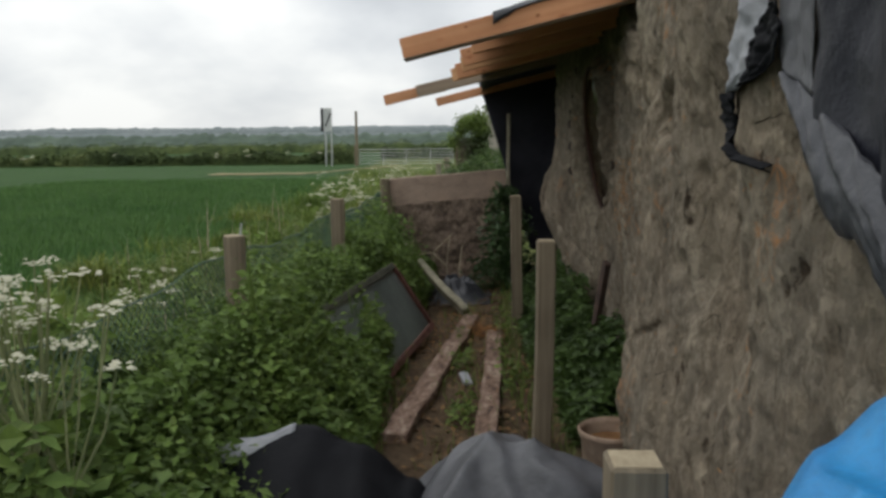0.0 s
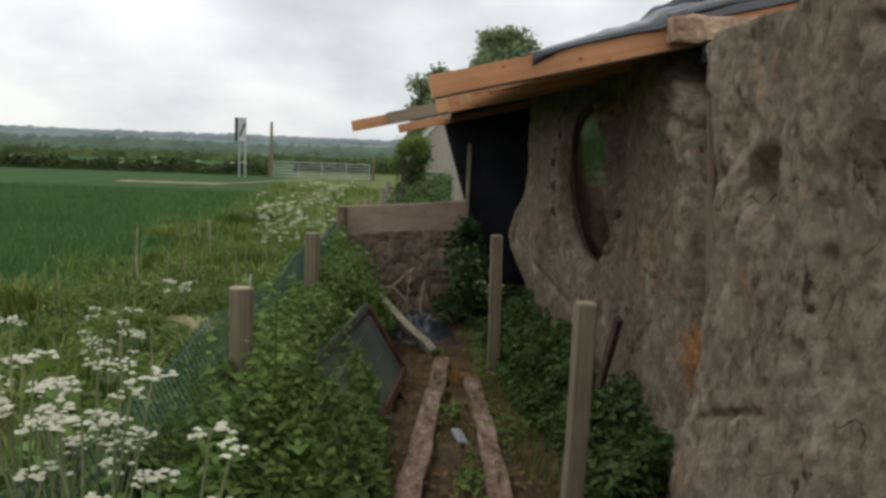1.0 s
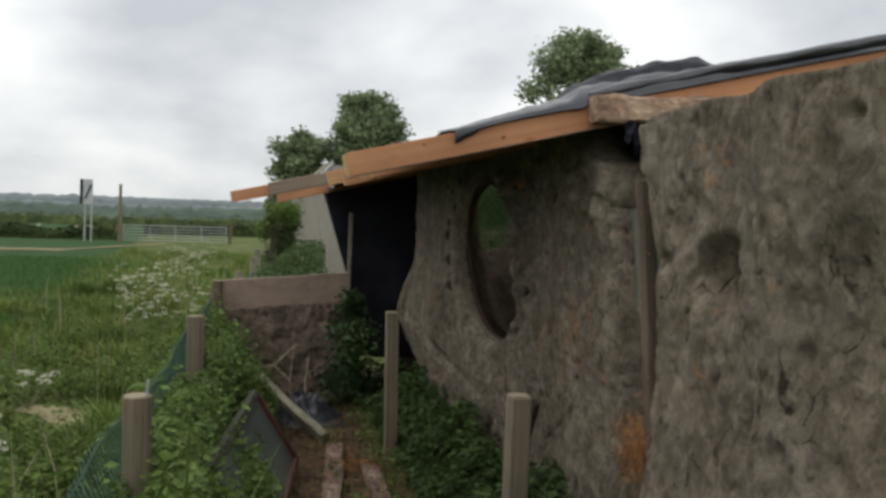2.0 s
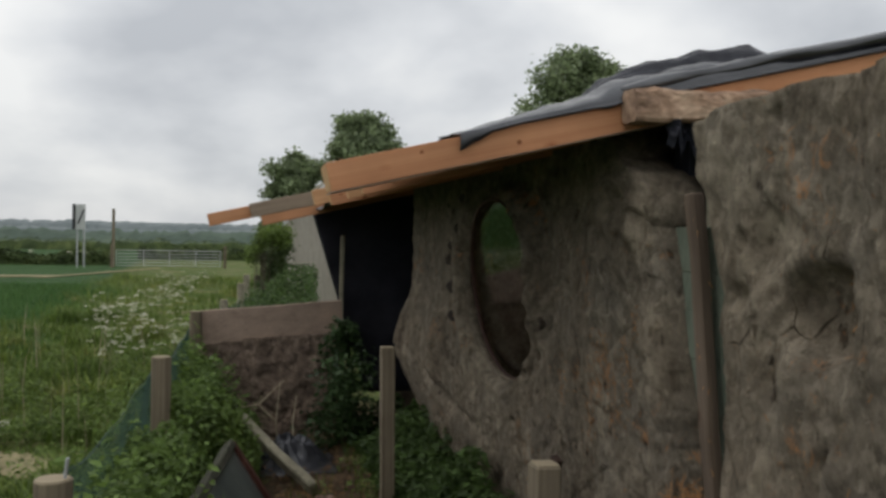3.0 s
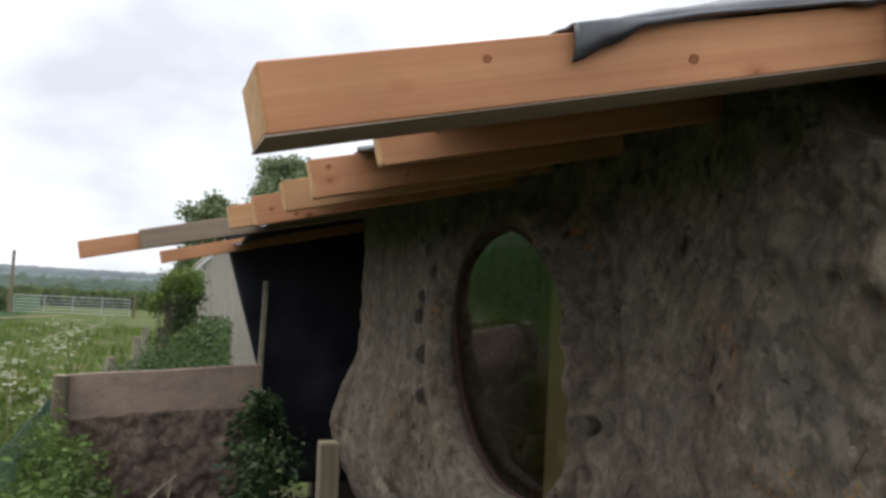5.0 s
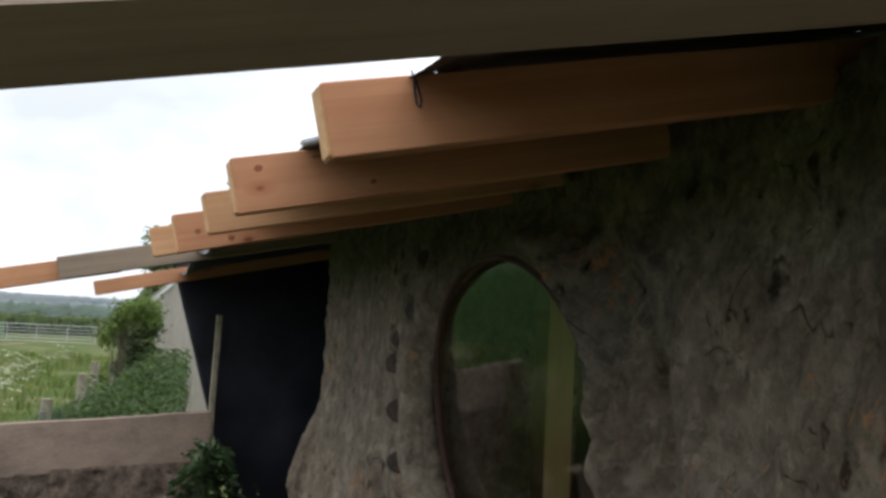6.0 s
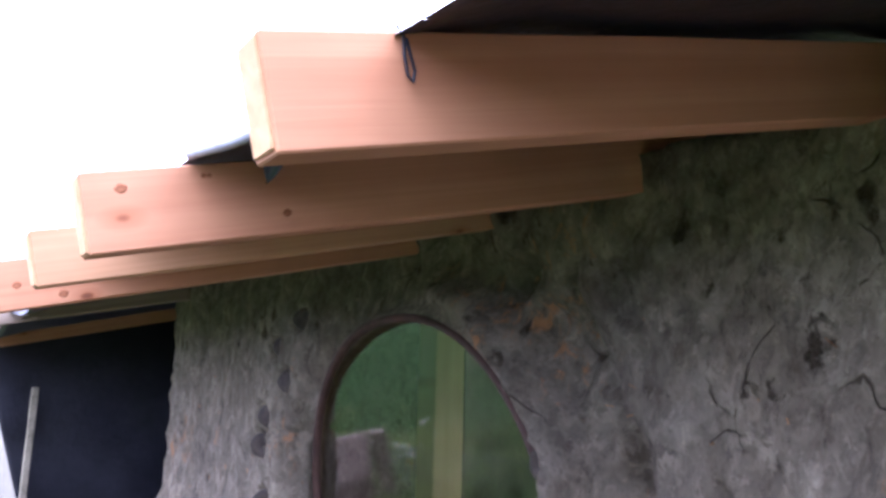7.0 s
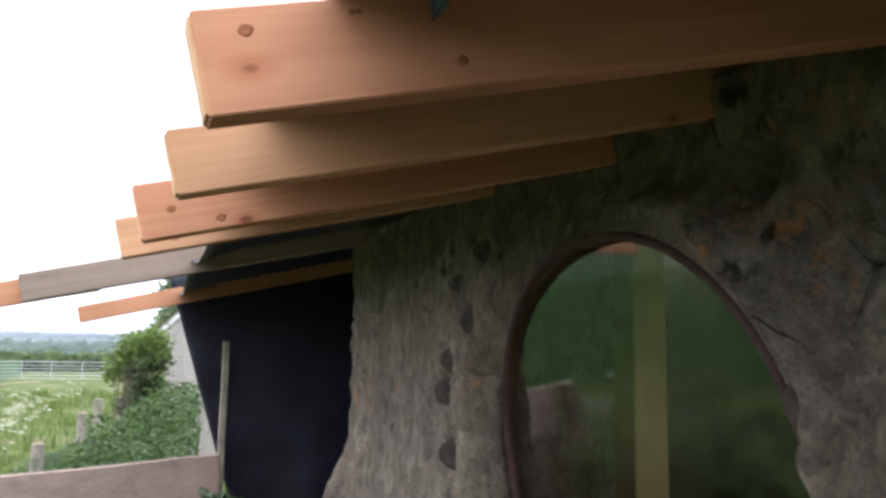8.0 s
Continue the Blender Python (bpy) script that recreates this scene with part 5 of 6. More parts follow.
def build_fence():
    """Chain-link: zigzag green wires, each diamond about 55 mm, on a sagging top line."""
    verts, faces = [], []
    r = 0.0017
    def line(y):
        return -0.885 + 0.032 * (y - 3.9) if y < 8.8 else -0.73 + 0.10 * (y - 8.8)
    def top(y):
        return 0.97 - 0.05 * math.sin((y - 3.92) / 2.28 * math.pi) ** 2 + 0.01 * math.sin(y * 9)
    def put(a, b):
        d = (b - a).normalized()
        u = Vector((1, 0, 0)).cross(d).normalized()
        w = d.cross(u)
        k = len(verts)
        for p in (a, b):
            for c in range(3):
                t = c * math.tau / 3
                verts.append(tuple(p + (u * math.cos(t) + w * math.sin(t)) * r))
        for c in range(3):
            faces.append((k + c, k + (c + 1) % 3, k + 3 + (c + 1) % 3, k + 3 + c))
    def bulge(y, z):
        return 0.035 * noise.noise(Vector((y * 1.5, z * 1.5, 0)))
    step, n = 0.042, 22
    y = 1.3
    while y < 13.4:
        for k in range(n):
            t0, t1 = k / n, (k + 1) / n
            for s in (1, -1):
                ya, yb = y + (step / 2 if (k % 2 == 0) == (s > 0) else -step / 2), y + (step / 2 if (k % 2 == 1) == (s > 0) else -step / 2)
                za, zb = top(y) * (1 - t0) + 0.02 * t0, top(y) * (1 - t1) + 0.02 * t1
                put(Vector((line(ya) + bulge(ya, za) - 0.05, ya, za)), Vector((line(yb) + bulge(yb, zb) - 0.05, yb, zb)))
        y += step * (1 if y < 9 else 1.6)
    f = thing("wire_fence", (-0.9, 5, 0), "slack green chain-link wire fence along the verge", "fence")
    raw("mesh", verts, faces, M_WIRE, parent=f)
    pts = [(line(y) - 0.052, y, top(y)) for y in np.arange(1.3, 13.4, 0.15)]
    part("top_wire", tube_bm(pts, 0.003, 4), M_WIRE, f)


build_fence()


def build_board_wall():
    b = thing("board", (-0.1, 8.9, 0.1), "wide weathered brown board set on edge across the path", "board")
    m, ln = along((-0.71, 8.92, 0.955), (0.47, 9.02, 1.04))
    timber("plank", (ln, 0.035, 0.285), m, M_BOARD, b, "", 0.005, 14, 0.010, 3)
    def fn(u, v):
        x = -0.70 + 1.16 * u
        z = 0.84 + 0.06 * u - 0.86 * v
        y = 8.94 - 0.16 * v + 0.03 * noise.noise(Vector((x * 6, z * 6, 2))) + 0.018 * noise.noise(Vector((x * 19, z * 19, 2)))
        return (x, y, z)
    sheet("compost_bank", fn, 90, 70, M_COMPOST, 0.03, "matted brown compost bank held below the board", "compost")
    s = thing("garden_pole", (0.50, 9.36, 0.1), "thin grey pole upright before the black sheet", "pole")
    timber("shaft", (1.66, 0.036, 0.036), pose(0.50, 9.36, 0.915, 0, -90, 0), M_GREYPLANK, s, "", 0.004, 6, 0.006, 4)


build_board_wall()


def build_plank(a, b, w, t, mat, label, seed, roll=0.0):
    p = thing("plank", ((a[0] + b[0]) / 2, (a[1] + b[1]) / 2, min(a[2], b[2]) - t / 2), label, "plank", "loose planks on the path")
    m, ln = along(a, b)
    timber("timber", (ln, w, t), m @ pose(0, 0, 0, roll, 0, 0), mat, p, "", 0.007, 60, 0.016, seed)


build_plank((-0.225, 4.12, 0.085), (0.118, 6.88, 0.085), 0.118, 0.055, M_OLDPLANK, "flaking red-brown old plank lying on soil", 3)
build_plank((0.192, 3.70, 0.075), (0.292, 6.40, 0.075), 0.108, 0.05, M_OLDPLANK, "split pinkish old plank lying on soil", 8)
build_plank((-0.57, 8.55, 0.48), (0.075, 7.14, 0.07), 0.06, 0.085, M_GREYPLANK, "greenish grey plank leaning on the bank", 13, 20)
build_plank((-0.47, 4.50, 0.07), (-0.38, 4.95, 0.13), 0.10, 0.04, M_OLDPLANK, "broken dark plank stub in the nettles", 18, 15)


def build_old_sash():
    """A glazed sash in a dark red frame, leaning on the nettles."""
    s = thing("old_window_sash", (-0.35, 5.65, 0.03), "dusty glass sash in dark red wooden frame, leaning in nettles", "window sash")
    a, b = Vector((-0.395, 4.85, 0.10)), Vector((-0.176, 6.52, 0.10))
    up = Vector((-0.245, -0.14, 0.42)).normalized() * 0.56
    def bar(p, q, name="rail", mat=M_REDWOOD):
        m, ln = along(p, q, up.cross(b - a))
        timber(name, (ln, 0.045, 0.05), m, mat, s, "", 0.004, 6, 0.005, p.y)
    bar(a, b)
    bar(a + up, b + up, "rail", M_MOSSY)
    bar(a, a + up, "stile", M_MOSSY)
    bar(b, b + up, "stile")
    bm = bmesh.new()
    nrm = (b - a).cross(up).normalized() * 0.003
    for o in (nrm, -nrm):
        vs = [bm.verts.new(p + o) for p in (a, b, b + up, a + up)]
        bm.faces.new(vs)
    part("pane", bm, M_OLDGLASS, s, "dusty grey-green glass pane")


build_old_sash()


def build_bucket():
    b = thing("bucket", (0.705, 3.58, 0.03), "dull clay-brown bucket half full of rusty water", "bucket")
    bm = bmesh.new()
    prof = [(0.10, 0.03), (0.115, 0.13), (0.130, 0.295), (0.140, 0.308), (0.143, 0.325), (0.136, 0.332), (0.126, 0.31), (0.112, 0.13), (0.10, 0.05)]
    n = 40
    rings = [[bm.verts.new((0.705 + r * math.cos(k * math.tau / n), 3.58 + r * math.sin(k * math.tau / n), z)) for k in range(n)] for r, z in prof]
    for a, c in zip(rings, rings[1:]):
        for k in range(n):
            bm.faces.new((a[k], a[(k + 1) % n], c[(k + 1) % n], c[k]))
    bm.faces.new(rings[0][::-1])
    bm.faces.new(rings[-1])
    part("body", bm, M_CLAYPOT, b, smooth=True)
    bm = bmesh.new()
    vs = [bm.verts.new((0.705 + 0.118 * math.cos(k * math.tau / n), 3.58 + 0.118 * math.sin(k * math.tau / n), 0.275)) for k in range(n)]
    bm.faces.new(vs)
    part("water", bm, M_RUSTWATER, b, "rusty brown water")


build_bucket()


def heap(name, cx, cy, sx, sy, h, mat, label, category, seed, flat=2.0, fold=0.05, n=70, turn=0.0, span=3.0):
    """A sheet thrown over a heap: sharp creases run over it and down to a ragged hem on the ground."""
    ca, sa = math.cos(turn), math.sin(turn)
    def fn(u, v):
        a, b = (u - 0.5) * span, (v - 0.5) * span
        a += 0.18 * noise.noise(Vector((a * 1.4, b * 1.4, seed)))
        b += 0.18 * noise.noise(Vector((a * 1.4, b * 1.4, seed + 7)))
        r = (a * a + b * b) ** 0.5
        top = math.exp(-(r ** flat)) * min(1, max(0, (span / 2 - max(abs(a), abs(b)) * 0.9) * 6))
        q = Vector((a * 0.9, b * 0.9, seed))
        crease = (1 - 2 * abs(noise.noise(q * 1.3))) * 0.7 + (1 - 2 * abs(noise.noise(q * 3.1 + Vector((3, 1, 0))))) * 0.3
        z = h * top * (0.84 + 0.20 * crease) + fold * crease * math.exp(-(r / 1.1) ** 4) * 0.6
        x, y = cx + sx * (a * ca - b * sa), cy + sy * (a * sa + b * ca)
        return (x, y, max(z, 0.0) + ground_z(x, y) + 0.012)
    return sheet(name, fn, n, n, mat, 0.004, label, category)


def build_tent_sheet():
    """Stiff black sheet in a low ridge; a pale back lap paints its sky sheen."""
    t = thing("tarpaulin", (-0.42, 3.0, 0.05), "stiff black plastic sheet standing in a low tent-like ridge", "tarpaulin")
    def crest(x):
        return lerp_table(x, [(-0.95, 0.19), (-0.80, 0.29), (-0.60, 0.375), (-0.40, 0.43), (-0.22, 0.36), (-0.05, 0.25), (0.06, 0.12)])
    def fn(u, v):
        x = -0.95 + 1.01 * u
        c = crest(x)
        if v < 0.6:
            k = v / 0.6
            y, z = 2.35 + 0.70 * k, c * k ** 0.75
        else:
            k = (v - 0.6) / 0.4
            y, z = 3.05 + 0.28 * k, c * (1 - k) ** 1.3
        z += 0.020 * noise.noise(Vector((x * 5, y * 3, 3))) * min(1, z * 6) + 0.008 * noise.noise(Vector((x * 14, y * 9, 6)))
        return (x + 0.02 * noise.noise(Vector((y * 4, x * 2, 8))), y, max(z, 0.0) + ground_z(x, y) + 0.012)
    sheet("cover", fn, 70, 60, M_MATTBLACK, 0.004, parent=t)
    def lap(u, v):
        x = -0.90 + 0.47 * u
        w = 0.115 * math.sin(min(1, 0.25 + u * 1.2) * math.pi * 0.5) * (1 - 0.75 * u ** 3)
        y = 3.045 - w * v * 0.9
        z = crest(x) * ((y - 2.35) / 0.70) ** 0.75 + 0.018 + ground_z(x, y) + 0.014 * math.sin(v * math.pi) + 0.008 * noise.noise(Vector((x * 9, v * 3, 1)))
        return (x, y, z)
    sheet("sheen_lap", lap, 40, 10, M_PALETARP, 0.003, "pale lap painted in for the sheet's sky sheen", parent=t)


build_tent_sheet()
heap("tarpaulin", 0.33, 3.02, 0.47, 0.36, 0.34, M_GREYTARP, "folded grey tarpaulin heaped beside the bucket", "tarpaulin", 5.0, 3.2, 0.13, 110)
heap("tarpaulin", 0.78, 1.20, 0.36, 0.72, 1.01, M_BLUE, "bright blue tarpaulin thrown over a stack against the wall", "tarpaulin", 7.0, 4.0, 0.02, 90, 0.0, 2.4)
heap("tarpaulin", 0.74, 0.92, 0.24, 0.33, 1.29, M_PALETARP, "pale grey plastic sheet before the blue tarpaulin", "tarpaulin", 9.0, 5.0, 0.02, 70, 0.0, 2.4)
heap("rubbish_bag", -0.02, 7.93, 0.20, 0.22, 0.09, M_FOLD, "crumpled black rubbish bag on the soil", "bag", 11.0, 3.0, 0.22, 80)


def build_wall_tarp():
    """Dark tarpaulin over the wall's near end; its hem runs down slantwise in a glossy fold, torn open at the top."""
    def line(y):
        return 1.555 + (y - 1.912) * 0.48
    def skin(y, z):
        return lerp_table(y, X1) - extra_1(y, 0.8, y, z) * 0.8
    def fn(u, v):
        y = 0.95 + 0.83 * u
        z = line(y) - 0.03 + (2.16 - line(y)) * v
        x = lerp_table(y, X1) - 0.05 + 0.035 * noise.noise(Vector((0, y * 7, z * 1.2))) + 0.010 * noise.noise(Vector((0, y * 18, z * 9)))
        return (x, y, z)
    tarp = thing("wall_tarpaulin", (0.75, 1.4, 1.2), "dark grey tarpaulin draped over the end of the cob wall", "tarpaulin")
    sheet("drape", fn, 70, 50, M_BLACK, 0.004, parent=tarp)
    def fold(u, v):
        y = 0.95 + 0.98 * u
        w = 0.150 + 0.02 * noise.noise(Vector((y * 6, 0, 2))) + 0.018 * noise.noise(Vector((y * 30, 0, 8))) * v
        w *= 0.2 + 0.8 * min(1, (1.95 - y) / 0.22)
        z = line(y) + 0.012 - w * v - 0.015 * math.sin(y * 19) * v
        wrinkle = 0.016 * noise.noise(Vector((y * 11 + v * 4, v * 1.6, 4))) + 0.004 * noise.noise(Vector((y * 40, v * 5, 4)))
        x = min(lerp_table(y, X1) - 0.055, skin(y, z) - 0.02) - 0.022 * math.sin(v * math.pi) + wrinkle
        return (x, y, z)
    sheet("hem_fold", fold, 120, 18, M_FOLD, 0.004, "glossy grey fold along the slanting hem", parent=tarp)
    def strip(u, v):
        # paler upright strip over the wall top
        y = 1.79 + (0.155 + 0.02 * math.sin(v * 9)) * u + 0.012 * noise.noise(Vector((v * 9, 3, 1)))
        z = 2.10 - (0.55 + 0.03 * (1 - u)) * v + 0.02 * u
        x = lerp_table(y, X1) - 0.070 + 0.022 * noise.noise(Vector((y * 13, z * 3, 6))) + 0.006 * noise.noise(Vector((y * 40, z * 25, 6)))
        return (x, y, z)
    sheet("strip", strip, 24, 60, M_GREYTARP, 0.003, "paler grey upright strip", parent=tarp)
    def ragged(v, seed, amount):
        return amount * (noise.noise(Vector((v * 13, seed, 0))) + 0.6 * noise.noise(Vector((v * 31, seed, 5))))
    def lift(y, z, off):
        x = lerp_table(y, X1)
        return min(0.752, x - cob_relief(x, y, z) - extra_1(y, x, y, z)) - off
    def flap(u, v):
        # torn open, its pale inner face turned out, drawn to a point at its foot
        z = 2.08 - 0.545 * v
        far = lerp_table(z, [(1.53, 2.25), (1.60, 2.178), (1.65, 2.172), (1.71, 2.11), (2.1, 2.15)]) + ragged(v, 1, 0.010)
        near = lerp_table(z, [(1.535, 2.235), (1.555, 2.09), (1.59, 2.02), (1.63, 2.025), (2.1, 2.03)]) + ragged(v, 7, 0.014)
        y = far + (near - far) * u
        return (lift(y, z, 0.012) - 0.012 * math.sin(u * 2.6) * (0.4 + 0.6 * v) + 0.008 * noise.noise(Vector((u * 4, v * 11, 4))), y, z)
    sheet("torn_plastic", flap, 24, 70, M_PALETARP, 0.003, "pale inner face of the torn plastic over the wall top", "plastic scrap")
    def tear(u, v):
        z = 1.70 - 0.148 * v
        yc = 1.975 + 0.03 * v + 0.06 * v ** 5
        y = yc + 0.105 * (u - 0.5) * math.sin(math.pi * (0.12 + 0.8 * v)) + ragged(v * 0.6 + u * 0.2, 17, 0.014)
        return (lift(y, z, 0.030) + 0.010 * noise.noise(Vector((u * 5, v * 9, 2))), y, z)
    sheet("torn_plastic", tear, 14, 40, M_MATTBLACK, 0.003, "crumpled black torn edge of the plastic", "plastic scrap")
    def tail(u, v):
        # hangs from the flap, curls back and runs out in a thin rag
        outer = (lerp_table(v, [(0, 2.24), (0.25, 2.262), (0.5, 2.195), (0.78, 2.10), (1, 2.0)]), lerp_table(v, [(0, 1.538), (0.25, 1.487), (0.5, 1.445), (0.78, 1.402), (1, 1.384)]))
        inner = (lerp_table(v, [(0, 2.13), (0.25, 2.14), (0.5, 2.158), (0.78, 2.085), (1, 1.99)]), lerp_table(v, [(0, 1.545), (0.25, 1.50), (0.5, 1.468), (0.78, 1.422), (1, 1.398)]))
        y = outer[0] + (inner[0] - outer[0]) * u + ragged(v * 0.5, 19, 0.012)
        z = outer[1] + (inner[1] - outer[1]) * u + ragged(v * 0.5, 23, 0.006)
        return (lift(y, z, 0.014) - 0.016 * math.sin(u * math.pi) + 0.008 * noise.noise(Vector((u * 5, v * 12, 9))), y, z)
    sheet("torn_plastic", tail, 12, 60, M_MATTBLACK, 0.003, "curled black tail of torn plastic on the cob", "plastic scrap")
    def shreds(u, v):
        x = 0.92 + 0.14 * u
        drop = 0.07 + 0.20 * abs(noise.noise(Vector((x * 23, 1, 0)))) + 0.07 * noise.noise(Vector((x * 60, 3, 0)))
        return (x, 4.12 - 0.03 * math.sin(u * 9) + 0.02 * noise.noise(Vector((x * 20, v * 4, 0))), 2.085 - drop * v)
    sheet("torn_plastic", shreds, 40, 16, M_BLACK, 0.002, "ragged black plastic fringe hanging in the gable gap", "plastic scrap")


build_wall_tarp()


def build_stake_and_scraps():
    p = thing("iron_bar", (0.86, 5.0, 0.2), "dark rusty bar leaning against the cob wall", "bar")
    m, ln = along((0.80, 5.20, 0.05), (0.87, 4.91, 0.80))
    timber("shaft", (ln, 0.035, 0.05), m, M_IRON, p, "", 0.004, 2, 0.002)
    s = thing("scrap", (0.06, 5.15, 0.03), "small pale painted board scrap on the soil", "scrap")
    part("chip", box_bm((0.055, 0.16, 0.02), 0.004, pose(0.10, 5.15, 0.085, 8, 4, 12)), M_PALETARP, s)


build_stake_and_scraps()


def build_shed():
    s = thing("shed", (1.6, 18.0, 0), "pale ribbed metal shed standing beyond the fence", "shed")
    x0, x1, y = 0.33, 3.2, 17.0
    n = 46
    verts = []
    for i in range(n + 1):
        x = x0 + (x1 - x0) * i / n
        d = 0.010 * (1 if (i // 2) % 2 else -1)
        verts += [(x + 0.24 * (1 - i / n), y + d, 0.0), (x, y + d, 1.96 + 1.0 * min(x - x0, 0.75))]
    faces = [(2 * i, 2 * i + 2, 2 * i + 3, 2 * i + 1) for i in range(n)]
    w = raw("wall", verts, faces, M_SHED, parent=s)
    so = w.modifiers.new("thickness", "SOLIDIFY")
    so.thickness = 0.02
    m, ln = along((x0 - 0.07, y + 0.05, 1.91), (x0 + 0.78, y + 0.05, 2.76))
    part("verge_board", box_bm((ln, 0.16, 0.05), 0.006, m), M_WHITE, s, "white-painted sloping verge board")
    m, ln = along((x0 - 0.10, y + 1.15, 1.925), (x0 + 0.78, y + 1.15, 2.805))
    part("roof", box_bm((ln, 2.1, 0.04), 0.004, m), M_GREYPLANK, s)
    part("side_wall", box_bm((0.04, 2.0, 1.86), 0.004, Matrix.Translation((x0 + 0.26, y + 1.05, 0.93))), M_SHED, s)


build_shed()


# ---- plants ----
def build_tree(name, x, y, height, radius, seed, label, mat=M_TREE, count=15000, leaf=0.12):
    rng = np.random.default_rng(seed)
    t = thing(name, (x, y, 0), label, "tree")
    part("trunk", tube_bm([(x, y, -0.1), (x + 0.1, y, height * 0.25), (x - 0.05, y + 0.1, height * 0.55), (x, y, height * 0.8)], radius * 0.11, 9, 0.3), M_TRUNK, t, smooth=True)
    centres = []
    for k in range(64):
        a, q = rng.uniform(0, math.tau), math.sqrt(rng.random())
        z = height * rng.uniform(0.38, 0.95)
        rr = radius * q * math.sqrt(max(0.08, 1 - ((z / height - 0.60) / 0.42) ** 2))
        centres.append((x + rr * math.cos(a), y + rr * math.sin(a), z, radius * rng.uniform(0.15, 0.40)))
    for cx, cy, cz, r in centres[:9]:
        part("limb", tube_bm([(x, y, cz * 0.6), ((x + cx) / 2, (y + cy) / 2, cz * 0.82), (cx, cy, cz)], radius * 0.035, 5, 0.4), M_TRUNK, t)
    pts = []
    for k in range(count):
        cx, cy, cz, r = centres[rng.integers(len(centres))]
        d = rng.normal(0, 1, 3)
        d /= np.linalg.norm(d)
        q = r * (0.25 + 1.15 * rng.random() ** 0.8) * (1.0 if rng.random() < 0.9 else 1.25)
        pts.append((cx + d[0] * q, cy + d[1] * q, cz + d[2] * q * 0.85))
    v, f = leaf_cloud(pts, rng.uniform(leaf * 0.6, leaf * 1.3, count), rng, up=0.25, aspect=0.7)
    raw("crown", v, f, mat, parent=t)


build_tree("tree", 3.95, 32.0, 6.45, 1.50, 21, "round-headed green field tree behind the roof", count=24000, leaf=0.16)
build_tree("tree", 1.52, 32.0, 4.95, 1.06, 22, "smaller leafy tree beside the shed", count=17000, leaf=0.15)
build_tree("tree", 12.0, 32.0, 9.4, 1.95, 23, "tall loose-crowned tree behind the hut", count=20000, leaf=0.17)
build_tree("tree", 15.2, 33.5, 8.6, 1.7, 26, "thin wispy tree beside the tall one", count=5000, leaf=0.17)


def build_bush(name, x0, x1, y, z0, z1, seed, mat, count, leaf, label, hollow=0.5):
    """An unclipped shrub: stems rise on its open side and arch over; leaves hang thickest outside, a hollow stays underneath."""
    rng = np.random.default_rng(seed)
    t = thing(name, ((x0 + x1) / 2, y, 0), label, "shrub")
    pts = []
    w, h = x1 - x0, z1 - z0
    for k in range(14):
        s = (k + rng.random()) / 14
        bx = x0 + w * rng.uniform(0.05, 0.45)
        by = y + rng.uniform(-0.1, 0.1)
        tip = np.array([x0 + w * s, y + rng.uniform(-0.35, 0.35), z0 + h * (hollow + (1 - hollow) * rng.random() ** 0.6) * (0.45 + 0.55 * min(1.0, s / 0.35))])
        mid = np.array([(bx * 0.7 + tip[0] * 0.3), by, z0 + (tip[2] - z0) * 0.55])
        part("stem", tube_bm([(bx, by, -0.05), tuple(mid), tuple(tip)], 0.006, 5, 0.4), M_TRUNK, t)
        for _ in range(count // 14):
            c = mid + (tip - mid) * (0.55 + 0.5 * rng.random() ** 0.6)
            pts.append(c + rng.normal(0, 0.055, 3) * np.array([1, 1.6, 0.9]))
    v, f = leaf_cloud(pts, rng.uniform(leaf * 0.6, leaf * 1.3, len(pts)), rng, up=0.4, aspect=0.6)
    raw("crown", v, f, mat, parent=t)


build_bush("shrub", -0.25, 0.34, 14.6, 1.10, 1.92, 24, M_LEAFY, 3600, 0.045, "yellow-green elder shrub arching over a dark hollow", 0.74)
# dark-leaved filler, added behind to give the hollow its shade
build_bush("shrub", -0.06, 0.36, 15.4, 1.0, 1.86, 25, M_HEDGE, 3000, 0.060, "dark filler shrub standing in for the hollow's shade", 0.1)


def scatter(n, rng, x0, x1, y0, y1):
    return np.stack([rng.uniform(x0, x1, n), rng.uniform(y0, y1, n)], 1)


def build_undergrowth(name, n, rng, place, size, mat, label, stems=0, up=0.45):
    """place(rng, n) -> points; leaves with a share of thin stems beneath them."""
    pts = place(rng, n)
    v, f = leaf_cloud(pts, rng.uniform(size * 0.5, size * 1.3, n), rng, up=up)
    if stems:
        pick = rng.choice(n, stems, replace=False)
        base = pts[pick].copy()
        h = base[:, 2].copy()
        base[:, 2] = 0
        bv, bf = blades(base + np.array([0, 0, 0.0]), h, rng, 0.004, 0.15)
        f = np.concatenate([f, bf + len(v)], 0)
        v = np.concatenate([v, bv], 0)
    return raw(name, v, f, mat, label, "plants", "stuff")


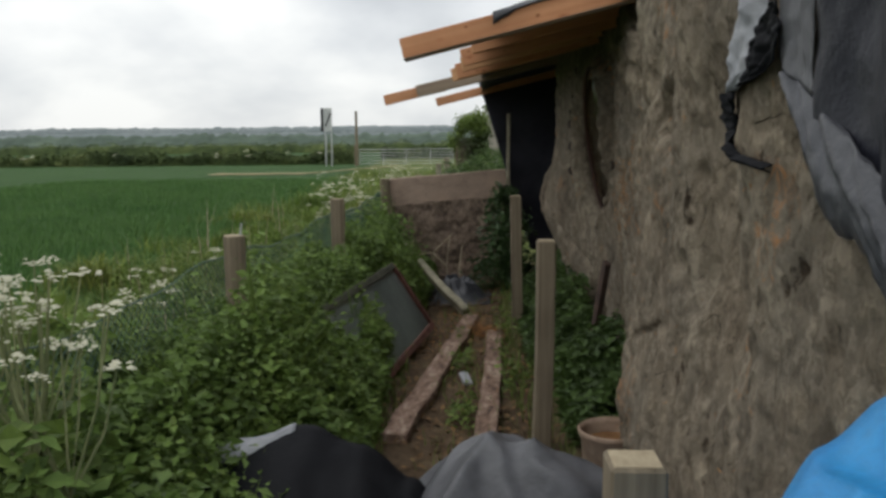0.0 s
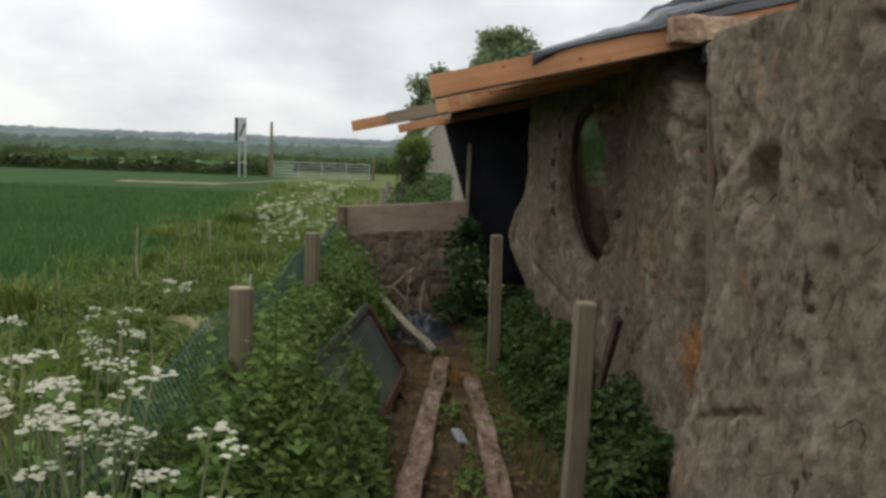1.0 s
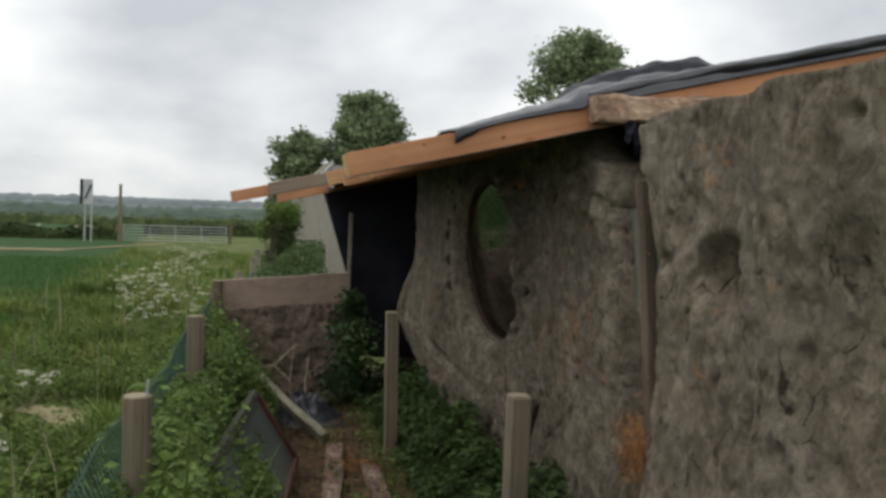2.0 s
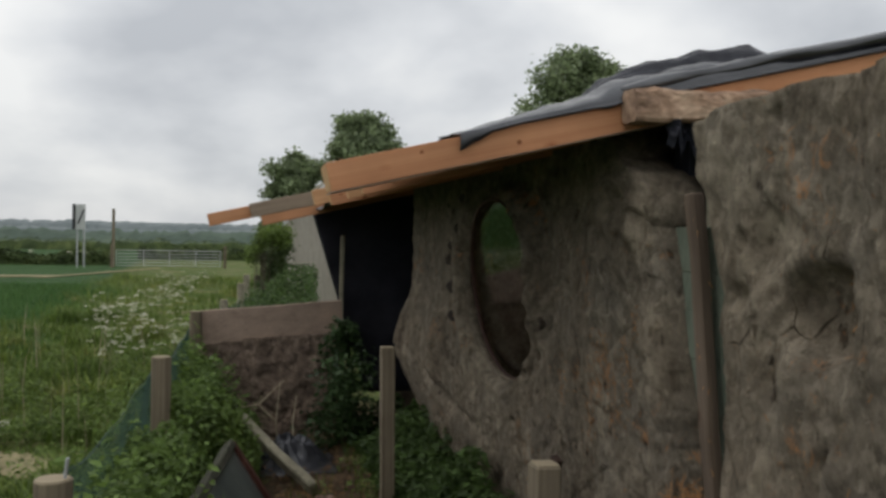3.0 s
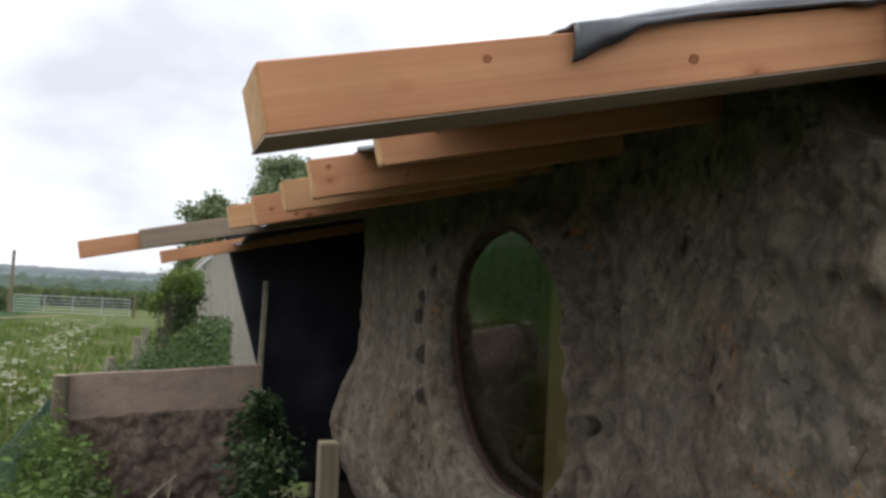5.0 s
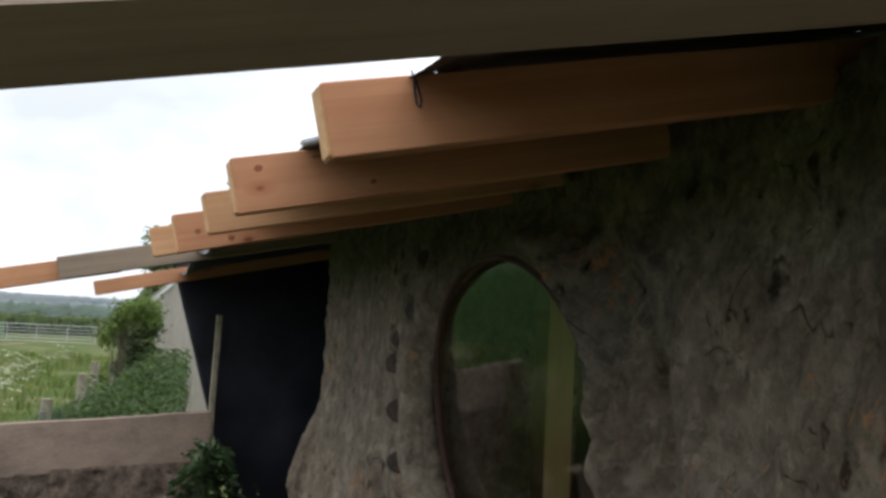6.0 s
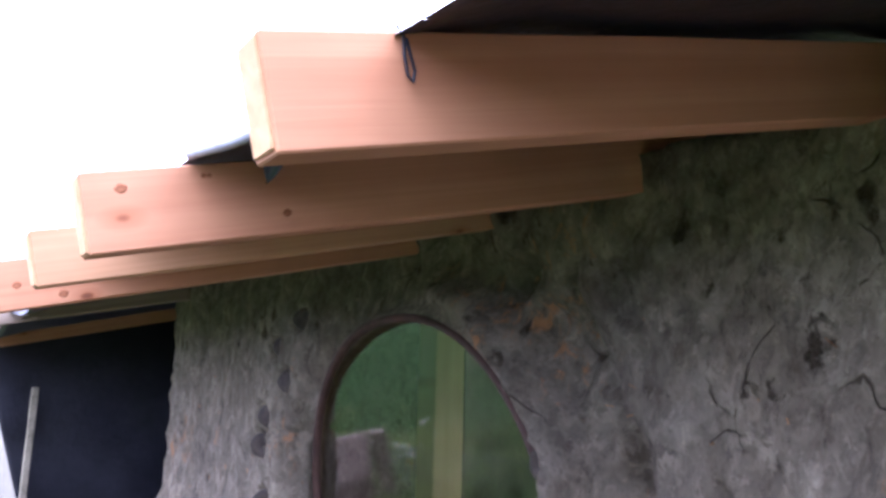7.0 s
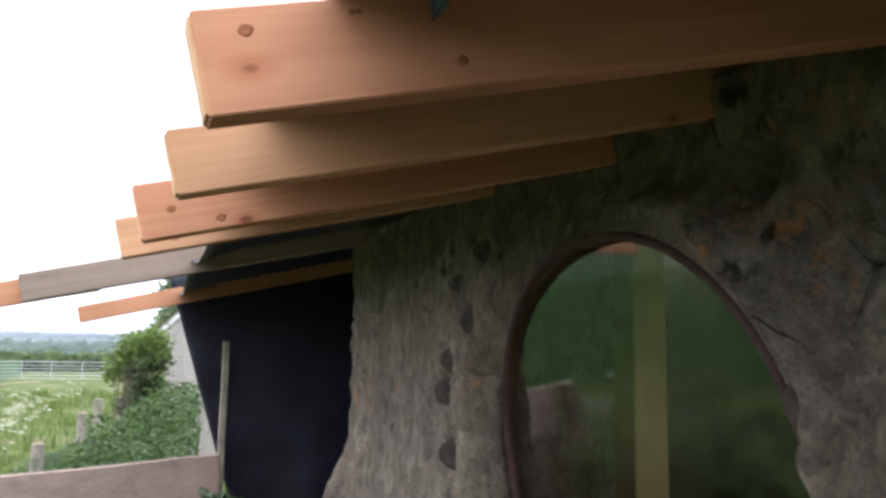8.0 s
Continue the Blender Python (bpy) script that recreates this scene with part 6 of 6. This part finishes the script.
def left_band(rng, n):
    """Nettles and cleavers between the fence and the path: tallest along the wire."""
    y = rng.uniform(1.6, 8.7, n)
    t = rng.random(n) ** 0.8
    fence = -0.885 + 0.032 * (y - 3.9)
    x = fence - 0.05 + t * np.where(y < 4.3, 0.62, np.where(y < 4.9, 0.58, np.where(y < 5.45, 0.53, np.where(y < 6.6, 0.41, 0.54))))
    lump = np.array([0.72 + 0.5 * noise.noise(Vector((a * 2.2, b * 1.6, 3))) + 0.35 * noise.noise(Vector((a * 5, b * 5, 8))) for a, b in zip(x, y)])
    spray = np.where(rng.random(n) < 0.12, rng.uniform(1.0, 1.28, n), 1.0)
    top = (1.00 - 0.66 * t) * (0.05 + 1.05 * lump) * np.where(y < 3.4, 0.84, 1.0) * spray
    z = top * rng.random(n) ** 0.45
    return np.stack([x, y, z], 1)


def fence_band(rng, n):
    """Tall cleavers and nettles grown up through the wire on both its sides, hiding all but the post tops."""
    y = rng.uniform(2.3, 8.8, n)
    fence = -0.885 + 0.032 * (y - 3.9)
    x = fence + rng.normal(0.02, 0.10, n)
    lump = np.array([0.80 + 0.30 * noise.noise(Vector((b * 1.7, 3, 33))) + 0.22 * noise.noise(Vector((a * 6, b * 5, 38))) for a, b in zip(x, y)])
    return np.stack([x, y, np.clip(0.92 * lump, 0.1, 1.0) * rng.random(n) ** 0.38], 1)


def dock_bank(rng, n):
    """Broad-leaved docks and nettles banked up at the near end of the wire."""
    y = rng.uniform(1.75, 3.4, n)
    x = rng.uniform(-1.45, -0.42, n)
    lump = np.array([0.72 + 0.45 * noise.noise(Vector((a * 2.6, b * 2.6, 43))) + 0.2 * noise.noise(Vector((a * 7, b * 7, 48))) for a, b in zip(x, y)])
    top = np.clip(lump, 0.2, 1.1) * np.where((x > -0.98) & (y > 2.3), 0.26, np.where(x > -0.70, 0.60 + 0.8 * (-0.42 - x), 1.08))
    return np.stack([x, y, top * rng.random(n) ** 0.4], 1)


def right_band(rng, n):
    y = rng.uniform(4.15, 8.6, n)
    t = rng.random(n)
    x = 0.92 - 0.42 * t * np.where(y < 5.5, 0.75, 1.0)
    lump = np.array([0.72 + 0.5 * noise.noise(Vector((a * 2.5, b * 2.0, 13))) for a, b in zip(x, y)])
    z = np.clip((0.62 - 0.35 * t) * lump, 0.03, 1) * rng.random(n) ** 0.5
    return np.stack([x, y, z], 1)


def ivy_bush(rng, n):
    """A tall leafy clump climbing by the board's end."""
    k = rng.integers(0, 9, n)
    cx = np.array([0.30, 0.45, 0.40, 0.55, 0.20, 0.52, 0.42, 0.42, 0.47])[k]
    cy = np.array([8.40, 8.55, 8.70, 8.35, 8.25, 8.60, 8.30, 8.60, 8.75])[k]
    cz = np.array([0.25, 0.45, 0.72, 0.25, 0.15, 0.62, 0.60, 0.95, 0.90])[k]
    d = rng.normal(0, 1, (n, 3))
    d /= np.linalg.norm(d, axis=1)[:, None]
    r = (0.06 + 0.17 * rng.random(n)) * np.where(cz > 0.8, 0.5, 1.05)
    return np.stack([cx + d[:, 0] * r, cy + d[:, 1] * r, np.clip(cz + d[:, 2] * r * 1.2, 0.02, 1.2)], 1)


def far_bank(rng, n):
    y = rng.uniform(9.4, 15.5, n)
    fence = -0.60 + 0.085 * (y - 8.8)
    t = rng.random(n)
    x = fence - 0.05 + t * 0.88
    lump = np.array([0.92 + 0.3 * noise.noise(Vector((a * 2, b * 1.2, 5))) for a, b in zip(x, y)])
    top = (0.84 + 0.50 * t) * lump * np.where(y > 11.5, 1.15, 1.0)
    return np.stack([x, y, np.minimum(top, 1.36) * rng.random(n) ** 0.45], 1)


RNG = np.random.default_rng(7)
build_undergrowth("nettles", 46000, RNG, left_band, 0.050, M_DOCK, "dense dark green nettles and cleavers along the wire fence", 1500)
build_undergrowth("cleavers", 30000, RNG, left_band, 0.036, M_LEAFY, "light green cleavers and dock among the nettles", 300)
build_undergrowth("fence_weeds", 26000, RNG, fence_band, 0.042, M_DOCK, "cleavers and nettles grown up through the wire", 700)
build_undergrowth("dock_bank", 19000, RNG, dock_bank, 0.062, M_DOCK, "dark nettles and docks at the fence's near end", 300)
build_undergrowth("dock_leaves", 5000, RNG, dock_bank, 0.085, M_LEAFY, "broad pale dock leaves among the nettles", 60)
build_undergrowth("weeds", 18000, RNG, right_band, 0.058, M_NETTLE, "dark weeds growing along the foot of the cob wall", 500)
build_undergrowth("ivy", 2300, RNG, ivy_bush, 0.062, M_IVY, "dark glossy ivy climbing beside the board", 60)


def build_wisps():
    """Thin cleaver and grass stems standing loose over the nettles and along both edges of the path."""
    rng = np.random.default_rng(77)
    q = left_band(rng, 5200)
    h = q[:, 2] * rng.uniform(0.9, 1.25, len(q))
    q[:, 2] = 0
    edge = np.concatenate([scatter(900, rng, -0.45, -0.25, 3.4, 7.4), scatter(900, rng, 0.36, 0.60, 3.4, 8.2), scatter(260, rng, -0.1, 0.3, 3.6, 7.5)], 0)
    e = np.concatenate([edge, np.zeros((len(edge), 1))], 1)
    v, f = blades(np.concatenate([q, e], 0), np.concatenate([h, rng.uniform(0.05, 0.22, len(e))]), rng, 0.0032, 0.55)
    raw("wisps", v, f, M_LEAFY, "loose thin cleaver stems and grass wisps", "plants", "stuff")
    n = 3200
    s = scatter(n, rng, -0.42, 0.55, 3.2, 8.3)
    v, f = leaf_cloud(np.concatenate([s, np.full((n, 1), 0.075)], 1) + rng.normal(0, 0.008, (n, 3)), rng.uniform(0.012, 0.05, n), rng, up=0.85, aspect=0.6, droop=0.0)
    raw("leaf_litter", v, f, M_LITTER, "brown dead leaves and bark chips littering the soil", "litter", "stuff")
    n = 2600
    s = np.concatenate([scatter(n // 2, rng, 0.02, 0.14, 4.2, 7.0), scatter(n - n // 2, rng, 0.30, 0.50, 4.0, 7.8)], 0)
    keep = np.array([noise.noise(Vector((a * 5, k * 2.2, 60))) > 0.05 for a, k in s])
    s = s[keep]
    v, f = leaf_cloud(np.concatenate([s, rng.uniform(0.05, 0.16, (len(s), 1))], 1), rng.uniform(0.02, 0.05, len(s)), rng, up=0.6)
    raw("seedlings", v, f, M_LEAFY, "small green weeds sprouting beside the planks", "plants", "stuff")


def verge_lumps(rng, n):
    """Low leafy clumps in the verge on the field side of the wire."""
    y = rng.uniform(1.8, 14.0, n)
    x = -0.95 + 0.035 * (y - 3.9) - 2.3 * rng.random(n) ** 1.3
    lump = np.array([noise.noise(Vector((a * 1.6, b * 1.2, 23))) + 0.5 * noise.noise(Vector((a * 4, b * 3, 28))) for a, b in zip(x, y)])
    bare = np.where((np.hypot(x + 1.83, (y - 8.3) * 0.7) < 0.48) | (np.hypot(x + 1.45, (y - 8.0) * 0.7) < 0.32), 0.08, 1.0)
    return np.stack([x, y, np.clip(0.15 + 0.42 * lump, 0.015, 0.55) * bare * rng.random(n) ** 0.5], 1)


build_wisps()
build_undergrowth("verge_weeds", 60000, RNG, verge_lumps, 0.048, M_LEAFY, "low leafy weeds and docks in the verge", 400)
build_undergrowth("brambles", 14000, RNG, far_bank, 0.055, M_NETTLE, "leafy brambles along the far fence", 300)


def build_grass():
    rng = np.random.default_rng(12)
    def crop_edge(y):
        return -2.9 - 0.062 * y
    # verge: rough grass, denser near by
    p = np.concatenate([scatter(26000, rng, -4.2, -1.0, 2.0, 9.0), scatter(26000, rng, -5.0, -0.7, 9.0, 20.0), scatter(16000, rng, -7.5, 0.5, 20, 42)], 0)
    p = p[p[:, 0] < -1.02 + 0.075 * (p[:, 1] - 3.9)]
    p = p[p[:, 0] > crop_edge(p[:, 1]) - 0.3 + 0.4 * rng.normal(0, 1, len(p))]
    tuft = np.array([noise.noise(Vector((a * 1.1, b * 0.9, 2))) + 0.6 * noise.noise(Vector((a * 3.1, b * 2.7, 5))) for a, b in p])
    keep = (rng.random(len(p)) < 0.62 + 0.6 * tuft) & (np.hypot(p[:, 0] + 1.83, (p[:, 1] - 8.3) * 0.7) > 0.48) & (np.hypot(p[:, 0] + 1.45, (p[:, 1] - 8.0) * 0.7) > 0.32)
    p, tuft = p[keep], tuft[keep]
    h = np.clip(0.17 + 0.36 * tuft + rng.normal(0, 0.03, len(p)), 0.03, 0.50)
    v, f = blades(np.concatenate([p, np.zeros((len(p), 1))], 1), h, rng, 0.0095, 0.95)
    raw("grass", v, f, M_GRASS, "rough tufted verge grass with paler seed stalks", "grass", "stuff")
    c = np.concatenate([scatter(34000, rng, -9.5, -3.0, 5.0, 16.0), scatter(42000, rng, -16, -3.6, 16, 34)], 0)
    c = c[c[:, 0] < crop_edge(c[:, 1]) + 0.5 * rng.normal(0, 1, len(c)) + 0.5 * np.sin(c[:, 1] * 0.9)]
    h = 0.17 + 0.05 * rng.random(len(c))
    v, f = blades(np.concatenate([c, np.zeros((len(c), 1))], 1), h, rng, 0.007, 0.5)
    raw("wheat", v, f, M_CROP, "even young green wheat in the field", "crop", "stuff")
    s = scatter(110, rng, -3.6, -1.0, 3.0, 16.0)
    s = s[s[:, 0] > crop_edge(s[:, 1]) + 0.2]
    v, f = blades(np.concatenate([s, np.zeros((len(s), 1))], 1), rng.uniform(0.4, 0.85, len(s)), rng, 0.0022, 0.35)
    raw("seed_grass", v, f, M_DRYSTEM, "pale dry seed-headed grass stalks", "grass", "stuff")


build_grass()


def umbel_points(rng, centre, radius, count):
    a = rng.uniform(0, math.tau, count)
    q = np.sqrt(rng.random(count)) * radius
    return np.stack([centre[0] + q * np.cos(a), centre[1] + q * np.sin(a), centre[2] - 0.35 * q ** 2 / radius + rng.normal(0, 0.004, count)], 1)


def parsley_geometry(rng, x, y, height, heads):
    """Stem polylines and the white flower heads of one cow parsley."""
    stems, flowers = [], []
    lean = rng.normal(0, 0.08, 2)
    fork = np.array([x + lean[0] * 0.5, y + lean[1] * 0.5, height * 0.62])
    stems.append([(x, y, 0), (x + lean[0] * 0.2, y + lean[1] * 0.2, height * 0.33), tuple(fork)])
    for k in range(heads):
        a = k * 2.4 + rng.uniform(-0.4, 0.4)
        r = rng.uniform(0.04, 0.17)
        tip = fork + np.array([r * math.cos(a), r * math.sin(a), height * rng.uniform(0.22, 0.40)])
        mid = fork * 0.5 + tip * 0.5 + np.array([0.02 * math.cos(a), 0.02 * math.sin(a), -0.01])
        stems.append([tuple(fork), tuple(mid), tuple(tip)])
        flowers.append(tip)
    return stems, flowers


def umbel_mesh(rng, tip, radius):
    """A flat-topped head: a dozen small domes, each a fan of tiny petals."""
    verts, faces = [], []
    for c in umbel_points(rng, tip, radius, 15):
        k = len(verts)
        r = radius * rng.uniform(0.16, 0.27)
        verts.append((c[0], c[1], c[2] + r * 0.5))
        n = 7
        for i in range(n):
            a = i * math.tau / n + rng.uniform(-0.2, 0.2)
            q = r * rng.uniform(0.7, 1.15)
            verts.append((c[0] + q * math.cos(a), c[1] + q * math.sin(a), c[2] + rng.normal(0, r * 0.15)))
        faces += [(k, k + 1 + i, k + 1 + (i + 1) % n) for i in range(n)]
    return verts, faces


def build_parsley():
    rng = np.random.default_rng(31)
    spots = [(-1.02, 2.25, 1.22), (-0.92, 2.15, 1.18), (-1.18, 2.40, 1.20), (-0.80, 2.12, 1.16), (-0.72, 2.05, 1.13), (-1.30, 2.15, 1.12), (-0.95, 1.98, 1.20),
             (-1.10, 2.02, 1.12), (-1.42, 2.75, 1.06), (-0.88, 2.35, 1.10), (-1.72, 5.2, 0.72), (-1.85, 6.7, 0.70), (-1.6, 4.75, 0.72), (-1.55, 9.6, 0.75)]
    for x, y, h in spots:
        stems, flowers = parsley_geometry(rng, x, y, h, int(rng.integers(6, 10)))
        p = thing("cow_parsley", (x, y, 0), "tall cow parsley with lacy white flower heads by the fence", "wildflower", "cow parsley by the fence")
        bm = bmesh.new()
        for s in stems:
            tube_bm(s, 0.0036, 5, 0.6, bm)
        part("stem", bm, M_STEM, p)
        for tip in flowers:
            v, f = umbel_mesh(rng, tip, rng.uniform(0.022, 0.044))
            raw("flower_head", v, f, M_UMBEL, parent=p)
    verts, faces = [], []
    clumps = [scatter(int(rng.integers(3, 8)), rng, cx - 0.25, cx + 0.25, cy - 0.5, cy + 0.5) for cx, cy in np.concatenate([scatter(3, rng, -1.55, -1.25, 8.8, 10.8), scatter(7, rng, -2.2, -1.8, 12, 18), scatter(6, rng, -3.0, -2.5, 19, 28)], 0)]
    far = np.concatenate(clumps + [scatter(16, rng, -45, -9, 60.4, 60.8)], 0)
    for x, y in far:
        x += 0.07 * (y - 9) if y < 30 else 0
        h = rng.uniform(0.6, 1.1)
        _, flowers = parsley_geometry(rng, x, y, h, int(rng.integers(3, 6)))
        big = 1.0 if y < 30 else 4.0
        for tip in flowers:
            v, f = umbel_mesh(rng, tip, rng.uniform(0.02, 0.045) * big)
            faces += [tuple(i + len(verts) for i in q) for q in f]
            verts += v
    raw("cow_parsley_drift", verts, faces, M_UMBEL, "drift of white cow parsley flowers along the verge", "wildflower", "stuff")


build_parsley()


def build_dry_stems():
    d = thing("dead_stems", (-0.15, 8.2, 0), "pale dead branching stems before the compost bank", "dead plant")
    lines = [[(-0.10, 8.25, 0.02), (-0.12, 8.25, 0.30), (-0.09, 8.3, 0.58)], [(-0.12, 8.25, 0.30), (-0.25, 8.3, 0.42), (-0.42, 8.3, 0.40)], [(-0.25, 8.3, 0.42), (-0.15, 8.3, 0.52), (-0.06, 8.3, 0.60)],
             [(-0.42, 8.3, 0.40), (-0.40, 8.25, 0.25), (-0.36, 8.2, 0.02)], [(0.02, 8.1, 0.02), (0.0, 8.15, 0.3), (0.03, 8.2, 0.5)]]
    for ln in lines:
        part("stem", tube_bm(ln, 0.008, 5, 0.6), M_DRYSTEM, d)


build_dry_stems()


def build_straw():
    """Loose straw: a frayed patch at the wall's edge, odd ends all over the cob, litter on the soil."""
    rng = np.random.default_rng(9)
    pts, dirs, lens = [], [], []
    for _ in range(800):
        y, z = rng.normal(3.90, 0.06), rng.normal(0.84, 0.055)
        pts.append((0.915 + rng.uniform(-0.04, 0.04), y, z)); dirs.append(rng.normal(0, 1, 3) * (0.5, 1, 0.8)); lens.append(rng.uniform(0.02, 0.06))
    tufts = ((4.30, 1.21), (4.47, 1.19), (4.52, 1.30), (4.22, 1.42), (4.60, 1.02), (4.42, 1.08), (4.34, 1.30), (4.75, 1.17), (5.02, 1.10), (6.55, 1.10), (7.02, 1.12), (6.72, 1.22))
    for k in range(900):
        cy, cz = tufts[k % len(tufts)]
        y, z = rng.normal(cy, 0.030), rng.normal(cz, 0.040)
        d = cob_relief(0.92, y, z) + extra_2(y, 0.92, y, z)
        pts.append((lerp_table(y, X2) - d + rng.uniform(-0.006, 0.006), y, z)); dirs.append(rng.normal(0, 1, 3) * (0.3, 0.6, 1)); lens.append(rng.uniform(0.006, 0.020))
    for _ in range(420):
        y = rng.uniform(2.0, 7.5)
        x = lerp_table(y, X1) if y < 3.9 else lerp_table(y, X2)
        z = rng.uniform(0.2, 1.9)
        if 3.84 < y < 4.3:
            continue
        if y > 5.3 and win_e(y, z) < 1.15:
            continue
        d = cob_relief(x, y, z) + (extra_1(y, x, y, z) if y < 3.9 else extra_2(y, x, y, z))
        pts.append((x - d - 0.002, y, z)); dirs.append(rng.normal(0, 1, 3) * (0.3, 0.7, 1)); lens.append(rng.uniform(0.006, 0.02))
    for _ in range(500):
        pts.append((rng.uniform(-0.35, 0.45), rng.uniform(3.6, 7.4), 0.035)); dirs.append(rng.normal(0, 1, 3) * (1, 1, 0.12)); lens.append(rng.uniform(0.03, 0.11))
    for _ in range(160):
        pts.append((rng.normal(0.22, 0.05), rng.normal(6.42, 0.05), rng.uniform(0.03, 0.12))); dirs.append(rng.normal(0, 1, 3) * (1, 1, 0.4)); lens.append(rng.uniform(0.04, 0.1))
    verts, faces = [], []
    for p, d, ln in zip(pts, dirs, lens):
        d = Vector(d).normalized()
        u = d.orthogonal().normalized() * (0.0009 if p[2] > 0.15 else 0.0016)
        w = d.cross(u)
        a, b = Vector(p), Vector(p) + d * ln
        k = len(verts)
        verts += [tuple(a + u), tuple(a - u * 0.5 + w), tuple(a - u * 0.5 - w), tuple(b + u), tuple(b - u * 0.5 + w), tuple(b - u * 0.5 - w)]
        faces += [(k, k + 1, k + 4, k + 3), (k + 1, k + 2, k + 5, k + 4), (k + 2, k, k + 3, k + 5)]
    raw("straw", verts, faces, M_STRAW, "loose orange straw ends in the cob and on the soil", "straw", "stuff")


build_straw()
